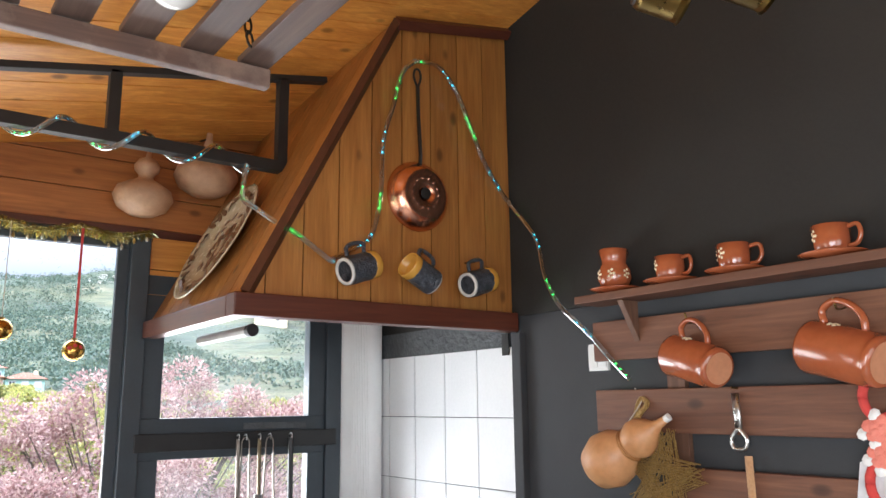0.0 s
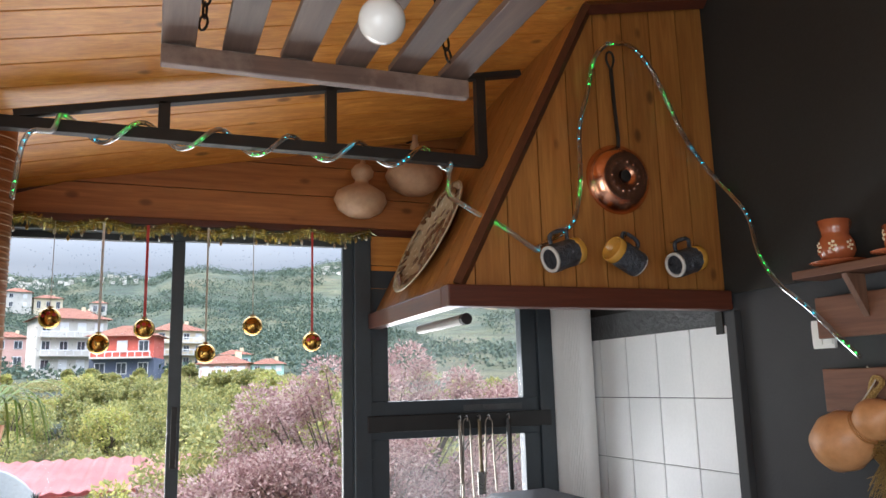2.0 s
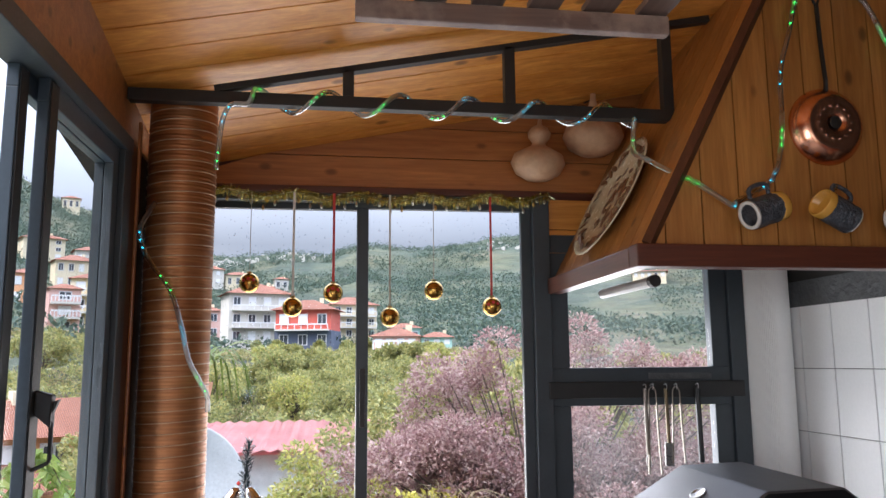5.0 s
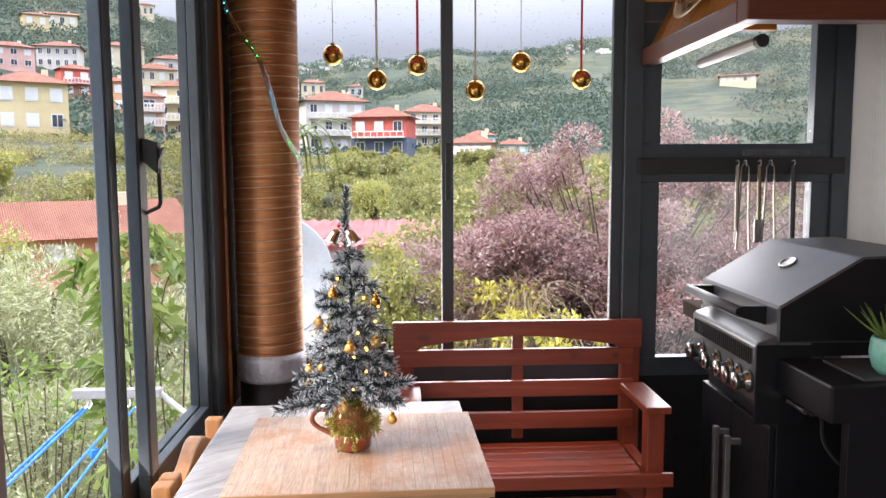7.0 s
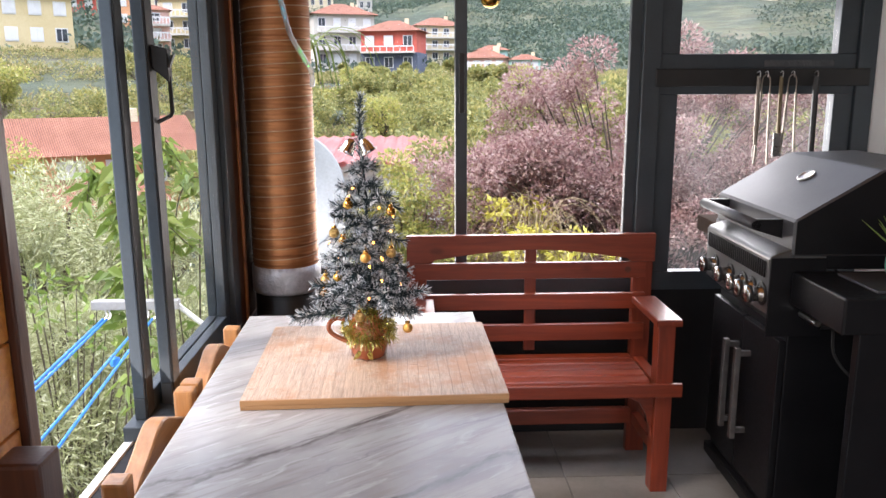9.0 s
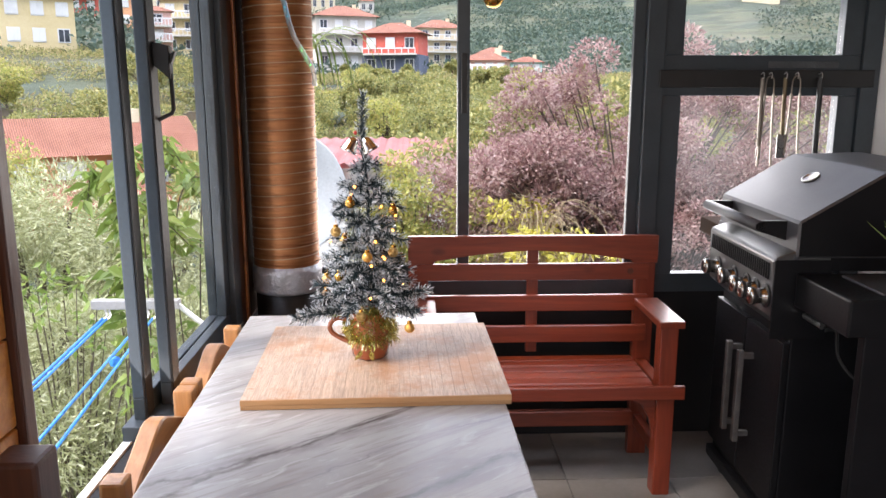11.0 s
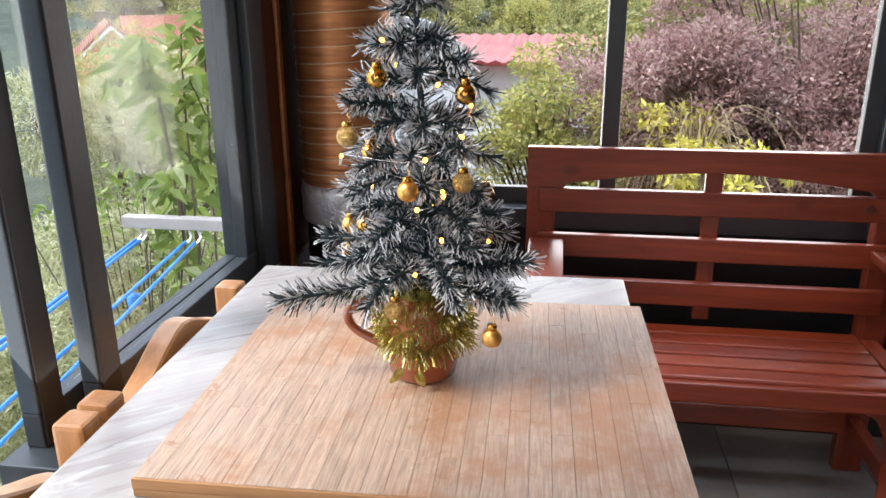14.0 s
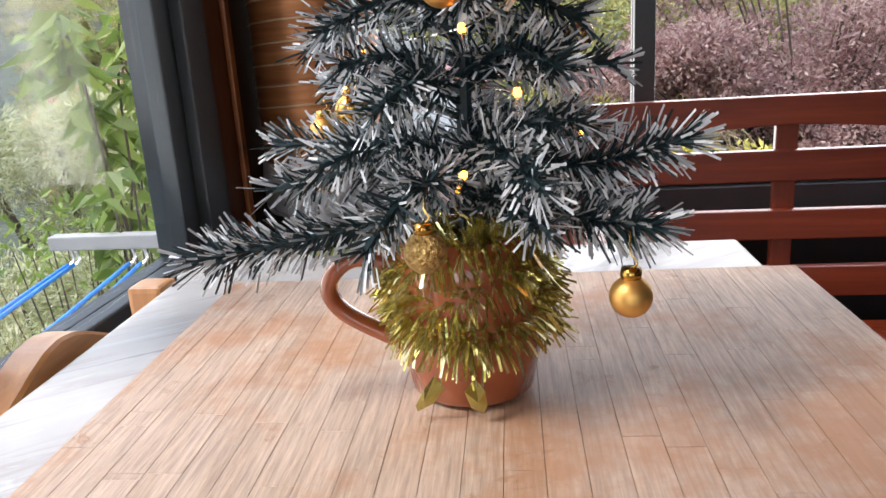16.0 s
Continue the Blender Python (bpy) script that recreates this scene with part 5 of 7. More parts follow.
# dry-stone terrace walls on the near slope
bm = bmesh.new()
for d in (33.0, 38.5, 45.0, 52.0):
    az = -31.0
    while az < -12.0:
        L = g_.uniform(0.35, 1.0)
        if noise.noise((az * 0.4, d, 2.0)) > -0.25:
            x, y = d * math.sin(radians(az)), d * math.cos(radians(az))
            add_box(bm, (-L / 2, -0.25, -0.3), (L / 2, 0.25, g_.uniform(0.25, 0.65)), 0, pose(x, y, ground_z(x, y), 0, 0, -az))
        az += math.degrees(L / d)
tagged(link("terrace_wall", bm, surface("brown_field_stone", (0.17, 0.135, 0.10), (0.30, 0.25, 0.19), 1.2, 9, 0.95, 0.0, 0.8, 0.03)), "low brown dry-stone walls along the terraces", "wall", kind="stuff")
house(-24.9, 72, 2.5, 6.5, 4.2, "yellow", None, 6, 2, 3, False, 0.7)
house(-22.9, 102, 6.7, 8.5, 2.5, "white", None, -10, 2, 5, False, 0.2)
house(-22.2, 92, 4.9, 7.1, 1.9, "red", None, 14, 2, 2, True)
house(-25.8, 110, 6.6, 8.3, 2.4, "pink", None, 12, 2, 3)
house(-28.3, 98, 6.0, 8.2, 3.0, "cream", None, 4, 2, 3, True)
house(-19.2, 110, 6.9, 8.7, 2.5, "cream", None, 10, 3, 3)
house(-19.9, 90, 4.0, 6.4, 1.9, "orange", None, -6, 2, 2)
house(-17.2, 96, 5.0, 7.4, 2.5, "cream", None, 10, 2, 4)
house(-17.7, 84, 2.2, 5.5, 1.9, "pink", None, 8, 3, 1, True, 0.2)
house(-15.9, 82, 2.4, 6.3, 2.4, "yellow", None, -12, 3, 2, True, 0.3)
house(-16.2, 118, 6.4, 8.0, 2.1, "white", None, 6, 1, 3)
house(-22.7, 135, 9.3, 10.3, 1.8, "cream", None, 0, 1, 3, hip=False)
house(-24.3, 128, 9.2, 10.2, 1.5, "yellow", None, 8, 1, 2)
house(-17.6, 210, 10.3, 11.3, 1.1, "cream", None, 0, 1, 3)
house(-23.2, 250, 13.0, 14.0, 1.2, "pink", None, 0, 1, 3)
house(-13.4, 96, 3.0, 5.4, 2.2, "white", None, 8, 2, 2, True)
house(-10.8, 104, 3.2, 5.6, 2.4, "cream", None, -8, 2, 3)
house(-8.6, 92, 1.8, 4.2, 2.0, "pink", None, 6, 2, 2)
house(-5.2, 86, 1.4, 5.8, 4.2, "white", None, 12, 3, 4, True, 0.4)
house(-1.35, 90, 1.0, 4.7, 4.1, "slate", "red", -14, 2, 3, True, 0.4)
house(1.6, 98, 1.8, 4.9, 3.3, "cream", None, 16, 3, 4, True, 0.2)
house(5.1, 84, 0.0, 2.7, 3.2, "pink", None, -6, 2, 4, True, 0.6)
house(5.6, 100, 1.4, 3.0, 2.1, "teal", None, 8, 1, 3)
house(8.0, 92, 0.6, 2.35, 2.2, "teal", None, 0, 2, 3)
house(-6.5, 134, 5.4, 6.6, 1.7, "cream", None, 6, 1, 3)
house(-4.3, 112, 4.2, 5.7, 1.4, "white", None, -12, 2, 2)
house(-3.4, 138, 5.3, 6.3, 1.0, "white", None, 8, 1, 2)
house(-8.3, 140, 5.6, 7.0, 1.6, "white", None, 8, 2, 2)
house(-11.5, 150, 6.4, 7.6, 1.6, "pink", None, 0, 1, 3)
house(23.5, 210, 5.8, 6.5, 2.3, "cream", None, 0, 1, 5, hip=False)
house(19.5, 70, -2.6, -0.9, 4.0, "orange", None, 10, 1, 3)

# village along the far ridge
bm = bmesh.new()
for k in range(84):
    az = g_.uniform(-12, 0) if k < 52 else g_.uniform(11, 18)
    d = g_.uniform(378, 412)
    x, y = d * math.sin(radians(az)), d * math.cos(radians(az))
    z = ground_z(x, y)
    s = g_.uniform(0.5, 1.4)
    add_box(bm, (x - s, y - 2, z - 3), (x + s, y + 2, z + g_.uniform(0.5, 1.5)))
tagged(link("ridge_village", bm, WALLS["white"]), "far pale houses along the ridge", "village", kind="stuff")

# shed with the corrugated red roof
REDROOF = surface("faded_red_sheet", (0.52, 0.20, 0.19), (0.62, 0.30, 0.28), 1.2, 18, 0.55, bump=0.05)
shed = base("shed", "white-walled shed under a faded red corrugated roof", "shed", (-0.3, 13.0, -3.0))
part("wall", box((-2.2, -1.0, 0), (1.9, 1.6, 3.22), 0.01), STUCCO, shed, "white rendered wall")
bm = bmesh.new()
nx, rows_ = 126, []
for j, (yy, zz) in enumerate(((-1.35, 3.31), (1.9, 3.50))):
    rows_.append([bm.verts.new((-2.45 + i * 4.5 / nx, yy, zz + 0.018 * math.sin(i * 2 * math.pi / 6))) for i in range(nx + 1)])
for i in range(nx):
    bm.faces.new((rows_[0][i], rows_[0][i + 1], rows_[1][i + 1], rows_[1][i]))
bmesh.ops.solidify(bm, geom=bm.faces[:], thickness=0.012)
part("roof_sheet", bm, REDROOF, shed, "corrugated red roof sheet")

dish = base("satellite_dish", "pale grey satellite dish outside the window", "dish", (-1.28, 7.0, 0.48))
bm = lathe([(0.0, -0.10), (0.25, -0.075), (0.42, -0.035), (0.55, 0.02), (0.565, 0.02), (0.555, 0.0), (0.42, -0.055), (0.0, -0.12)], 40, pose(0, 0, 0, 82, 0, 28))
part("bowl", bm, surface("dish_grey", (0.42, 0.43, 0.43), (0.52, 0.53, 0.53), 2, 40, 0.5), dish, smooth=True)
part("mast", sweep([(-0.02, 0.15, -3.5), (-0.02, 0.15, 0.1)], 0.035, 8), STEEL, dish)
part("arm", sweep([(0, 0.0, -0.5), (0.15, -0.5, -0.35)], 0.015, 6), STEEL, dish)

DULLBAR = surface("dull_white_paint", (0.36, 0.36, 0.35), (0.46, 0.46, 0.45), 8, 60, 0.6)
line_ = base("clothes_line", "blue clothes lines on a white steel bar outside", "clothes line", (-1.24, 2.95, 0.58))
part("bar", box((-0.13, -0.02, -0.015), (0.20, 0.02, 0.02), 0.004), DULLBAR, line_, "white bar")
part("stay", sweep([(0.19, 0, 0), (0.54, 0.0, -0.3)], 0.01, 6), PLASTICW, line_)
for xx, dx, z1 in ((-0.088, -0.06, -0.18), (-0.074, -0.05, -0.19), (0.07, -0.02, -0.19), (0.10, 0.0, -0.25)):
    hk = part("hook", sweep(smooth_line([(xx, 0, -0.01), (xx + 0.012, -0.01, -0.04), (xx, -0.02, -0.055)], 4), 0.004, 5), STEEL, line_)
    part("rope", sweep([(xx, -0.02, -0.05), (xx + dx * 0.5, -0.9, -0.05 + z1 * 0.52), (xx + dx, -1.9, z1 - 0.05)], 0.0052, 6), ROPEBLUE, line_, "blue plastic rope")
part("knot", lathe([(0.0, -0.02), (0.018, -0.012), (0.02, 0.0), (0.016, 0.014), (0, 0.02)], 8, pose(0.065, -0.32, -0.115)), ROPEBLUE, line_)

spider = base("spider_plant", "arching green spider plant hanging outside the window", "plant", (-0.600, 3.24, 1.470))
bm = bmesh.new()
for k in range(22):
    a, L = g_.uniform(0, 6.28), g_.uniform(0.22, 0.38)
    p = [(0, 0, 0), (L * 0.4 * math.cos(a), L * 0.4 * math.sin(a), L * 0.42), (L * 0.8 * math.cos(a), L * 0.8 * math.sin(a), L * 0.3), (L * math.cos(a), L * math.sin(a), -L * 0.25)]
    sweep(smooth_line(p, 4), 0.011, 4, bm, 0.2, 0.25)
part("leaves", bm, LEAF_VINE, spider)
part("pot", lathe([(0.05, -0.12), (0.07, 0.0), (0.065, 0.0), (0.045, -0.11)], 16), TERRA_RAW, spider)
part("bracket", sweep([(0, -0.2, -0.125), (0, 0.05, -0.125)], 0.008, 6), BLACKSTEEL, spider)

# ---- little tree on the table ----
MX, MY, MZ = -0.235, 1.700, 0.8039
NEEDLE = surface("dark_green_needle", (0.007, 0.021, 0.027), (0.014, 0.038, 0.047), 60, 200, 0.45)
SNOWTIP = surface("frosted_needle_tip", (0.45, 0.49, 0.53), (0.66, 0.70, 0.73), 60, 200, 0.6)
pot = base("terracotta_mug", "glazed terracotta mug holding the small tree", "mug", (MX, MY, MZ))
part("body", lathe([(0.034, 0), (0.039, 0.004), (0.0455, 0.035), (0.047, 0.06), (0.044, 0.085), (0.042, 0.105), (0.039, 0.105), (0.041, 0.085), (0.043, 0.06), (0.036, 0.012), (0, 0.012)], 36), TERRA, pot, smooth=True)
part("handle", sweep(smooth_line([(-0.040, -0.006, 0.084), (-0.070, -0.008, 0.090), (-0.087, -0.010, 0.075), (-0.080, -0.008, 0.055), (-0.043, -0.006, 0.033)], 7), 0.0075, 10, flat=0.75), TERRA, pot, smooth=True)

xtree = base("tabletop_fir_tree", "small artificial fir tree with frosted white needle tips in a mug", "tree", (MX, MY, MZ + 0.05))
TZ = MZ + 0.05
gt = np.random.default_rng(21)


def needle_branch(points, count, length, spread=0.85, frost=0.75):
    """A wire with bristles: each needle a thin blade, many with a white tip."""
    pts = [Vector(p) for p in smooth_line(points, 6)]
    vs, fs, ix = [], [], []
    n = len(pts) - 1
    for _ in range(count):
        t = gt.uniform(0.08, 1.0) ** 0.85
        i = min(int(t * n), n - 1)
        p = pts[i].lerp(pts[i + 1], t * n - i)
        d = (pts[i + 1] - pts[i]).normalized()
        a = gt.uniform(0, 2 * math.pi)
        s = d.orthogonal().normalized()
        o = (s * math.cos(a) + d.cross(s) * math.sin(a)).normalized()
        fwd = gt.uniform(0.25, 0.9) + (0.8 if t > 0.93 else 0)
        q = (o * spread + d * fwd + Vector((0, 0, gt.uniform(-0.1, 0.1)))).normalized()
        L = length * gt.uniform(0.7, 1.15) * (1 - 0.25 * max(0, t - 0.7))
        side = q.cross(Vector(gt.normal(size=3))).normalized() * 0.00072
        m = p + q * L * (gt.uniform(0.44, 0.72) if gt.uniform() < 0.8 else gt.uniform(0.12, 0.3))
        e = p + q * L
        k = len(vs)
        vs += [tuple(p - side), tuple(p + side), tuple(m + side), tuple(m - side), tuple(e + side * 0.9), tuple(e - side * 0.9)]
        fs += [(k, k + 1, k + 2, k + 3), (k + 3, k + 2, k + 4, k + 5)]
        ix += [0, 1 if gt.uniform() < frost else 0]
    bm = sweep(pts[::3] + [pts[-1]], 0.0022, 5)
    wire = bpy.data.meshes.new("wire")
    bm.to_mesh(wire)
    bm.free()
    k = len(vs)
    vs += [tuple(v.co) for v in wire.vertices]
    fs += [tuple(k + j for j in f.vertices) for f in wire.polygons]
    ix += [0] * len(wire.polygons)
    bpy.data.meshes.remove(wire)
    return mesh_of("branch", vs, fs, [NEEDLE, SNOWTIP], xtree, ix)


top_h = 1.375 - TZ
part("trunk", sweep([(0, 0, -0.03), (0.004, 0, 0.2), (-0.006, 0, top_h - 0.05)], 0.006, 7, taper=0.4), NEEDLE, xtree, "dark green wire trunk")
tiers = [(0.920, 0.100, 6, 0.03), (0.952, 0.106, 7, 0.02), (0.992, 0.090, 7, 0.02), (1.030, 0.082, 6, 0.014), (1.065, 0.079, 6, 0.012), (1.102, 0.056, 6, 0.008), (1.145, 0.062, 5, 0.012), (1.188, 0.040, 5, 0.004), (1.225, 0.022, 4, 0.006)]
for k, (z, r, nb, rise) in enumerate(tiers):
    for j in range(nb):
        a = 2 * math.pi * (j + 0.5 * (k % 2)) / nb + gt.uniform(-0.25, 0.25)
        rr = r * gt.uniform(0.74, 1.16) * (1 + (0.24 if k > 2 else 0.04) * max(0, -math.cos(a)))
        h = z - TZ + gt.uniform(-0.008, 0.008)
        needle_branch([(0, 0, h), (rr * 0.5 * math.cos(a), rr * 0.5 * math.sin(a), h + rise * 0.8), (rr * math.cos(a), rr * math.sin(a), h + rise * gt.uniform(-0.6, 1.0))], int(70 + 1500 * rr), 0.0225)
for tip in [(-0.386, 1.65, 0.907), (-0.115, 1.65, 0.966), (-0.13, 1.65, 0.92)]:
    q = Vector((tip[0] - MX, tip[1] - MY, tip[2] - TZ))
    needle_branch([(0, 0, q.z * 0.6 + 0.05), tuple(q * 0.5 + Vector((0, 0, q.z * 0.1 + 0.030))), tuple(q)], 470, 0.0250)
needle_branch([(-0.006, 0, 1.23 - TZ), (-0.010, 0, 1.30 - TZ), (-0.004, 0, top_h)], 380, 0.018)
needle_branch([(0, 0, 0.03), (0.003, 0, 0.18), (-0.004, 0, 0.40)], 480, 0.03, 1.3, 0.75)


def tree_ball(loc, mat, words, r=0.0135):
    b = base("bauble", f"small {words} bauble hanging on the frosted tree", "bauble", loc, "baubles on the small tree")
    part("ball", lathe([(r * math.sin(math.pi * i / 14), -r * math.cos(math.pi * i / 14)) for i in range(15)], 22), mat, b, smooth=True)
    part("cap", lathe([(0.0050, r * 0.86), (0.0054, r * 1.1), (0.0050, r * 1.36), (0.0, r * 1.4)], 14), GOLD, b, "ribbed gold cap", True)
    part("loop", sweep(smooth_line([(0, 0, r * 1.3), (0.003, 0, r * 1.6), (0, 0.004, r * 2.0), (0.001, 0.012, r * 2.7)], 4), 0.0005, 4), GOLD, b)
    return b


for p in [(-0.232, 1.61, 1.048), (-0.146, 1.61, 0.895), (-0.334, 1.76, 0.965)] + [(-0.297, 1.63, 1.098), (-0.179, 1.63, 1.054), (-0.247, 1.605, 0.922)] + [(-0.268, 1.645, 1.155), (-0.179, 1.645, 1.14), (-0.336, 1.76, 0.933)]:
    q = Vector((p[0] - MX, p[1] - MY + 0.012, p[2] - TZ + 0.032))
    if q.z > 0.10 and math.hypot(q.x, q.y) > 0.03:
        needle_branch([(0, 0, q.z - 0.02), tuple(q * 0.5 + Vector((0, 0, q.z * 0.5 - 0.004))), tuple(q)], int(90 + 1700 * math.hypot(q.x, q.y)), 0.020)
for p in [(-0.268, 1.645, 1.155), (-0.179, 1.645, 1.14), (-0.336, 1.76, 0.933)]:
    tree_ball(p, GOLD, "shiny gold", 0.0108)
for p in [(-0.232, 1.61, 1.048), (-0.146, 1.61, 0.895), (-0.334, 1.76, 0.965)]:
    tree_ball(p, GOLDMATT, "matt gold", 0.0108)
for p in [(-0.297, 1.63, 1.098), (-0.179, 1.63, 1.054), (-0.247, 1.605, 0.922)]:
    tree_ball(p, GLITTER, "glittering gold", 0.0110)
for p in ((-0.300, 1.70, 0.985), (-0.165, 1.72, 1.02), (-0.20, 1.735, 1.10), (-0.282, 1.665, 1.075)):
    tree_ball(p, GOLD, "shiny gold", 0.0102)

lights = base("fairy_lights", "string of tiny warm white lights wound through the tree", "lights", (MX, MY, 0.93))
bulbs = [(-0.215, 1.615, 1.079), (-0.224, 1.615, 1.028), (-0.199, 1.615, 0.997), (-0.227, 1.615, 0.958), (-0.202, 1.615, 1.152), (-0.179, 1.615, 1.103), (-0.197, 1.615, 1.043), (-0.255, 1.615, 1.193)]
more = [(-0.24 + 0.085 * math.cos(a), MY + 0.08 * math.sin(a), 0.96 + 0.028 * k) for k, a in enumerate((0.4, 1.5, 2.4, 5.2, 3.7, 0.9, 5.6, 2.0))]
way = sorted(bulbs + more, key=lambda p: p[2])
part("wire", sweep(smooth_line([tuple(a - b for a, b in zip(p, (MX, MY, 0.93))) for p in way], 6), 0.0006, 4), TUBE, lights)
for p in way:
    q = tuple(a - b for a, b in zip(p, (MX, MY, 0.93)))
    aim = pose(*q, gt.uniform(-70, 70), gt.uniform(-70, 70), 0)
    part("bulb", lathe([(0.0, 0.0028), (0.0016, 0.0020), (0.0022, 0.0), (0.0016, -0.002), (0.0, -0.003)], 10, aim), LED_W, lights, "warm glowing bulb")
    part("socket", lathe([(0.0014, -0.012), (0.0017, -0.004), (0.0015, -0.003)], 8, aim), TUBE, lights)

bells = base("bell_ornament", "pair of silver bells with a red bead near the tree top", "bells", (MX - 0.012, MY - 0.03, 1.277))
for s in (-1, 1):
    part("bell", lathe([(0.019, -0.018), (0.0155, -0.012), (0.0125, 0.004), (0.008, 0.012), (0, 0.015)], 18, pose(s * 0.016, 0, 0, 0, s * -28, 0)), SILVERBELL, bells, smooth=True)
part("bead", lathe([(0, -0.005), (0.005, 0), (0, 0.005)], 10, pose(-0.008, -0.004, 0.022)), REDRIB, bells)
part("stem", sweep([(0, 0, 0.012), (0.004, 0.02, 0.02), (0.008, 0.03, 0.03)], 0.0012, 5), STEEL, bells)

TINSEL = island_leaf("gold_green_tinsel", [(0.42, 0.37, 0.08), (0.70, 0.58, 0.20), (0.48, 0.47, 0.14), (0.88, 0.82, 0.55)], 0.2, 0.15)
TINSEL.node_tree.nodes["Principled BSDF"].inputs["Metallic"].default_value = 0.9


def tinsel(points, count, length, width, name, parent):
    """Foil strips that stand out all round a line."""
    pts = [Vector(p) for p in points]
    vs, fs = [], []
    for _ in range(count):
        i = int(gt.integers(0, len(pts) - 1))
        p = pts[i].lerp(pts[i + 1], gt.uniform())
        d = (pts[i + 1] - pts[i]).normalized()
        q = Vector(gt.normal(size=3))
        q = (q - d * q.dot(d) * 0.7).normalized()
        s = q.cross(Vector(gt.normal(size=3))).normalized() * width / 2
        L = length * gt.uniform(0.6, 1.15)
        m, e = p + q * L * 0.55, p + q * L + Vector((0, 0, -L * 0.22))
        k = len(vs)
        vs += [tuple(p - s), tuple(p + s), tuple(m + s), tuple(m - s), tuple(e + s), tuple(e - s)]
        fs += [(k, k + 1, k + 2, k + 3), (k + 3, k + 2, k + 4, k + 5)]
    return mesh_of(name, vs, fs, [TINSEL], parent)


tin = base("tinsel_collar", "gold and green tinsel wound round the mug", "tinsel", (MX, MY, MZ + 0.04))
ring = [((0.047 - 0.006 * k / 40) * math.cos(a), (0.047 - 0.006 * k / 40) * math.sin(a), 0.000 + 0.064 * k / 60 + 0.008 * math.sin(k * 0.7)) for k, a in enumerate([2 * math.pi * j / 20 for j in range(61)])]
tinsel(ring, 5000, 0.0215, 0.0017, "foil_tuft", tin)
for a, dx in ((-112, -0.012), (-84, 0.004)):
    q = (0.050 * math.cos(radians(a)), 0.050 * math.sin(radians(a)), -0.012)
    lf = mesh_of("foil_leaf", [q, (q[0] - 0.006, q[1] - 0.006, q[2] - 0.006), (q[0] - 0.005 + dx * 0.6, q[1] - 0.003, q[2] - 0.018), (q[0] + dx, q[1] + 0.001, q[2] - 0.024), (q[0] + 0.005 + dx * 0.5, q[1] - 0.004, q[2] - 0.016), (q[0] + 0.006, q[1] - 0.005, q[2] - 0.006), (q[0] + dx * 0.5, q[1] - 0.008, q[2] - 0.012)], [(0, 1, 6), (1, 2, 6), (2, 3, 6), (3, 4, 6), (4, 5, 6), (5, 0, 6)], [TINSEL], tin)
leafm = mesh_of("green_leaf", [(-0.058, -0.012, 0.056), (-0.075, -0.022, 0.062), (-0.100, -0.016, 0.056), (-0.078, -0.006, 0.050)], [(0, 1, 2, 3)], [LEAF_VINE], tin)

# ---- window decoration ----
garland = base("tinsel_garland", "thin gold tinsel garland with small drops along the window lintel", "garland", (0.13, YB - 0.03, 2.205))
gl = [(-0.66 + 1.33 * k / 60, 0.005 * math.sin(k * 1.7), -0.012 + 0.012 * math.sin(k * 0.55) - 0.014 * math.sin(math.pi * k / 60)) for k in range(61)]
tinsel(gl, 4600, 0.025, 0.0024, "foil_tuft", garland)
part("cord", sweep(gl, 0.002, 4), STRING, garland)
for k in range(1, 60, 2):
    x, y, z = gl[k]
    L = 0.03 + 0.012 * math.sin(k * 2.3)
    part("drop", lathe([(0, 0.012), (0.0045, 0.003), (0.006, -0.004), (0.0035, -0.011), (0, -0.013)], 8, pose(x, y - 0.006, z - L)), STEEL if k % 3 else GLITTER, garland)
for k, (x, z, rib, wide) in enumerate(((-0.372, 1.840, STRING, 0.0012), (-0.212, 1.750, PLASTICW, 0.0045), (-0.061, 1.804, REDRIB, 0.0048), (0.154, 1.713, STRING, 0.0035), (0.324, 1.816, STRING, 0.0014), (0.552, 1.754, REDRIB, 0.0042))):
    b = base("window_bauble", "gold bauble with a red pattern hanging before the window", "bauble", (x, YB - 0.05, z), "baubles before the window")
    r = 0.0375
    bm = lathe([(r * math.sin(math.pi * i / 20), -r * math.cos(math.pi * i / 20)) for i in range(21)], 28)
    part("ball", bm, GOLD, b, smooth=True)
    part("cap", lathe([(0.010, r * 0.93), (0.0105, r * 1.12), (0, r * 1.16)], 12), GLITTER, b)
    part("ribbon", box((-wide, -0.0006, r * 1.15), (wide, 0.0006, 2.19 - z), 0), rib, b, "hanging ribbon")
    if k in (0, 2, 5):
        for j in range(3):
            a = radians(-70 + 65 * j)
            part("patch", lathe([(0.0, 0.0008), (0.005, 0.0005), (0.007, -0.0006)], 10, Matrix.Rotation(a, 4, "Y") @ Matrix.Rotation(radians(58 + 9 * (j % 2)), 4, "X") @ Matrix.Translation((0, 0, r))), REDRIB, b, "red painted spot")


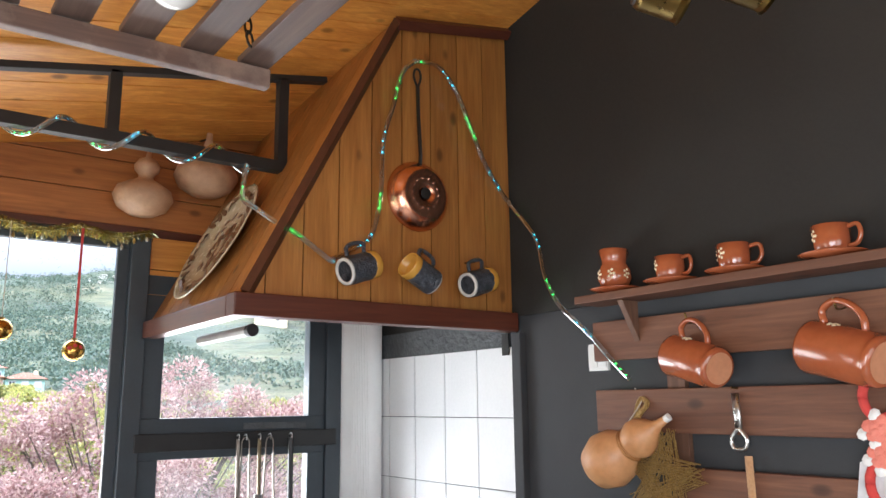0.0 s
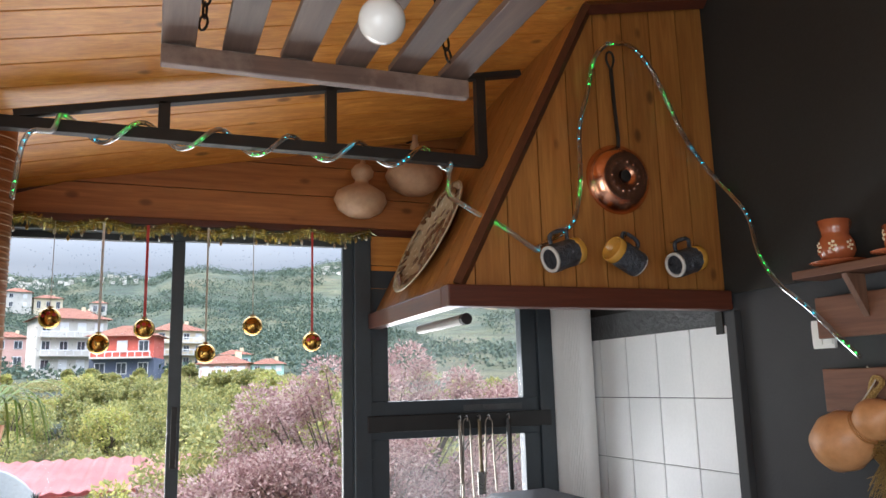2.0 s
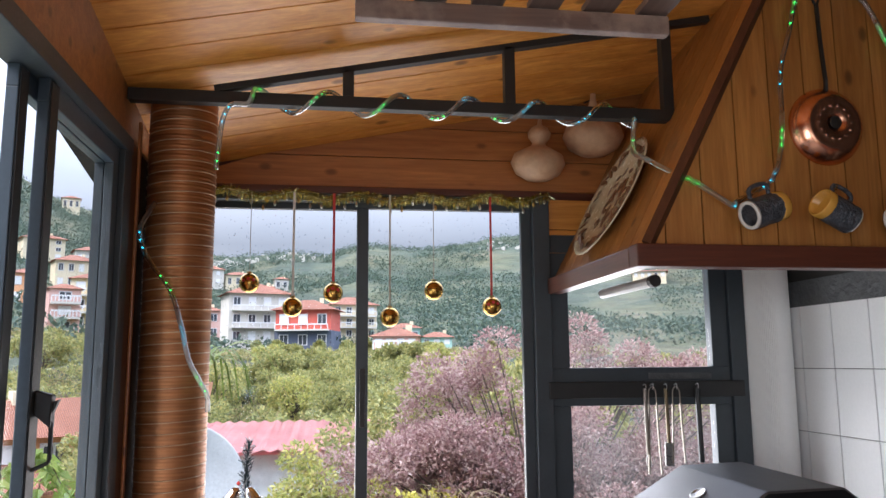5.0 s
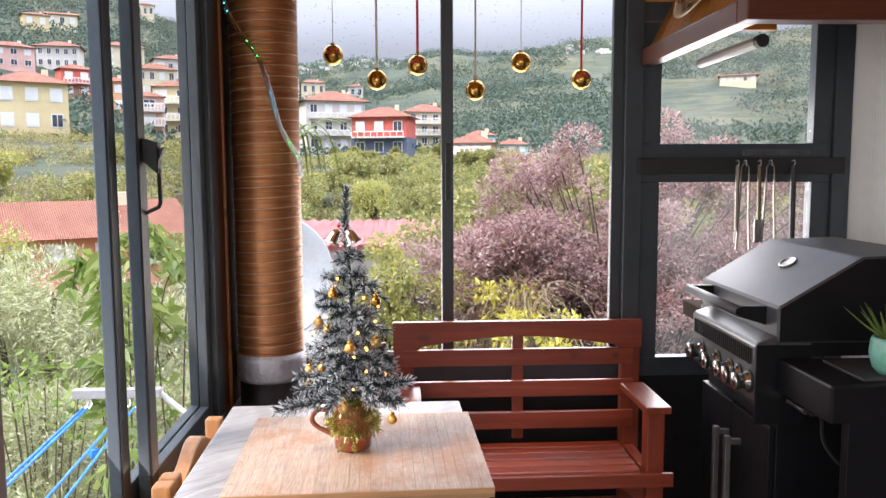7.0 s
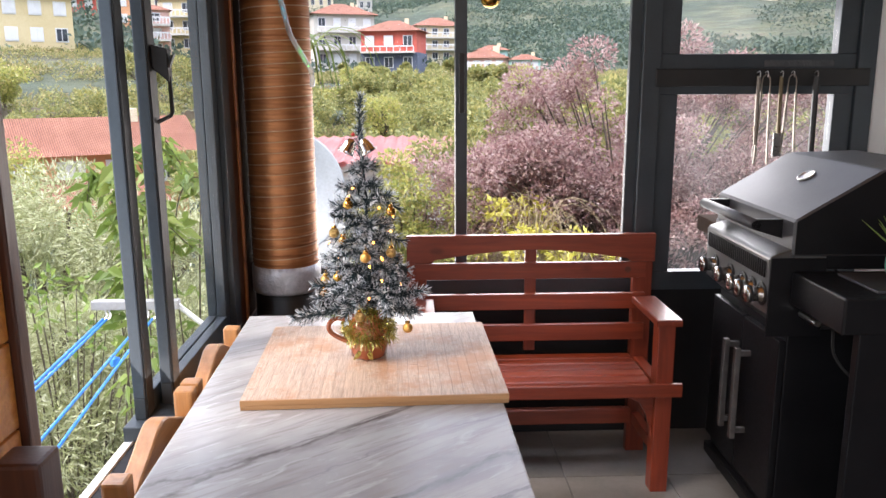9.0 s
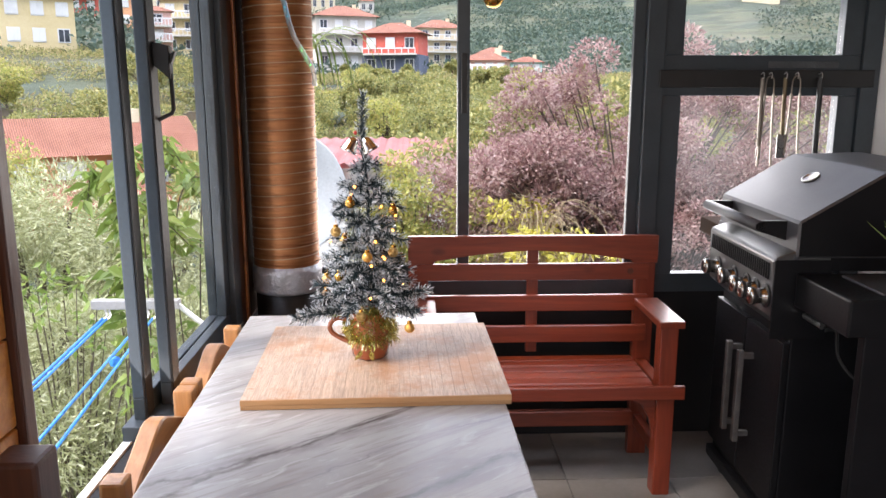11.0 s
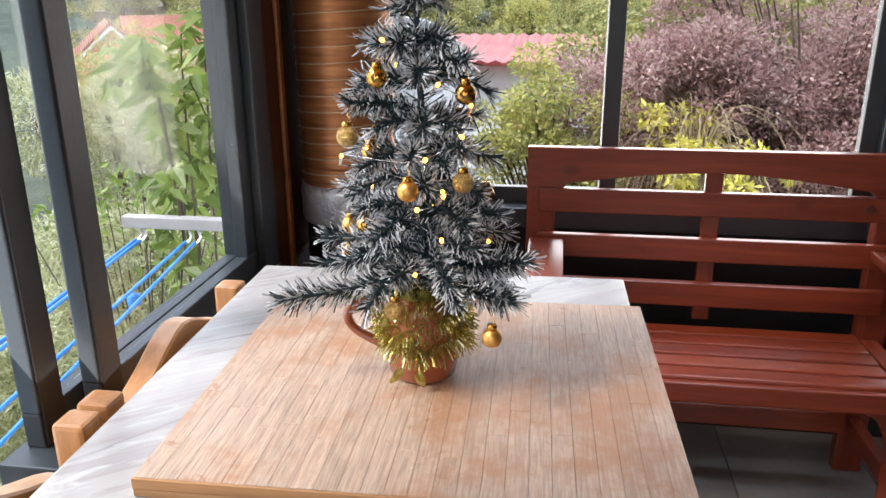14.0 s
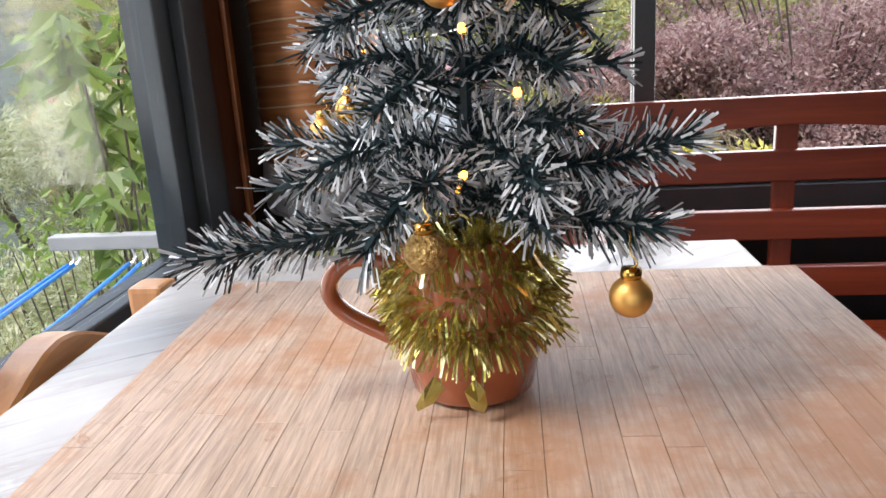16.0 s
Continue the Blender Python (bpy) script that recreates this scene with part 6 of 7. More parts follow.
def gourd(loc, r, words, lean, neck=0.6):
    g = base("gourd", words, "gourd", loc, "dried gourds on the gable")
    prof = [(0.0, -0.62 * r), (0.45 * r, -0.58 * r), (0.82 * r, -0.36 * r), (r, 0.0), (0.9 * r, 0.30 * r), (0.55 * r, 0.52 * r), (0.28 * r, 0.66 * r), (0.24 * r, 0.8 * r)]
    if neck > 0.7:
        prof += [(0.40 * r, 0.98 * r), (0.43 * r, 1.16 * r), (0.30 * r, 1.36 * r), (0.10 * r, 1.48 * r), (0.07 * r, 1.7 * r), (0.0, 1.72 * r)]
    else:
        prof += [(0.17 * r, 1.0 * r), (0.10 * r, 1.3 * r), (0.09 * r, 1.5 * r), (0.0, 1.52 * r)]
    part("body", lathe(prof, 28, pose(0, 0, 0, 0, lean, 0)), GOURD_PALE, g, smooth=True)
    part("hook", sweep([(0, 0, 1.3 * r), (0, 0.09, 1.45 * r)], 0.004, 5), IRON, g)
    return g


gourd((0.735, YB - 0.11, 2.315), 0.108, "pale dried bottle gourd hanging on the pine gable", 4, 0.9)
gourd((0.965, YB - 0.115, 2.43), 0.122, "wide pale dried gourd with a thin neck on the gable", 2, 0.5)

# ---- on the hood ----
slope = math.degrees(math.atan2(1.0, 0.52))
plate = base("wall_plate", "round ceramic plate with a brown leaf pattern on the hood", "plate", (hood_x(2.105) - 0.018, 2.555, 2.105))
plate.rotation_euler = (0, radians(-slope), 0)
part("dish", lathe([(0.0, -0.006), (0.14, -0.004), (0.17, 0.004), (0.225, 0.018), (0.235, 0.022), (0.236, 0.026), (0.222, 0.024), (0.168, 0.011), (0.138, 0.004), (0.0, 0.002)], 48), surface("cream_ceramic", (0.52, 0.42, 0.27), (0.66, 0.56, 0.40), 6, 60, 0.25, coat=0.5), plate, smooth=True)
LEAFBROWN = surface("brown_painted_leaves", (0.10, 0.045, 0.02), (0.20, 0.10, 0.045), 20, 90, 0.35)
for k in range(84):
    a, r = k * 2.39996, 0.205 - 0.006 * (k % 3) if k < 44 else gt.uniform(0.03, 0.13)
    z = 0.0225 if k < 44 else 0.0036
    m = Matrix.Rotation(a, 4, "Z") @ pose(r, 0, z, 0, -17 if k < 44 else 0, gt.uniform(0, 360))
    lf = lathe([(0.0, 0.0016), (0.020, 0.0012), (0.024, -0.001)], 7, m @ Matrix.Diagonal((1, 0.5, 1, 1)))
    part("painted_leaf", lf, LEAFBROWN, plate)

pan = base("copper_pan", "polished copper pan with a long iron handle on the hood", "pan", (1.418, HY - 0.022, 2.243))
part("bowl", lathe([(0.118, 0.034), (0.121, 0.030), (0.119, 0.022), (0.108, 0.004), (0.092, -0.012), (0.078, -0.020), (0.072, -0.018), (0.060, -0.021), (0.030, -0.023), (0.026, -0.019), (0.0, -0.019)], 48, pose(0, 0, 0, -90, 0, 0)), COPPER, pan, smooth=True)
for k in range(14):
    a = 2 * math.pi * k / 14
    part("hole", lathe([(0.003, 0.0), (0.003, 0.0012), (0, 0.0014)], 8, pose(0.052 * math.cos(a), -0.0225, 0.052 * math.sin(a), 90, 0, 0)), SILVERBELL, pan)
part("hub", lathe([(0.020, 0.0), (0.018, 0.004), (0, 0.005)], 14, pose(0, -0.021, 0, 90, 0, 0)), IRON, pan)
part("handle", sweep([(0, 0.012, 0.105), (-0.004, 0.004, 0.14), (-0.008, 0.008, 0.26), (-0.012, 0.008, 0.385)], 0.0115, 6, flat=0.4), IRON, pan, "long black iron handle")
part("eye", sweep(smooth_line([(-0.012, 0.008, 0.38), (-0.027, 0.008, 0.415), (-0.024, 0.008, 0.44), (-0.013, 0.008, 0.448), (-0.002, 0.008, 0.44), (0.001, 0.008, 0.415), (-0.012, 0.008, 0.38)], 4), 0.004, 6), IRON, pan)


def bark_mug(loc, turn, group="bark mugs on the hood"):
    m = base("bark_mug", "dark bark-textured ceramic mug with a mustard inside on the hood", "mug", loc, group)
    m.matrix_world = Matrix.Translation(loc) @ turn
    bm = bmesh.new()
    steps, rows_ = 44, []
    for z in [i * 0.009 for i in range(11)]:
        rows_.append([bm.verts.new(((0.043 + 0.0022 * noise.noise((math.cos(2 * math.pi * i / steps) * 9, math.sin(2 * math.pi * i / steps) * 9, z * 30))) * math.cos(2 * math.pi * i / steps), (0.043 + 0.0022 * noise.noise((math.cos(2 * math.pi * i / steps) * 9, math.sin(2 * math.pi * i / steps) * 9, z * 30))) * math.sin(2 * math.pi * i / steps), z)) for i in range(steps)])
    for a, b in zip(rows_, rows_[1:]):
        for i in range(steps):
            bm.faces.new((a[i], a[(i + 1) % steps], b[(i + 1) % steps], b[i]))
    part("bark_body", bm, BARK, m, "grooved bark body", True)
    part("inside", lathe([(0.0425, 0.088), (0.044, 0.092), (0.0435, 0.112), (0.041, 0.116), (0.038, 0.113), (0.037, 0.02), (0, 0.015)], 32), MUSTARD, m, "mustard glazed rim and inside", True)
    part("base_ring", lathe([(0.042, 0.002), (0.041, -0.006), (0.033, -0.007), (0.031, 0.0)], 32, None, True), RINGWHITE, m, "pale base ring", True)
    part("base_disc", lathe([(0.0315, -0.002), (0, -0.002)], 28), BARK, m)
    part("handle", sweep(smooth_line([(0.042, 0, 0.085), (0.070, 0, 0.088), (0.076, 0, 0.05), (0.068, 0, 0.022), (0.042, 0, 0.018)], 4), 0.0065, 8), BARK, m, "dark twig handle", True)
    return m


def axes(axis, up):
    """A turn that lays local z along axis and local x as near to up as it goes."""
    z = Vector(axis).normalized()
    x = Vector(up)
    x = (x - z * x.dot(z)).normalized()
    y = z.cross(x)
    return Matrix((x, y, z)).transposed().to_4x4()


for loc, ax in (((1.098, HY - 0.085, 1.945), (0.92, 0.16, 0.30)), ((1.435, HY - 0.048, 1.945), (-0.90, -0.12, 0.42)), ((1.572, HY - 0.065, 1.945), (0.92, 0.16, 0.26))):
    bark_mug(loc, axes(ax, (0, 0, 1)))
    part("mug_hook", sweep(smooth_line([(loc[0] + 0.045 * (1 if ax[0] > 0 else -1), HY + 0.012, 2.035), (loc[0] + 0.045 * (1 if ax[0] > 0 else -1), HY - 0.05, 2.03), (loc[0] + 0.045 * (1 if ax[0] > 0 else -1), HY - 0.065, 2.045)], 3), 0.002, 5), BRASS, hood)

# ---- rope light ----
rope = base("rope_light", "clear rope light with green and blue diodes along the truss", "rope light", (0, 0, 0))


def rope_run(points, first):
    pts = smooth_line(points, 8)
    part("tube", sweep(pts, 0.0080, 8), TUBE, rope, "clear plastic tube", True)
    led = {0: bmesh.new(), 1: bmesh.new()}
    run, k, last = 0.0, first, pts[0]
    for a, b in zip(pts, pts[1:]):
        run += (b - a).length
        if run > 0.022:
            run = 0.0
            k += 1
            if k % 6 < 3:
                bmesh.ops.create_icosphere(led[(k // 6) % 2], subdivisions=1, radius=0.0025, matrix=Matrix.Translation(b))
    part("green_diodes", led[0], LED_G, rope, "lit green diodes")
    part("blue_diodes", led[1], LED_B, rope, "lit blue diodes")


wind = []
for k in range(60):
    t = k / 59
    x = -0.34 + 1.29 * t
    a = t * 2 * math.pi * 5.6 + 0.6
    wind.append((x, YT - 0.034 * math.cos(a), 2.369 + 0.036 * math.sin(a)))
start = [(-0.334, 2.385, 2.347), (-0.386, 2.385, 2.34), (-0.41, 2.385, 2.294), (-0.42, 2.385, 2.204), (-0.426, 2.385, 2.132)]
rope_run(start[::-1] + wind[1:] + [(0.93, 2.385, 2.345), (0.918, 2.37, 2.29), (0.905, 2.34, 2.217), (0.907, 2.25, 2.17), (0.935, 2.16, 2.112), (0.972, 2.075, 2.06), (1.069, 2.045, 1.985), (1.086, 2.050, 1.990)], 0)
rope_run([(1.086, 2.052, 1.991), (1.203, 2.052, 2.062), (1.24, 2.052, 2.149), (1.254, 2.052, 2.245), (1.26, 2.052, 2.398), (1.297, 2.052, 2.523), (1.335, 2.052, 2.653), (1.388, 2.052, 2.712)], 3)
rope_run([(1.383, 2.045, 2.708), (1.478, 2.045, 2.712), (1.558, 2.045, 2.633), (1.616, 2.045, 2.519), (1.68, 2.045, 2.394), (1.8, 2.091, 2.308), (1.8, 1.974, 2.179), (1.8, 1.914, 2.097), (1.8, 1.884, 1.975), (1.8, 1.822, 1.872), (1.8, 1.702, 1.77), (1.8, 1.604, 1.677), (1.8, 1.543, 1.621)], 1)
lower = [(-0.657, 2.455, 1.944), (-0.62, 2.455, 1.851), (-0.558, 2.455, 1.765), (-0.521, 2.455, 1.652), (-0.497, 2.455, 1.557), (-0.461, 2.455, 1.488), (-0.438, 2.455, 1.445), (-0.435, 2.455, 1.398)]
rope_run([(PX - 0.06, PY - 0.10, lower[0][2] + 0.10)] + lower, 2)

# ---- hanging slatted rack and lamp ----
rack = base("slatted_rack", "grey-brown slatted wooden rack hung on chains below the ceiling", "rack", (0.25, 1.28, 2.12))
part("front_board", box((-0.29, -0.012, 0.012), (0.285, 0.012, 0.048), 0.003), RACKWOOD_X, rack, "scuffed front board")
part("back_board", box((-0.29, -0.762, 0.0), (0.285, -0.738, 0.052), 0.003), RACKWOOD_X, rack)
for k in range(6):
    x0 = -0.29 + k * 0.1035
    part("slat", box((x0, -0.765, 0.0525), (x0 + 0.0575, 0.010, 0.066), 0.002), RACKWOOD, rack)


def chain(a, b, name="chain"):
    a, b = Vector(a), Vector(b)
    n = int((b - a).length / 0.026)
    bm = bmesh.new()
    q = (b - a).to_track_quat("Z", "Y").to_matrix().to_4x4()
    for k in range(n):
        c = a.lerp(b, (k + 0.5) / n)
        m = Matrix.Translation(c) @ q @ pose(0, 0, 0, 0, 0, 90 * (k % 2))
        sweep([tuple(m @ Vector((0.0075 * math.cos(t), 0, 0.0165 * math.sin(t)))) for t in [2 * math.pi * i / 10 for i in range(11)]], 0.0024, 5, bm)
    return part(name, bm, IRON, rack, "thin dark chain")


for x in (-0.225, 0.225):
    for y in (-0.70, -0.06):
        chain((x, y, 0.06), (x * 0.75, y + 0.12, ceiling_z(0.25 + x * 0.75, 1.28 + y + 0.12) - 2.12))

lamp = base("ceiling_bulb", "white globe bulb in a pale socket under the slatted rack", "lamp", (0.272, 0.98, 2.118))
part("globe", lathe([(0.036 * math.sin(math.pi * i / 18), -0.036 * math.cos(math.pi * i / 18)) for i in range(17)], 28), surface("opal_glass", (0.74, 0.72, 0.68), (0.80, 0.78, 0.74), 4, 40, 0.2, coat=0.5, bump=0), lamp, smooth=True)
part("collar", lathe([(0.020, 0.030), (0.021, 0.06), (0.018, 0.072), (0, 0.074)], 18), PLASTICW, lamp)
part("cord", sweep([(0, 0, 0.07), (0, 0, ceiling_z(0.272, 0.98) - 2.118)], 0.003, 5), BLACKSTEEL, lamp)

for k, loc in enumerate(((0.985, 0.76, 2.270), (0.985, 0.605, 2.222))):
    p = base("brass_pot", "small brass pot with a black base hanging from the ceiling", "pot", loc, "hanging brass pots")
    p.matrix_world = Matrix.Translation(loc) @ axes((0.74, -0.5, -0.32), (0, 0, 1))
    part("body", lathe([(0.058, 0.0), (0.062, 0.01), (0.062, 0.075), (0.066, 0.08), (0.063, 0.08), (0.058, 0.012), (0, 0.008)], 32), BRASS, p, smooth=True)
    part("base_disc", lathe([(0.055, -0.004), (0.057, 0.0), (0, 0.001)], 32), BLACKSTEEL, p)
    part("handle", sweep(smooth_line([(0.062, 0, 0.065), (0.095, 0, 0.06), (0.095, 0, 0.03), (0.062, 0, 0.018)], 5), 0.005, 6), IRON, p)
    part("inside", lathe([(0.0575, 0.079), (0.056, 0.03), (0, 0.026)], 32), BLACKSTEEL, p, "blackened inside", True)
    up = p.matrix_world.to_3x3().inverted() @ Vector((0, 0, ceiling_z(loc[0], loc[1]) - loc[2]))
    part("hanger", sweep([(0.06, 0, 0.04), tuple(up)], 0.002, 5), IRON, p)

# ---- corner column, utensils ----
column = base("corner_column", "white ribbed plastic column in the tiled corner", "column", (1.73, 2.965, 0))
out = []
for k in range(81):
    t = k / 80
    a = math.pi * (1 + t)
    rr = 0.098 + 0.0035 * math.cos(k * math.pi)
    out.append((rr * math.cos(a), rr * 0.55 * math.sin(a) + 0.03))
part("ribbed_shell", prism(out, 2, 0.0, 2.05), surface("white_ribbed_plastic", (0.82, 0.82, 0.80), (0.88, 0.88, 0.86), 3, 80, 0.4, bump=0.02), column)

WORNSTEEL = surface("worn_utensil_steel", (0.20, 0.17, 0.14), (0.30, 0.265, 0.225), 20, 120, 0.5, 0.6)
DARKBRASS = surface("tarnished_brass", (0.11, 0.085, 0.05), (0.18, 0.14, 0.085), 20, 120, 0.5, 0.8)
for k, (x, L, kind) in enumerate(((1.165, 0.30, "fork"), (1.195, 0.33, "tongs"), (1.252, 0.25, "spatula"), (1.295, 0.29, "tongs"), (1.385, 0.34, "poker"))):
    words = {"fork": "slim steel barbecue fork hanging on the rail", "tongs": "steel barbecue tongs hanging on the rail", "spatula": "brass-handled spatula hanging on the rail", "poker": "black handled poker hanging on the rail"}[kind]
    u = base("barbecue_" + kind, words, kind, (x, YB - 0.045, 1.432), "utensils on the rail")
    part("hook", sweep(smooth_line([(0, 0.016, 0.012), (0, -0.004, 0.018), (0, -0.012, 0.008), (0, -0.008, -0.004)], 4), 0.002, 5), STEEL, u)
    mt = {"fork": WORNSTEEL, "tongs": WORNSTEEL, "spatula": DARKBRASS, "poker": BLACKSTEEL}[kind]
    if kind == "tongs":
        part("spring", sweep(smooth_line([(-0.016, 0, -0.06), (-0.014, 0, -0.01), (0.0, 0, 0.006), (0.014, 0, -0.01), (0.016, 0, -0.06)], 5), 0.005, 6, flat=0.4), mt, u)
        for s in (-1, 1):
            part("arm", sweep([(s * 0.016, 0, -0.06), (s * 0.020, 0, -L * 0.6), (s * 0.026, 0, -L)], 0.009, 6, flat=0.4), mt, u)
    else:
        part("shaft", sweep([(0, 0, 0.0), (0.002, 0, -L * 0.5), (0.004, 0, -L * 0.85)], 0.0075 if kind != "poker" else 0.011, 6), mt, u)
        if kind == "fork":
            for s in (-1, 1):
                part("tine", sweep([(0.004, 0, -L * 0.84), (0.004 + s * 0.008, 0, -L * 0.88), (0.004 + s * 0.008, 0, -L)], 0.002, 5), STEEL, u)
        elif kind == "spatula":
            part("blade", box((-0.014, -0.002, -L - 0.05), (0.022, 0.002, -L * 0.84), 0.001), STEEL, u)

# plant on the grill's side shelf
succ = base("potted_succulent", "green spiky succulent in a turquoise egg-shaped pot on the grill shelf", "plant", (1.12, 1.90, 0.8935))
part("pot", lathe([(0.030, 0.0), (0.044, 0.015), (0.053, 0.05), (0.050, 0.085), (0.046, 0.095), (0.042, 0.09), (0.046, 0.05), (0.0, 0.06)], 32), TURQ, succ, "turquoise glazed pot", True)
part("soil", lathe([(0.043, 0.082), (0, 0.086)], 20), TWIG, succ)
for k in range(17):
    a, L, up = k * 2.4, 0.075 + 0.05 * (1 - k / 17), 0.55 + 1.1 * k / 17
    ca, sa = math.cos(a), math.sin(a)
    q = Vector((ca, sa, up)).normalized()
    b0 = Vector((ca * 0.012, sa * 0.012, 0.085))
    part("leaf", sweep([tuple(b0), tuple(b0 + q * L * 0.5), tuple(b0 + q * L + Vector((0, 0, 0.01)))], 0.011, 5, taper=0.1, flat=0.35), LEAF_VINE, succ)

# ---- shelf wall ----
rackw = base("pallet_shelf", "brown stained pallet-wood wall shelf with a narrow ledge", "shelf")
part("ledge", box((1.715, -0.75, 1.850), (XR - 0.0125, 1.672, 1.874), 0.003), SHELFWOOD, rackw, "narrow ledge board")
for z0, z1 in ((1.680, 1.800), (1.470, 1.592), (1.262, 1.380), (1.05, 1.17)):
    part("board", box((XR - 0.040, -0.75, z0), (XR - 0.020, 1.685 if z0 > 1.4 else 1.42, z1), 0.003), SHELFWOOD, rackw)
for yy in (1.37, 0.35, -0.6):
    part("batten", box((XR - 0.0199, yy, 0.98), (XR - 0.0005, yy + 0.06, 1.80), 0.003), SHELFWOOD_Z, rackw)
part("bracket", prism([(XR - 0.041, 1.849), (1.735, 1.849), (XR - 0.041, 1.73)], 1, 1.50, 1.52, 0.001), SHELFWOOD_Z, rackw)


def dots(parent, r, z, a0, n=5, s=0.0035):
    for j in range(n + 1):
        da, dz = (0, 0) if j == n else (0.15 * math.cos(j * 2 * math.pi / n), 0.0085 * math.sin(j * 2 * math.pi / n))
        part("slip_dot", lathe([(s, 0.0), (s * 0.7, 0.001), (0, 0.0014)], 7, Matrix.Rotation(a0 + da * 0.04 / r, 4, "Z") @ pose(r, 0, z + dz, 0, 90, 0)), CREAM, parent)


def saucer(y, r=0.076):
    s = base("saucer", "round glazed terracotta saucer on the shelf ledge", "saucer", (1.772, y, 1.8745), "saucers on the ledge")
    part("plate", lathe([(0.034, 0.0), (0.040, 0.002), (r * 0.8, 0.007), (r, 0.013), (r, 0.015), (r * 0.78, 0.0095), (0.0, 0.006)], 32), TERRA, s, smooth=True)
    return s


def cup(y, turn, jug=False):
    c = base("jug" if jug else "coffee_cup", "small terracotta jug with cream dots on a saucer" if jug else "small terracotta coffee cup with cream dots on a saucer", "jug" if jug else "cup", (1.772, y, 1.8815), "cups on the ledge")
    c.rotation_euler = (0, 0, radians(turn))
    c.scale = (1.38, 1.38, 1.42)
    if jug:
        prof = [(0.022, 0), (0.026, 0.003), (0.037, 0.025), (0.036, 0.042), (0.027, 0.058), (0.027, 0.066), (0.033, 0.080), (0.031, 0.080), (0.024, 0.064), (0.032, 0.04), (0, 0.006)]
    else:
        prof = [(0.024, 0), (0.027, 0.002), (0.029, 0.02), (0.031, 0.052), (0.029, 0.052), (0.026, 0.02), (0, 0.006)]
    bm = lathe(prof, 30)
    if jug:
        for v in bm.verts:
            if v.co.z > 0.066 and v.co.x < 0:
                v.co.x *= 1 + (v.co.z - 0.066) * 22
                v.co.z += (v.co.z - 0.066) * 0.5
    part("body", bm, TERRA, c, smooth=True)
    part("handle", sweep(smooth_line([(0.029, 0, 0.046), (0.046, 0, 0.047), (0.050, 0, 0.03), (0.042, 0, 0.016), (0.028, 0, 0.014)], 5), 0.004, 8), TERRA, c, smooth=True)
    for a in (130, 180, 235):
        dots(c, 0.0365 if jug else 0.0298, 0.034, radians(a), 5, 0.003)
    return c


for k, y in enumerate((1.555, 1.352, 1.150, 0.893, 0.60)):
    saucer(y)
    cup(y, (30, -88, -70, -92, -60)[k], k == 0)


def hanging_mug(loc, s, ax):
    m = base("terracotta_mug", "glazed terracotta mug hanging by its handle on the pallet shelf", "mug", loc, "mugs on the pallet shelf")
    m.matrix_world = Matrix.Translation(loc) @ axes(ax, (0, 0, 1)) @ Matrix.Diagonal((s, s, s, 1))
    part("body", lathe([(0.036, 0), (0.040, 0.004), (0.0405, 0.010), (0.0385, 0.013), (0.043, 0.020), (0.044, 0.10), (0.0455, 0.128), (0.0455, 0.132), (0.042, 0.132), (0.041, 0.1), (0.038, 0.016), (0, 0.012)], 40), TERRA, m, smooth=True)
    part("foot", lathe([(0.032, -0.0008), (0, -0.0006)], 30), TERRA_RAW, m, "bare clay foot")
    part("handle", sweep(smooth_line([(0.042, 0, 0.115), (0.062, 0, 0.122), (0.081, 0, 0.100), (0.078, 0, 0.068), (0.062, 0, 0.045), (0.042, 0, 0.038)], 5), 0.007, 8, flat=0.8), TERRA, m, smooth=True)
    for a in (-12, 40):
        dots(m, 0.0445, 0.09, radians(a), 5, 0.0035)
    return m


for y, z, s in ((1.245, 1.655, 1.30), (0.84, 1.65, 1.42), (0.42, 1.65, 1.3)):
    hanging_mug((1.735, y - 0.05, z - 0.018), s, (0.22, 0.90, 0.24))
    part("cup_hook", sweep(smooth_line([(XR - 0.04, y + 0.055, z + 0.115), (XR - 0.08, y + 0.055, z + 0.11), (XR - 0.092, y + 0.055, z + 0.135)], 4), 0.0025, 5), BRASS, rackw)

star = base("wicker_star", "gold glitter wicker star behind the gourd", "star", (XR - 0.075, 1.425, 1.35))
bm = bmesh.new()
for k in range(150):
    i = k % 5
    a0, a1 = radians(90 + 144 * i + 10), radians(90 + 144 * (i + 1) + 10)
    r = 0.112
    j = lambda: gt.uniform(-0.03, 0.03)
    sweep([(gt.uniform(-0.014, 0.014), r * math.cos(a0) + j(), r * math.sin(a0) + j()), (gt.uniform(-0.014, 0.014), r * math.cos(a1) + j(), r * math.sin(a1) + j())], 0.0012, 4, bm)
part("wicker_weave", bm, GLITTER, star)
part("loop", sweep(smooth_line([(0, 0.10, 0.08), (0.01, 0.08, 0.16), (0.03, 0.06, 0.20), (0.035, 0.09, 0.21), (0.02, 0.11, 0.12)], 5), 0.008, 6), GLITTER, star)

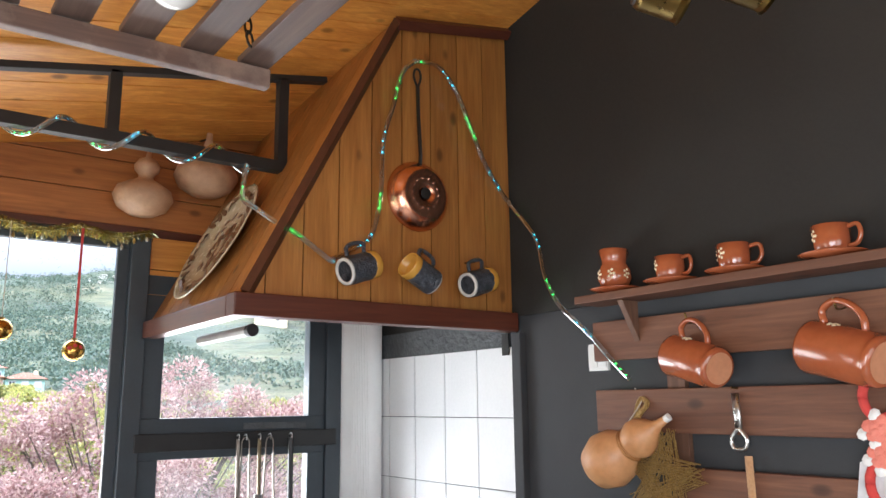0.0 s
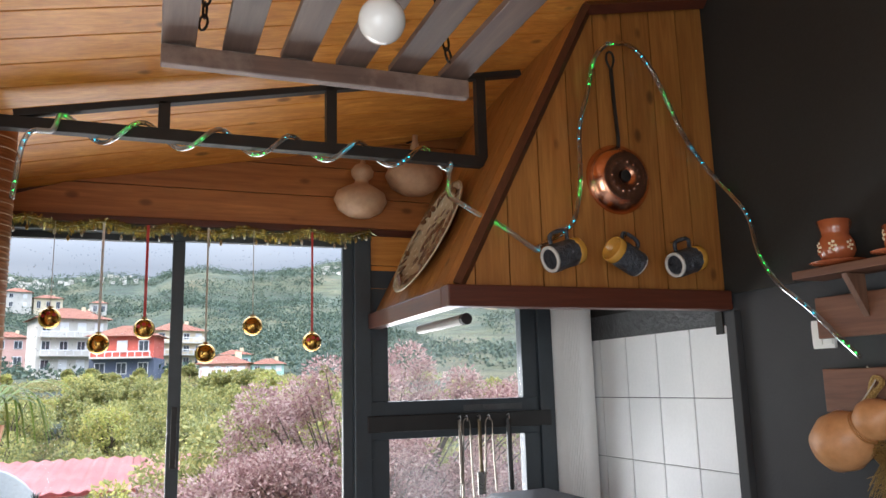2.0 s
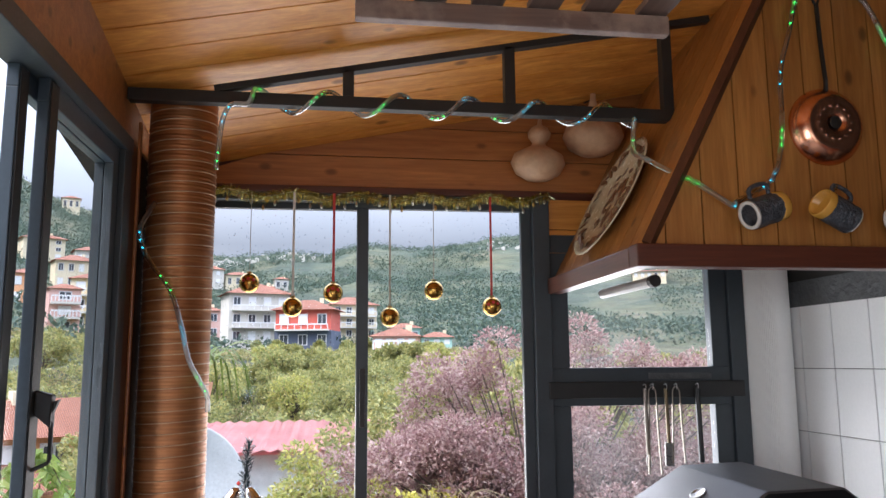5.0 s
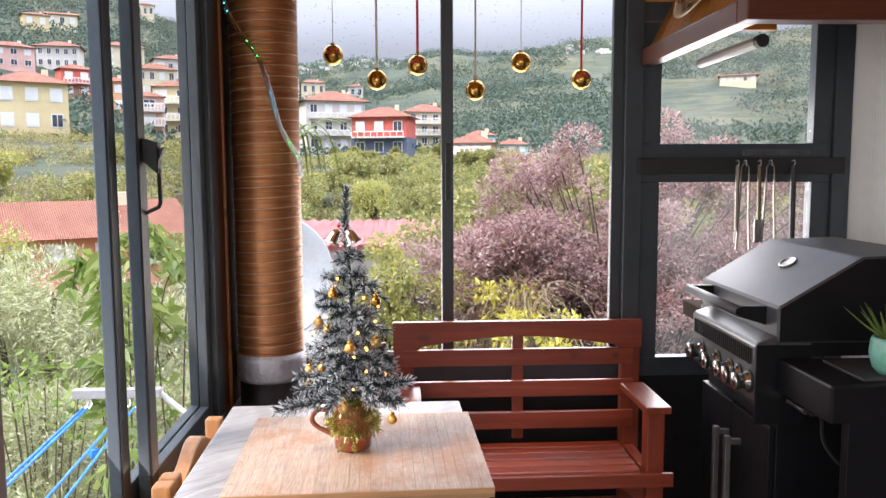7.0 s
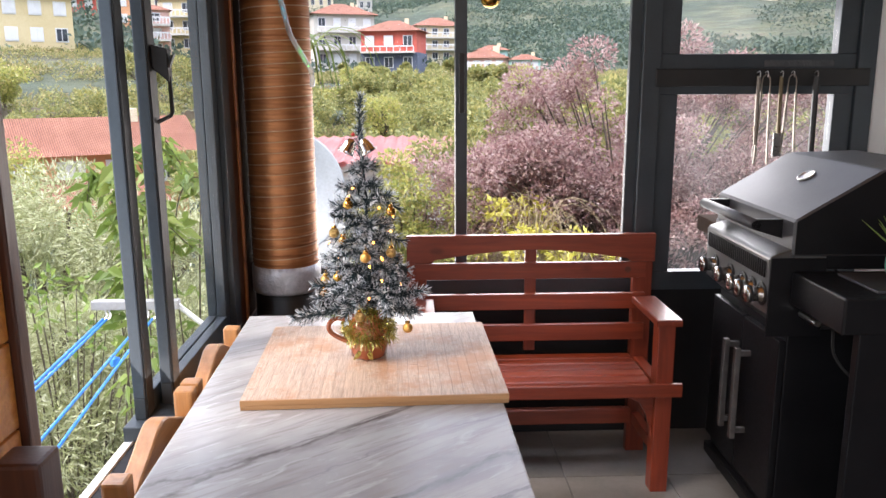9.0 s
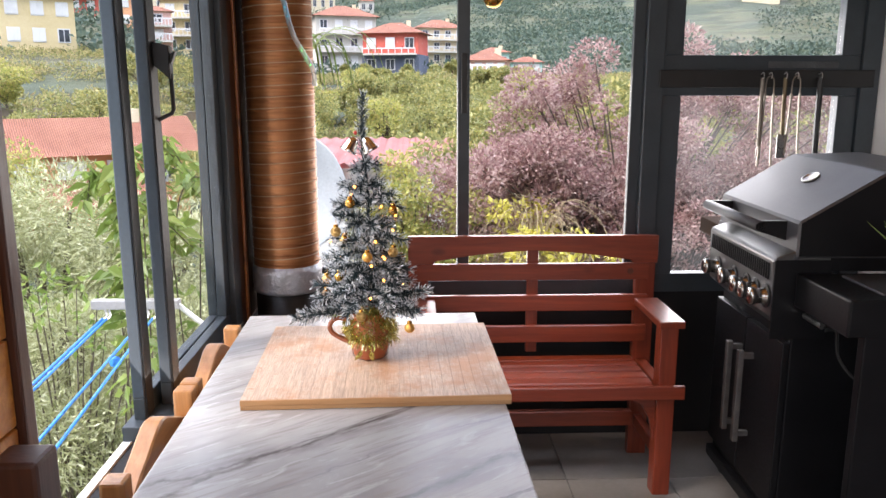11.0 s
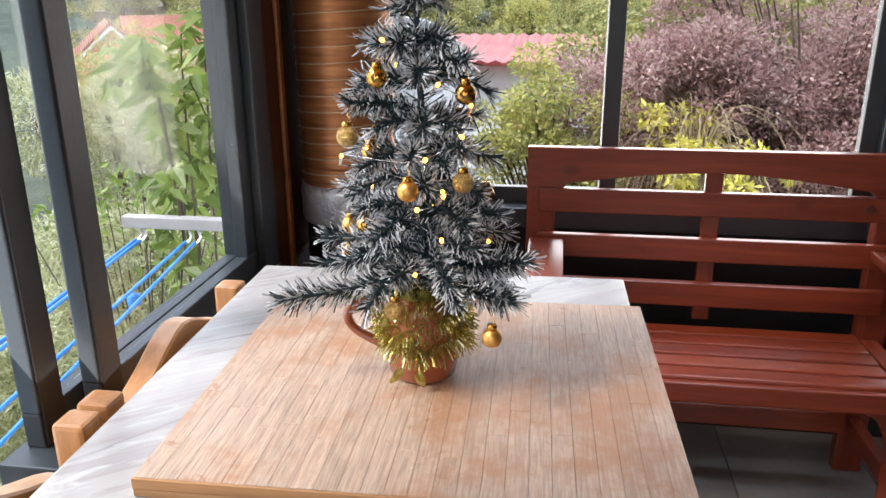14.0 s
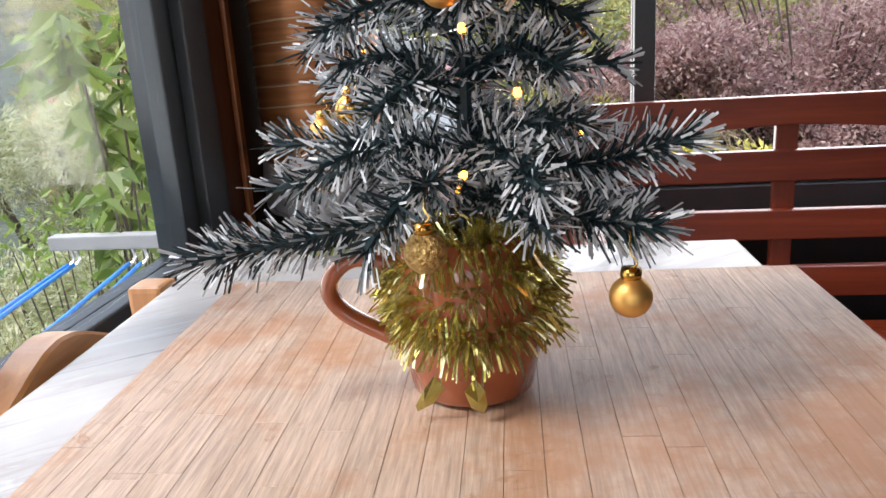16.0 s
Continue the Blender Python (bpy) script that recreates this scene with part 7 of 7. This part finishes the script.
calabash = base("gourd_bottle", "orange dried bottle gourd with a cord and white stopper", "gourd", (1.745, 1.585, 1.395))
cal = axes((0.05, -0.86, 0.5), (0, 0, 1))
part("body", lathe([(0.0, -0.082), (0.035, -0.077), (0.066, -0.052), (0.082, -0.005), (0.074, 0.04), (0.052, 0.070), (0.042, 0.082), (0.046, 0.095), (0.055, 0.115), (0.053, 0.140), (0.038, 0.165), (0.021, 0.182), (0.013, 0.20), (0.011, 0.225), (0, 0.226)], 36, cal), GOURD, calabash, smooth=True)
part("stopper", lathe([(0.010, 0.224), (0.011, 0.24), (0, 0.242)], 12, cal), PLASTICW, calabash, "white stopper")
for dz in (-0.004, 0.004):
    part("cord", sweep([tuple(cal @ Vector((0.046 * math.cos(a), 0.046 * math.sin(a), 0.084 + dz))) for a in [2 * math.pi * i / 24 for i in range(25)]], 0.0028, 5), CHAIR_Y, calabash, "twisted cord")
part("hanger", sweep(smooth_line([tuple(cal @ Vector((0.045, 0, 0.084))), (0.06, -0.08, 0.17), (0.064, -0.05, 0.20)], 5), 0.002, 4), STRING, calabash)

opener = base("bottle_opener", "chrome bottle opener hanging on the pallet board", "opener", (XR - 0.052, 1.195, 1.52))
part("shank", sweep([(0, 0.0, 0.055), (0, -0.002, 0.0), (0, -0.003, -0.035)], 0.011, 8, flat=0.5), STEEL, opener, smooth=True)
part("ring", sweep(smooth_line([(0, -0.003, -0.03), (0, 0.02, -0.06), (0, 0.012, -0.082), (0, -0.016, -0.082), (0, -0.025, -0.06), (0, -0.003, -0.03)], 5), 0.0055, 7), STEEL, opener, smooth=True)
part("nail", sweep([(0.03, 0, 0.066), (-0.012, 0, 0.07)], 0.003, 6), BRASS, opener)
spoon = base("wooden_spoon", "pale wooden spoon handle hanging on the shelf", "spoon", (XR - 0.055, 1.165, 1.27))
part("shaft", sweep([(0, 0, -0.15), (0, 0.004, 0.15)], 0.011, 8, flat=0.6), BAMBOO_X, spoon)
part("bowl", lathe([(0.0, -0.03), (0.022, -0.02), (0.03, 0.0), (0.022, 0.024), (0, 0.034)], 16, pose(0, 0, -0.17) @ Matrix.Diagonal((0.35, 1, 1, 1))), BAMBOO_X, spoon)

orn = base("felt_ornament", "red and white felt flower ornament hanging on the shelf", "ornament", (XR - 0.06, 0.835, 1.50))
FELTRED = surface("red_felt", (0.50, 0.04, 0.035), (0.62, 0.08, 0.06), 40, 200, 0.95)
CORAL = surface("coral_felt", (0.66, 0.17, 0.12), (0.76, 0.26, 0.19), 40, 200, 0.9)
for cz, r in ((0.06, 0.035), (-0.125, 0.04)):
    part("felt_ring", sweep([(0, r * math.cos(a), cz + r * 1.3 * math.sin(a)) for a in [2 * math.pi * i / 20 for i in range(21)]], 0.011, 8), FELTRED, orn, "red felt ring", True)
for fy, fz in ((0.0, -0.01), (-0.005, -0.065)):
    for k in range(14):
        a, r = k * 2.4, 0.006 + 0.0026 * k
        part("petal", lathe([(0.0, 0.006), (0.012, 0.002), (0.015, 0.0), (0.0, -0.003)], 8, pose(-0.016 + 0.0007 * k, fy + r * math.cos(a), fz + r * math.sin(a), 0, -75, 0)), CORAL if k < 10 else PLASTICW, orn)
part("board_tag", prism([(-0.10, -0.30), (0.10, -0.30), (0.06, -0.08), (-0.02, -0.05)], 0, 0.006, 0.014), surface("grey_spotted_card", (0.5, 0.5, 0.5), (0.7, 0.7, 0.7), 30, 90, 0.8), orn, "grey spotted card")

switch = base("wall_switch", "white double wall switch on the charcoal wall", "switch", (XR - 0.004, 1.695, 1.695))
part("plate", box((-0.008, -0.040, -0.042), (0.004, 0.040, 0.042), 0.003), PLASTICW, switch)
for s in (-0.019, 0.019):
    part("rocker", box((-0.013, s - 0.017, -0.032), (-0.0075, s + 0.017, 0.032), 0.002), PLASTICW, switch)

# ---- pieces of the setting ----
tile_me = {}


def tile_piece(parent, name, lo, hi, mat, bev):
    """A tile that shares its mesh with all tiles of the same size."""
    key = (name, tuple(round(hi[i] - lo[i], 3) for i in range(3)))
    if key not in tile_me:
        ob = part(name, box((0, 0, 0), tuple(hi[i] - lo[i] for i in range(3)), bev), mat, parent)
        tile_me[key] = ob.data
    else:
        ob = new(name, tile_me[key])
        ob.parent = parent
    ob.location = lo


ys = [YB + 0.03, 2.920, 2.722, 2.510, 2.304, 2.090]
zs = [0.253 + 0.2505 * k for k in range(7)]
for y1, y0 in zip(ys, ys[1:]):
    for z0, z1 in zip(zs, zs[1:]):
        tile_piece(wall_right, "tile", (XR - 0.014, y0 + 0.003, z0 + 0.0015), (XR - 0.006, y1 - 0.003, z1 - 0.0015), TILEWHITE, 0.0012)
for i in range(7):
    for j in range(13):
        x0, y0 = XL + i * 0.37, YB - (j + 1) * 0.385
        x1, y1 = min(x0 + 0.37, XR), y0 + 0.385
        if x1 - x0 > 0.05:
            tile_piece(floor, "tile", (x0 + 0.002, y0 + 0.002, -0.008), (x1 - 0.002, y1 - 0.002, 0.0), FLOORT, 0.0015)
zz = 2.228
while zz < 2.75:
    z1 = zz + 0.125
    def line(z):
        return max(XL, (z + 0.2 * YB - 3.02) / 0.2)
    a, b = line(zz), line(z1 - 0.003)
    if a < 1.2:
        part("plank", prism([(a, zz), (1.32, zz), (1.32, z1 - 0.003), (b, z1 - 0.003)], 1, YB - 0.004, YB + 0.0145, 0.0015), PINE_RED, wall_back)
    zz = z1
for k in range(3):
    part("plank", box((0.803, YB - 0.004, 1.822 + k * 0.125), (0.862 if k < 1 else 1.32, YB + 0.0145, 1.944 + k * 0.125), 0.0015), PINE_LIT, wall_back)

# rain drops on the far panes
DROP = clear_glass("rain_drop", 3.0, (0.72, 0.74, 0.76))
gd = np.random.default_rng(77)
vs, fs = [], []
for k in range(900):
    x, z = gd.uniform(-0.5, 0.72), 2.12 - 0.75 * gd.uniform() ** 1.3
    if 0.02 < x < 0.085:
        continue
    y = YB + (0.0615 if x < 0.05 else 0.0215)
    r = gd.uniform(0.0009, 0.0026)
    j = len(vs)
    vs += [(x + r * math.cos(a), y, z + r * 1.25 * math.sin(a)) for a in [i * math.pi / 3 for i in range(6)]] + [(x, y - r * 0.6, z - r * 0.2)]
    fs += [(j + i, j + (i + 1) % 6, j + 6) for i in range(6)]
drops = mesh_of("rain_drops", vs, fs, [DROP], window_1)
drops["kind"] = "stuff"
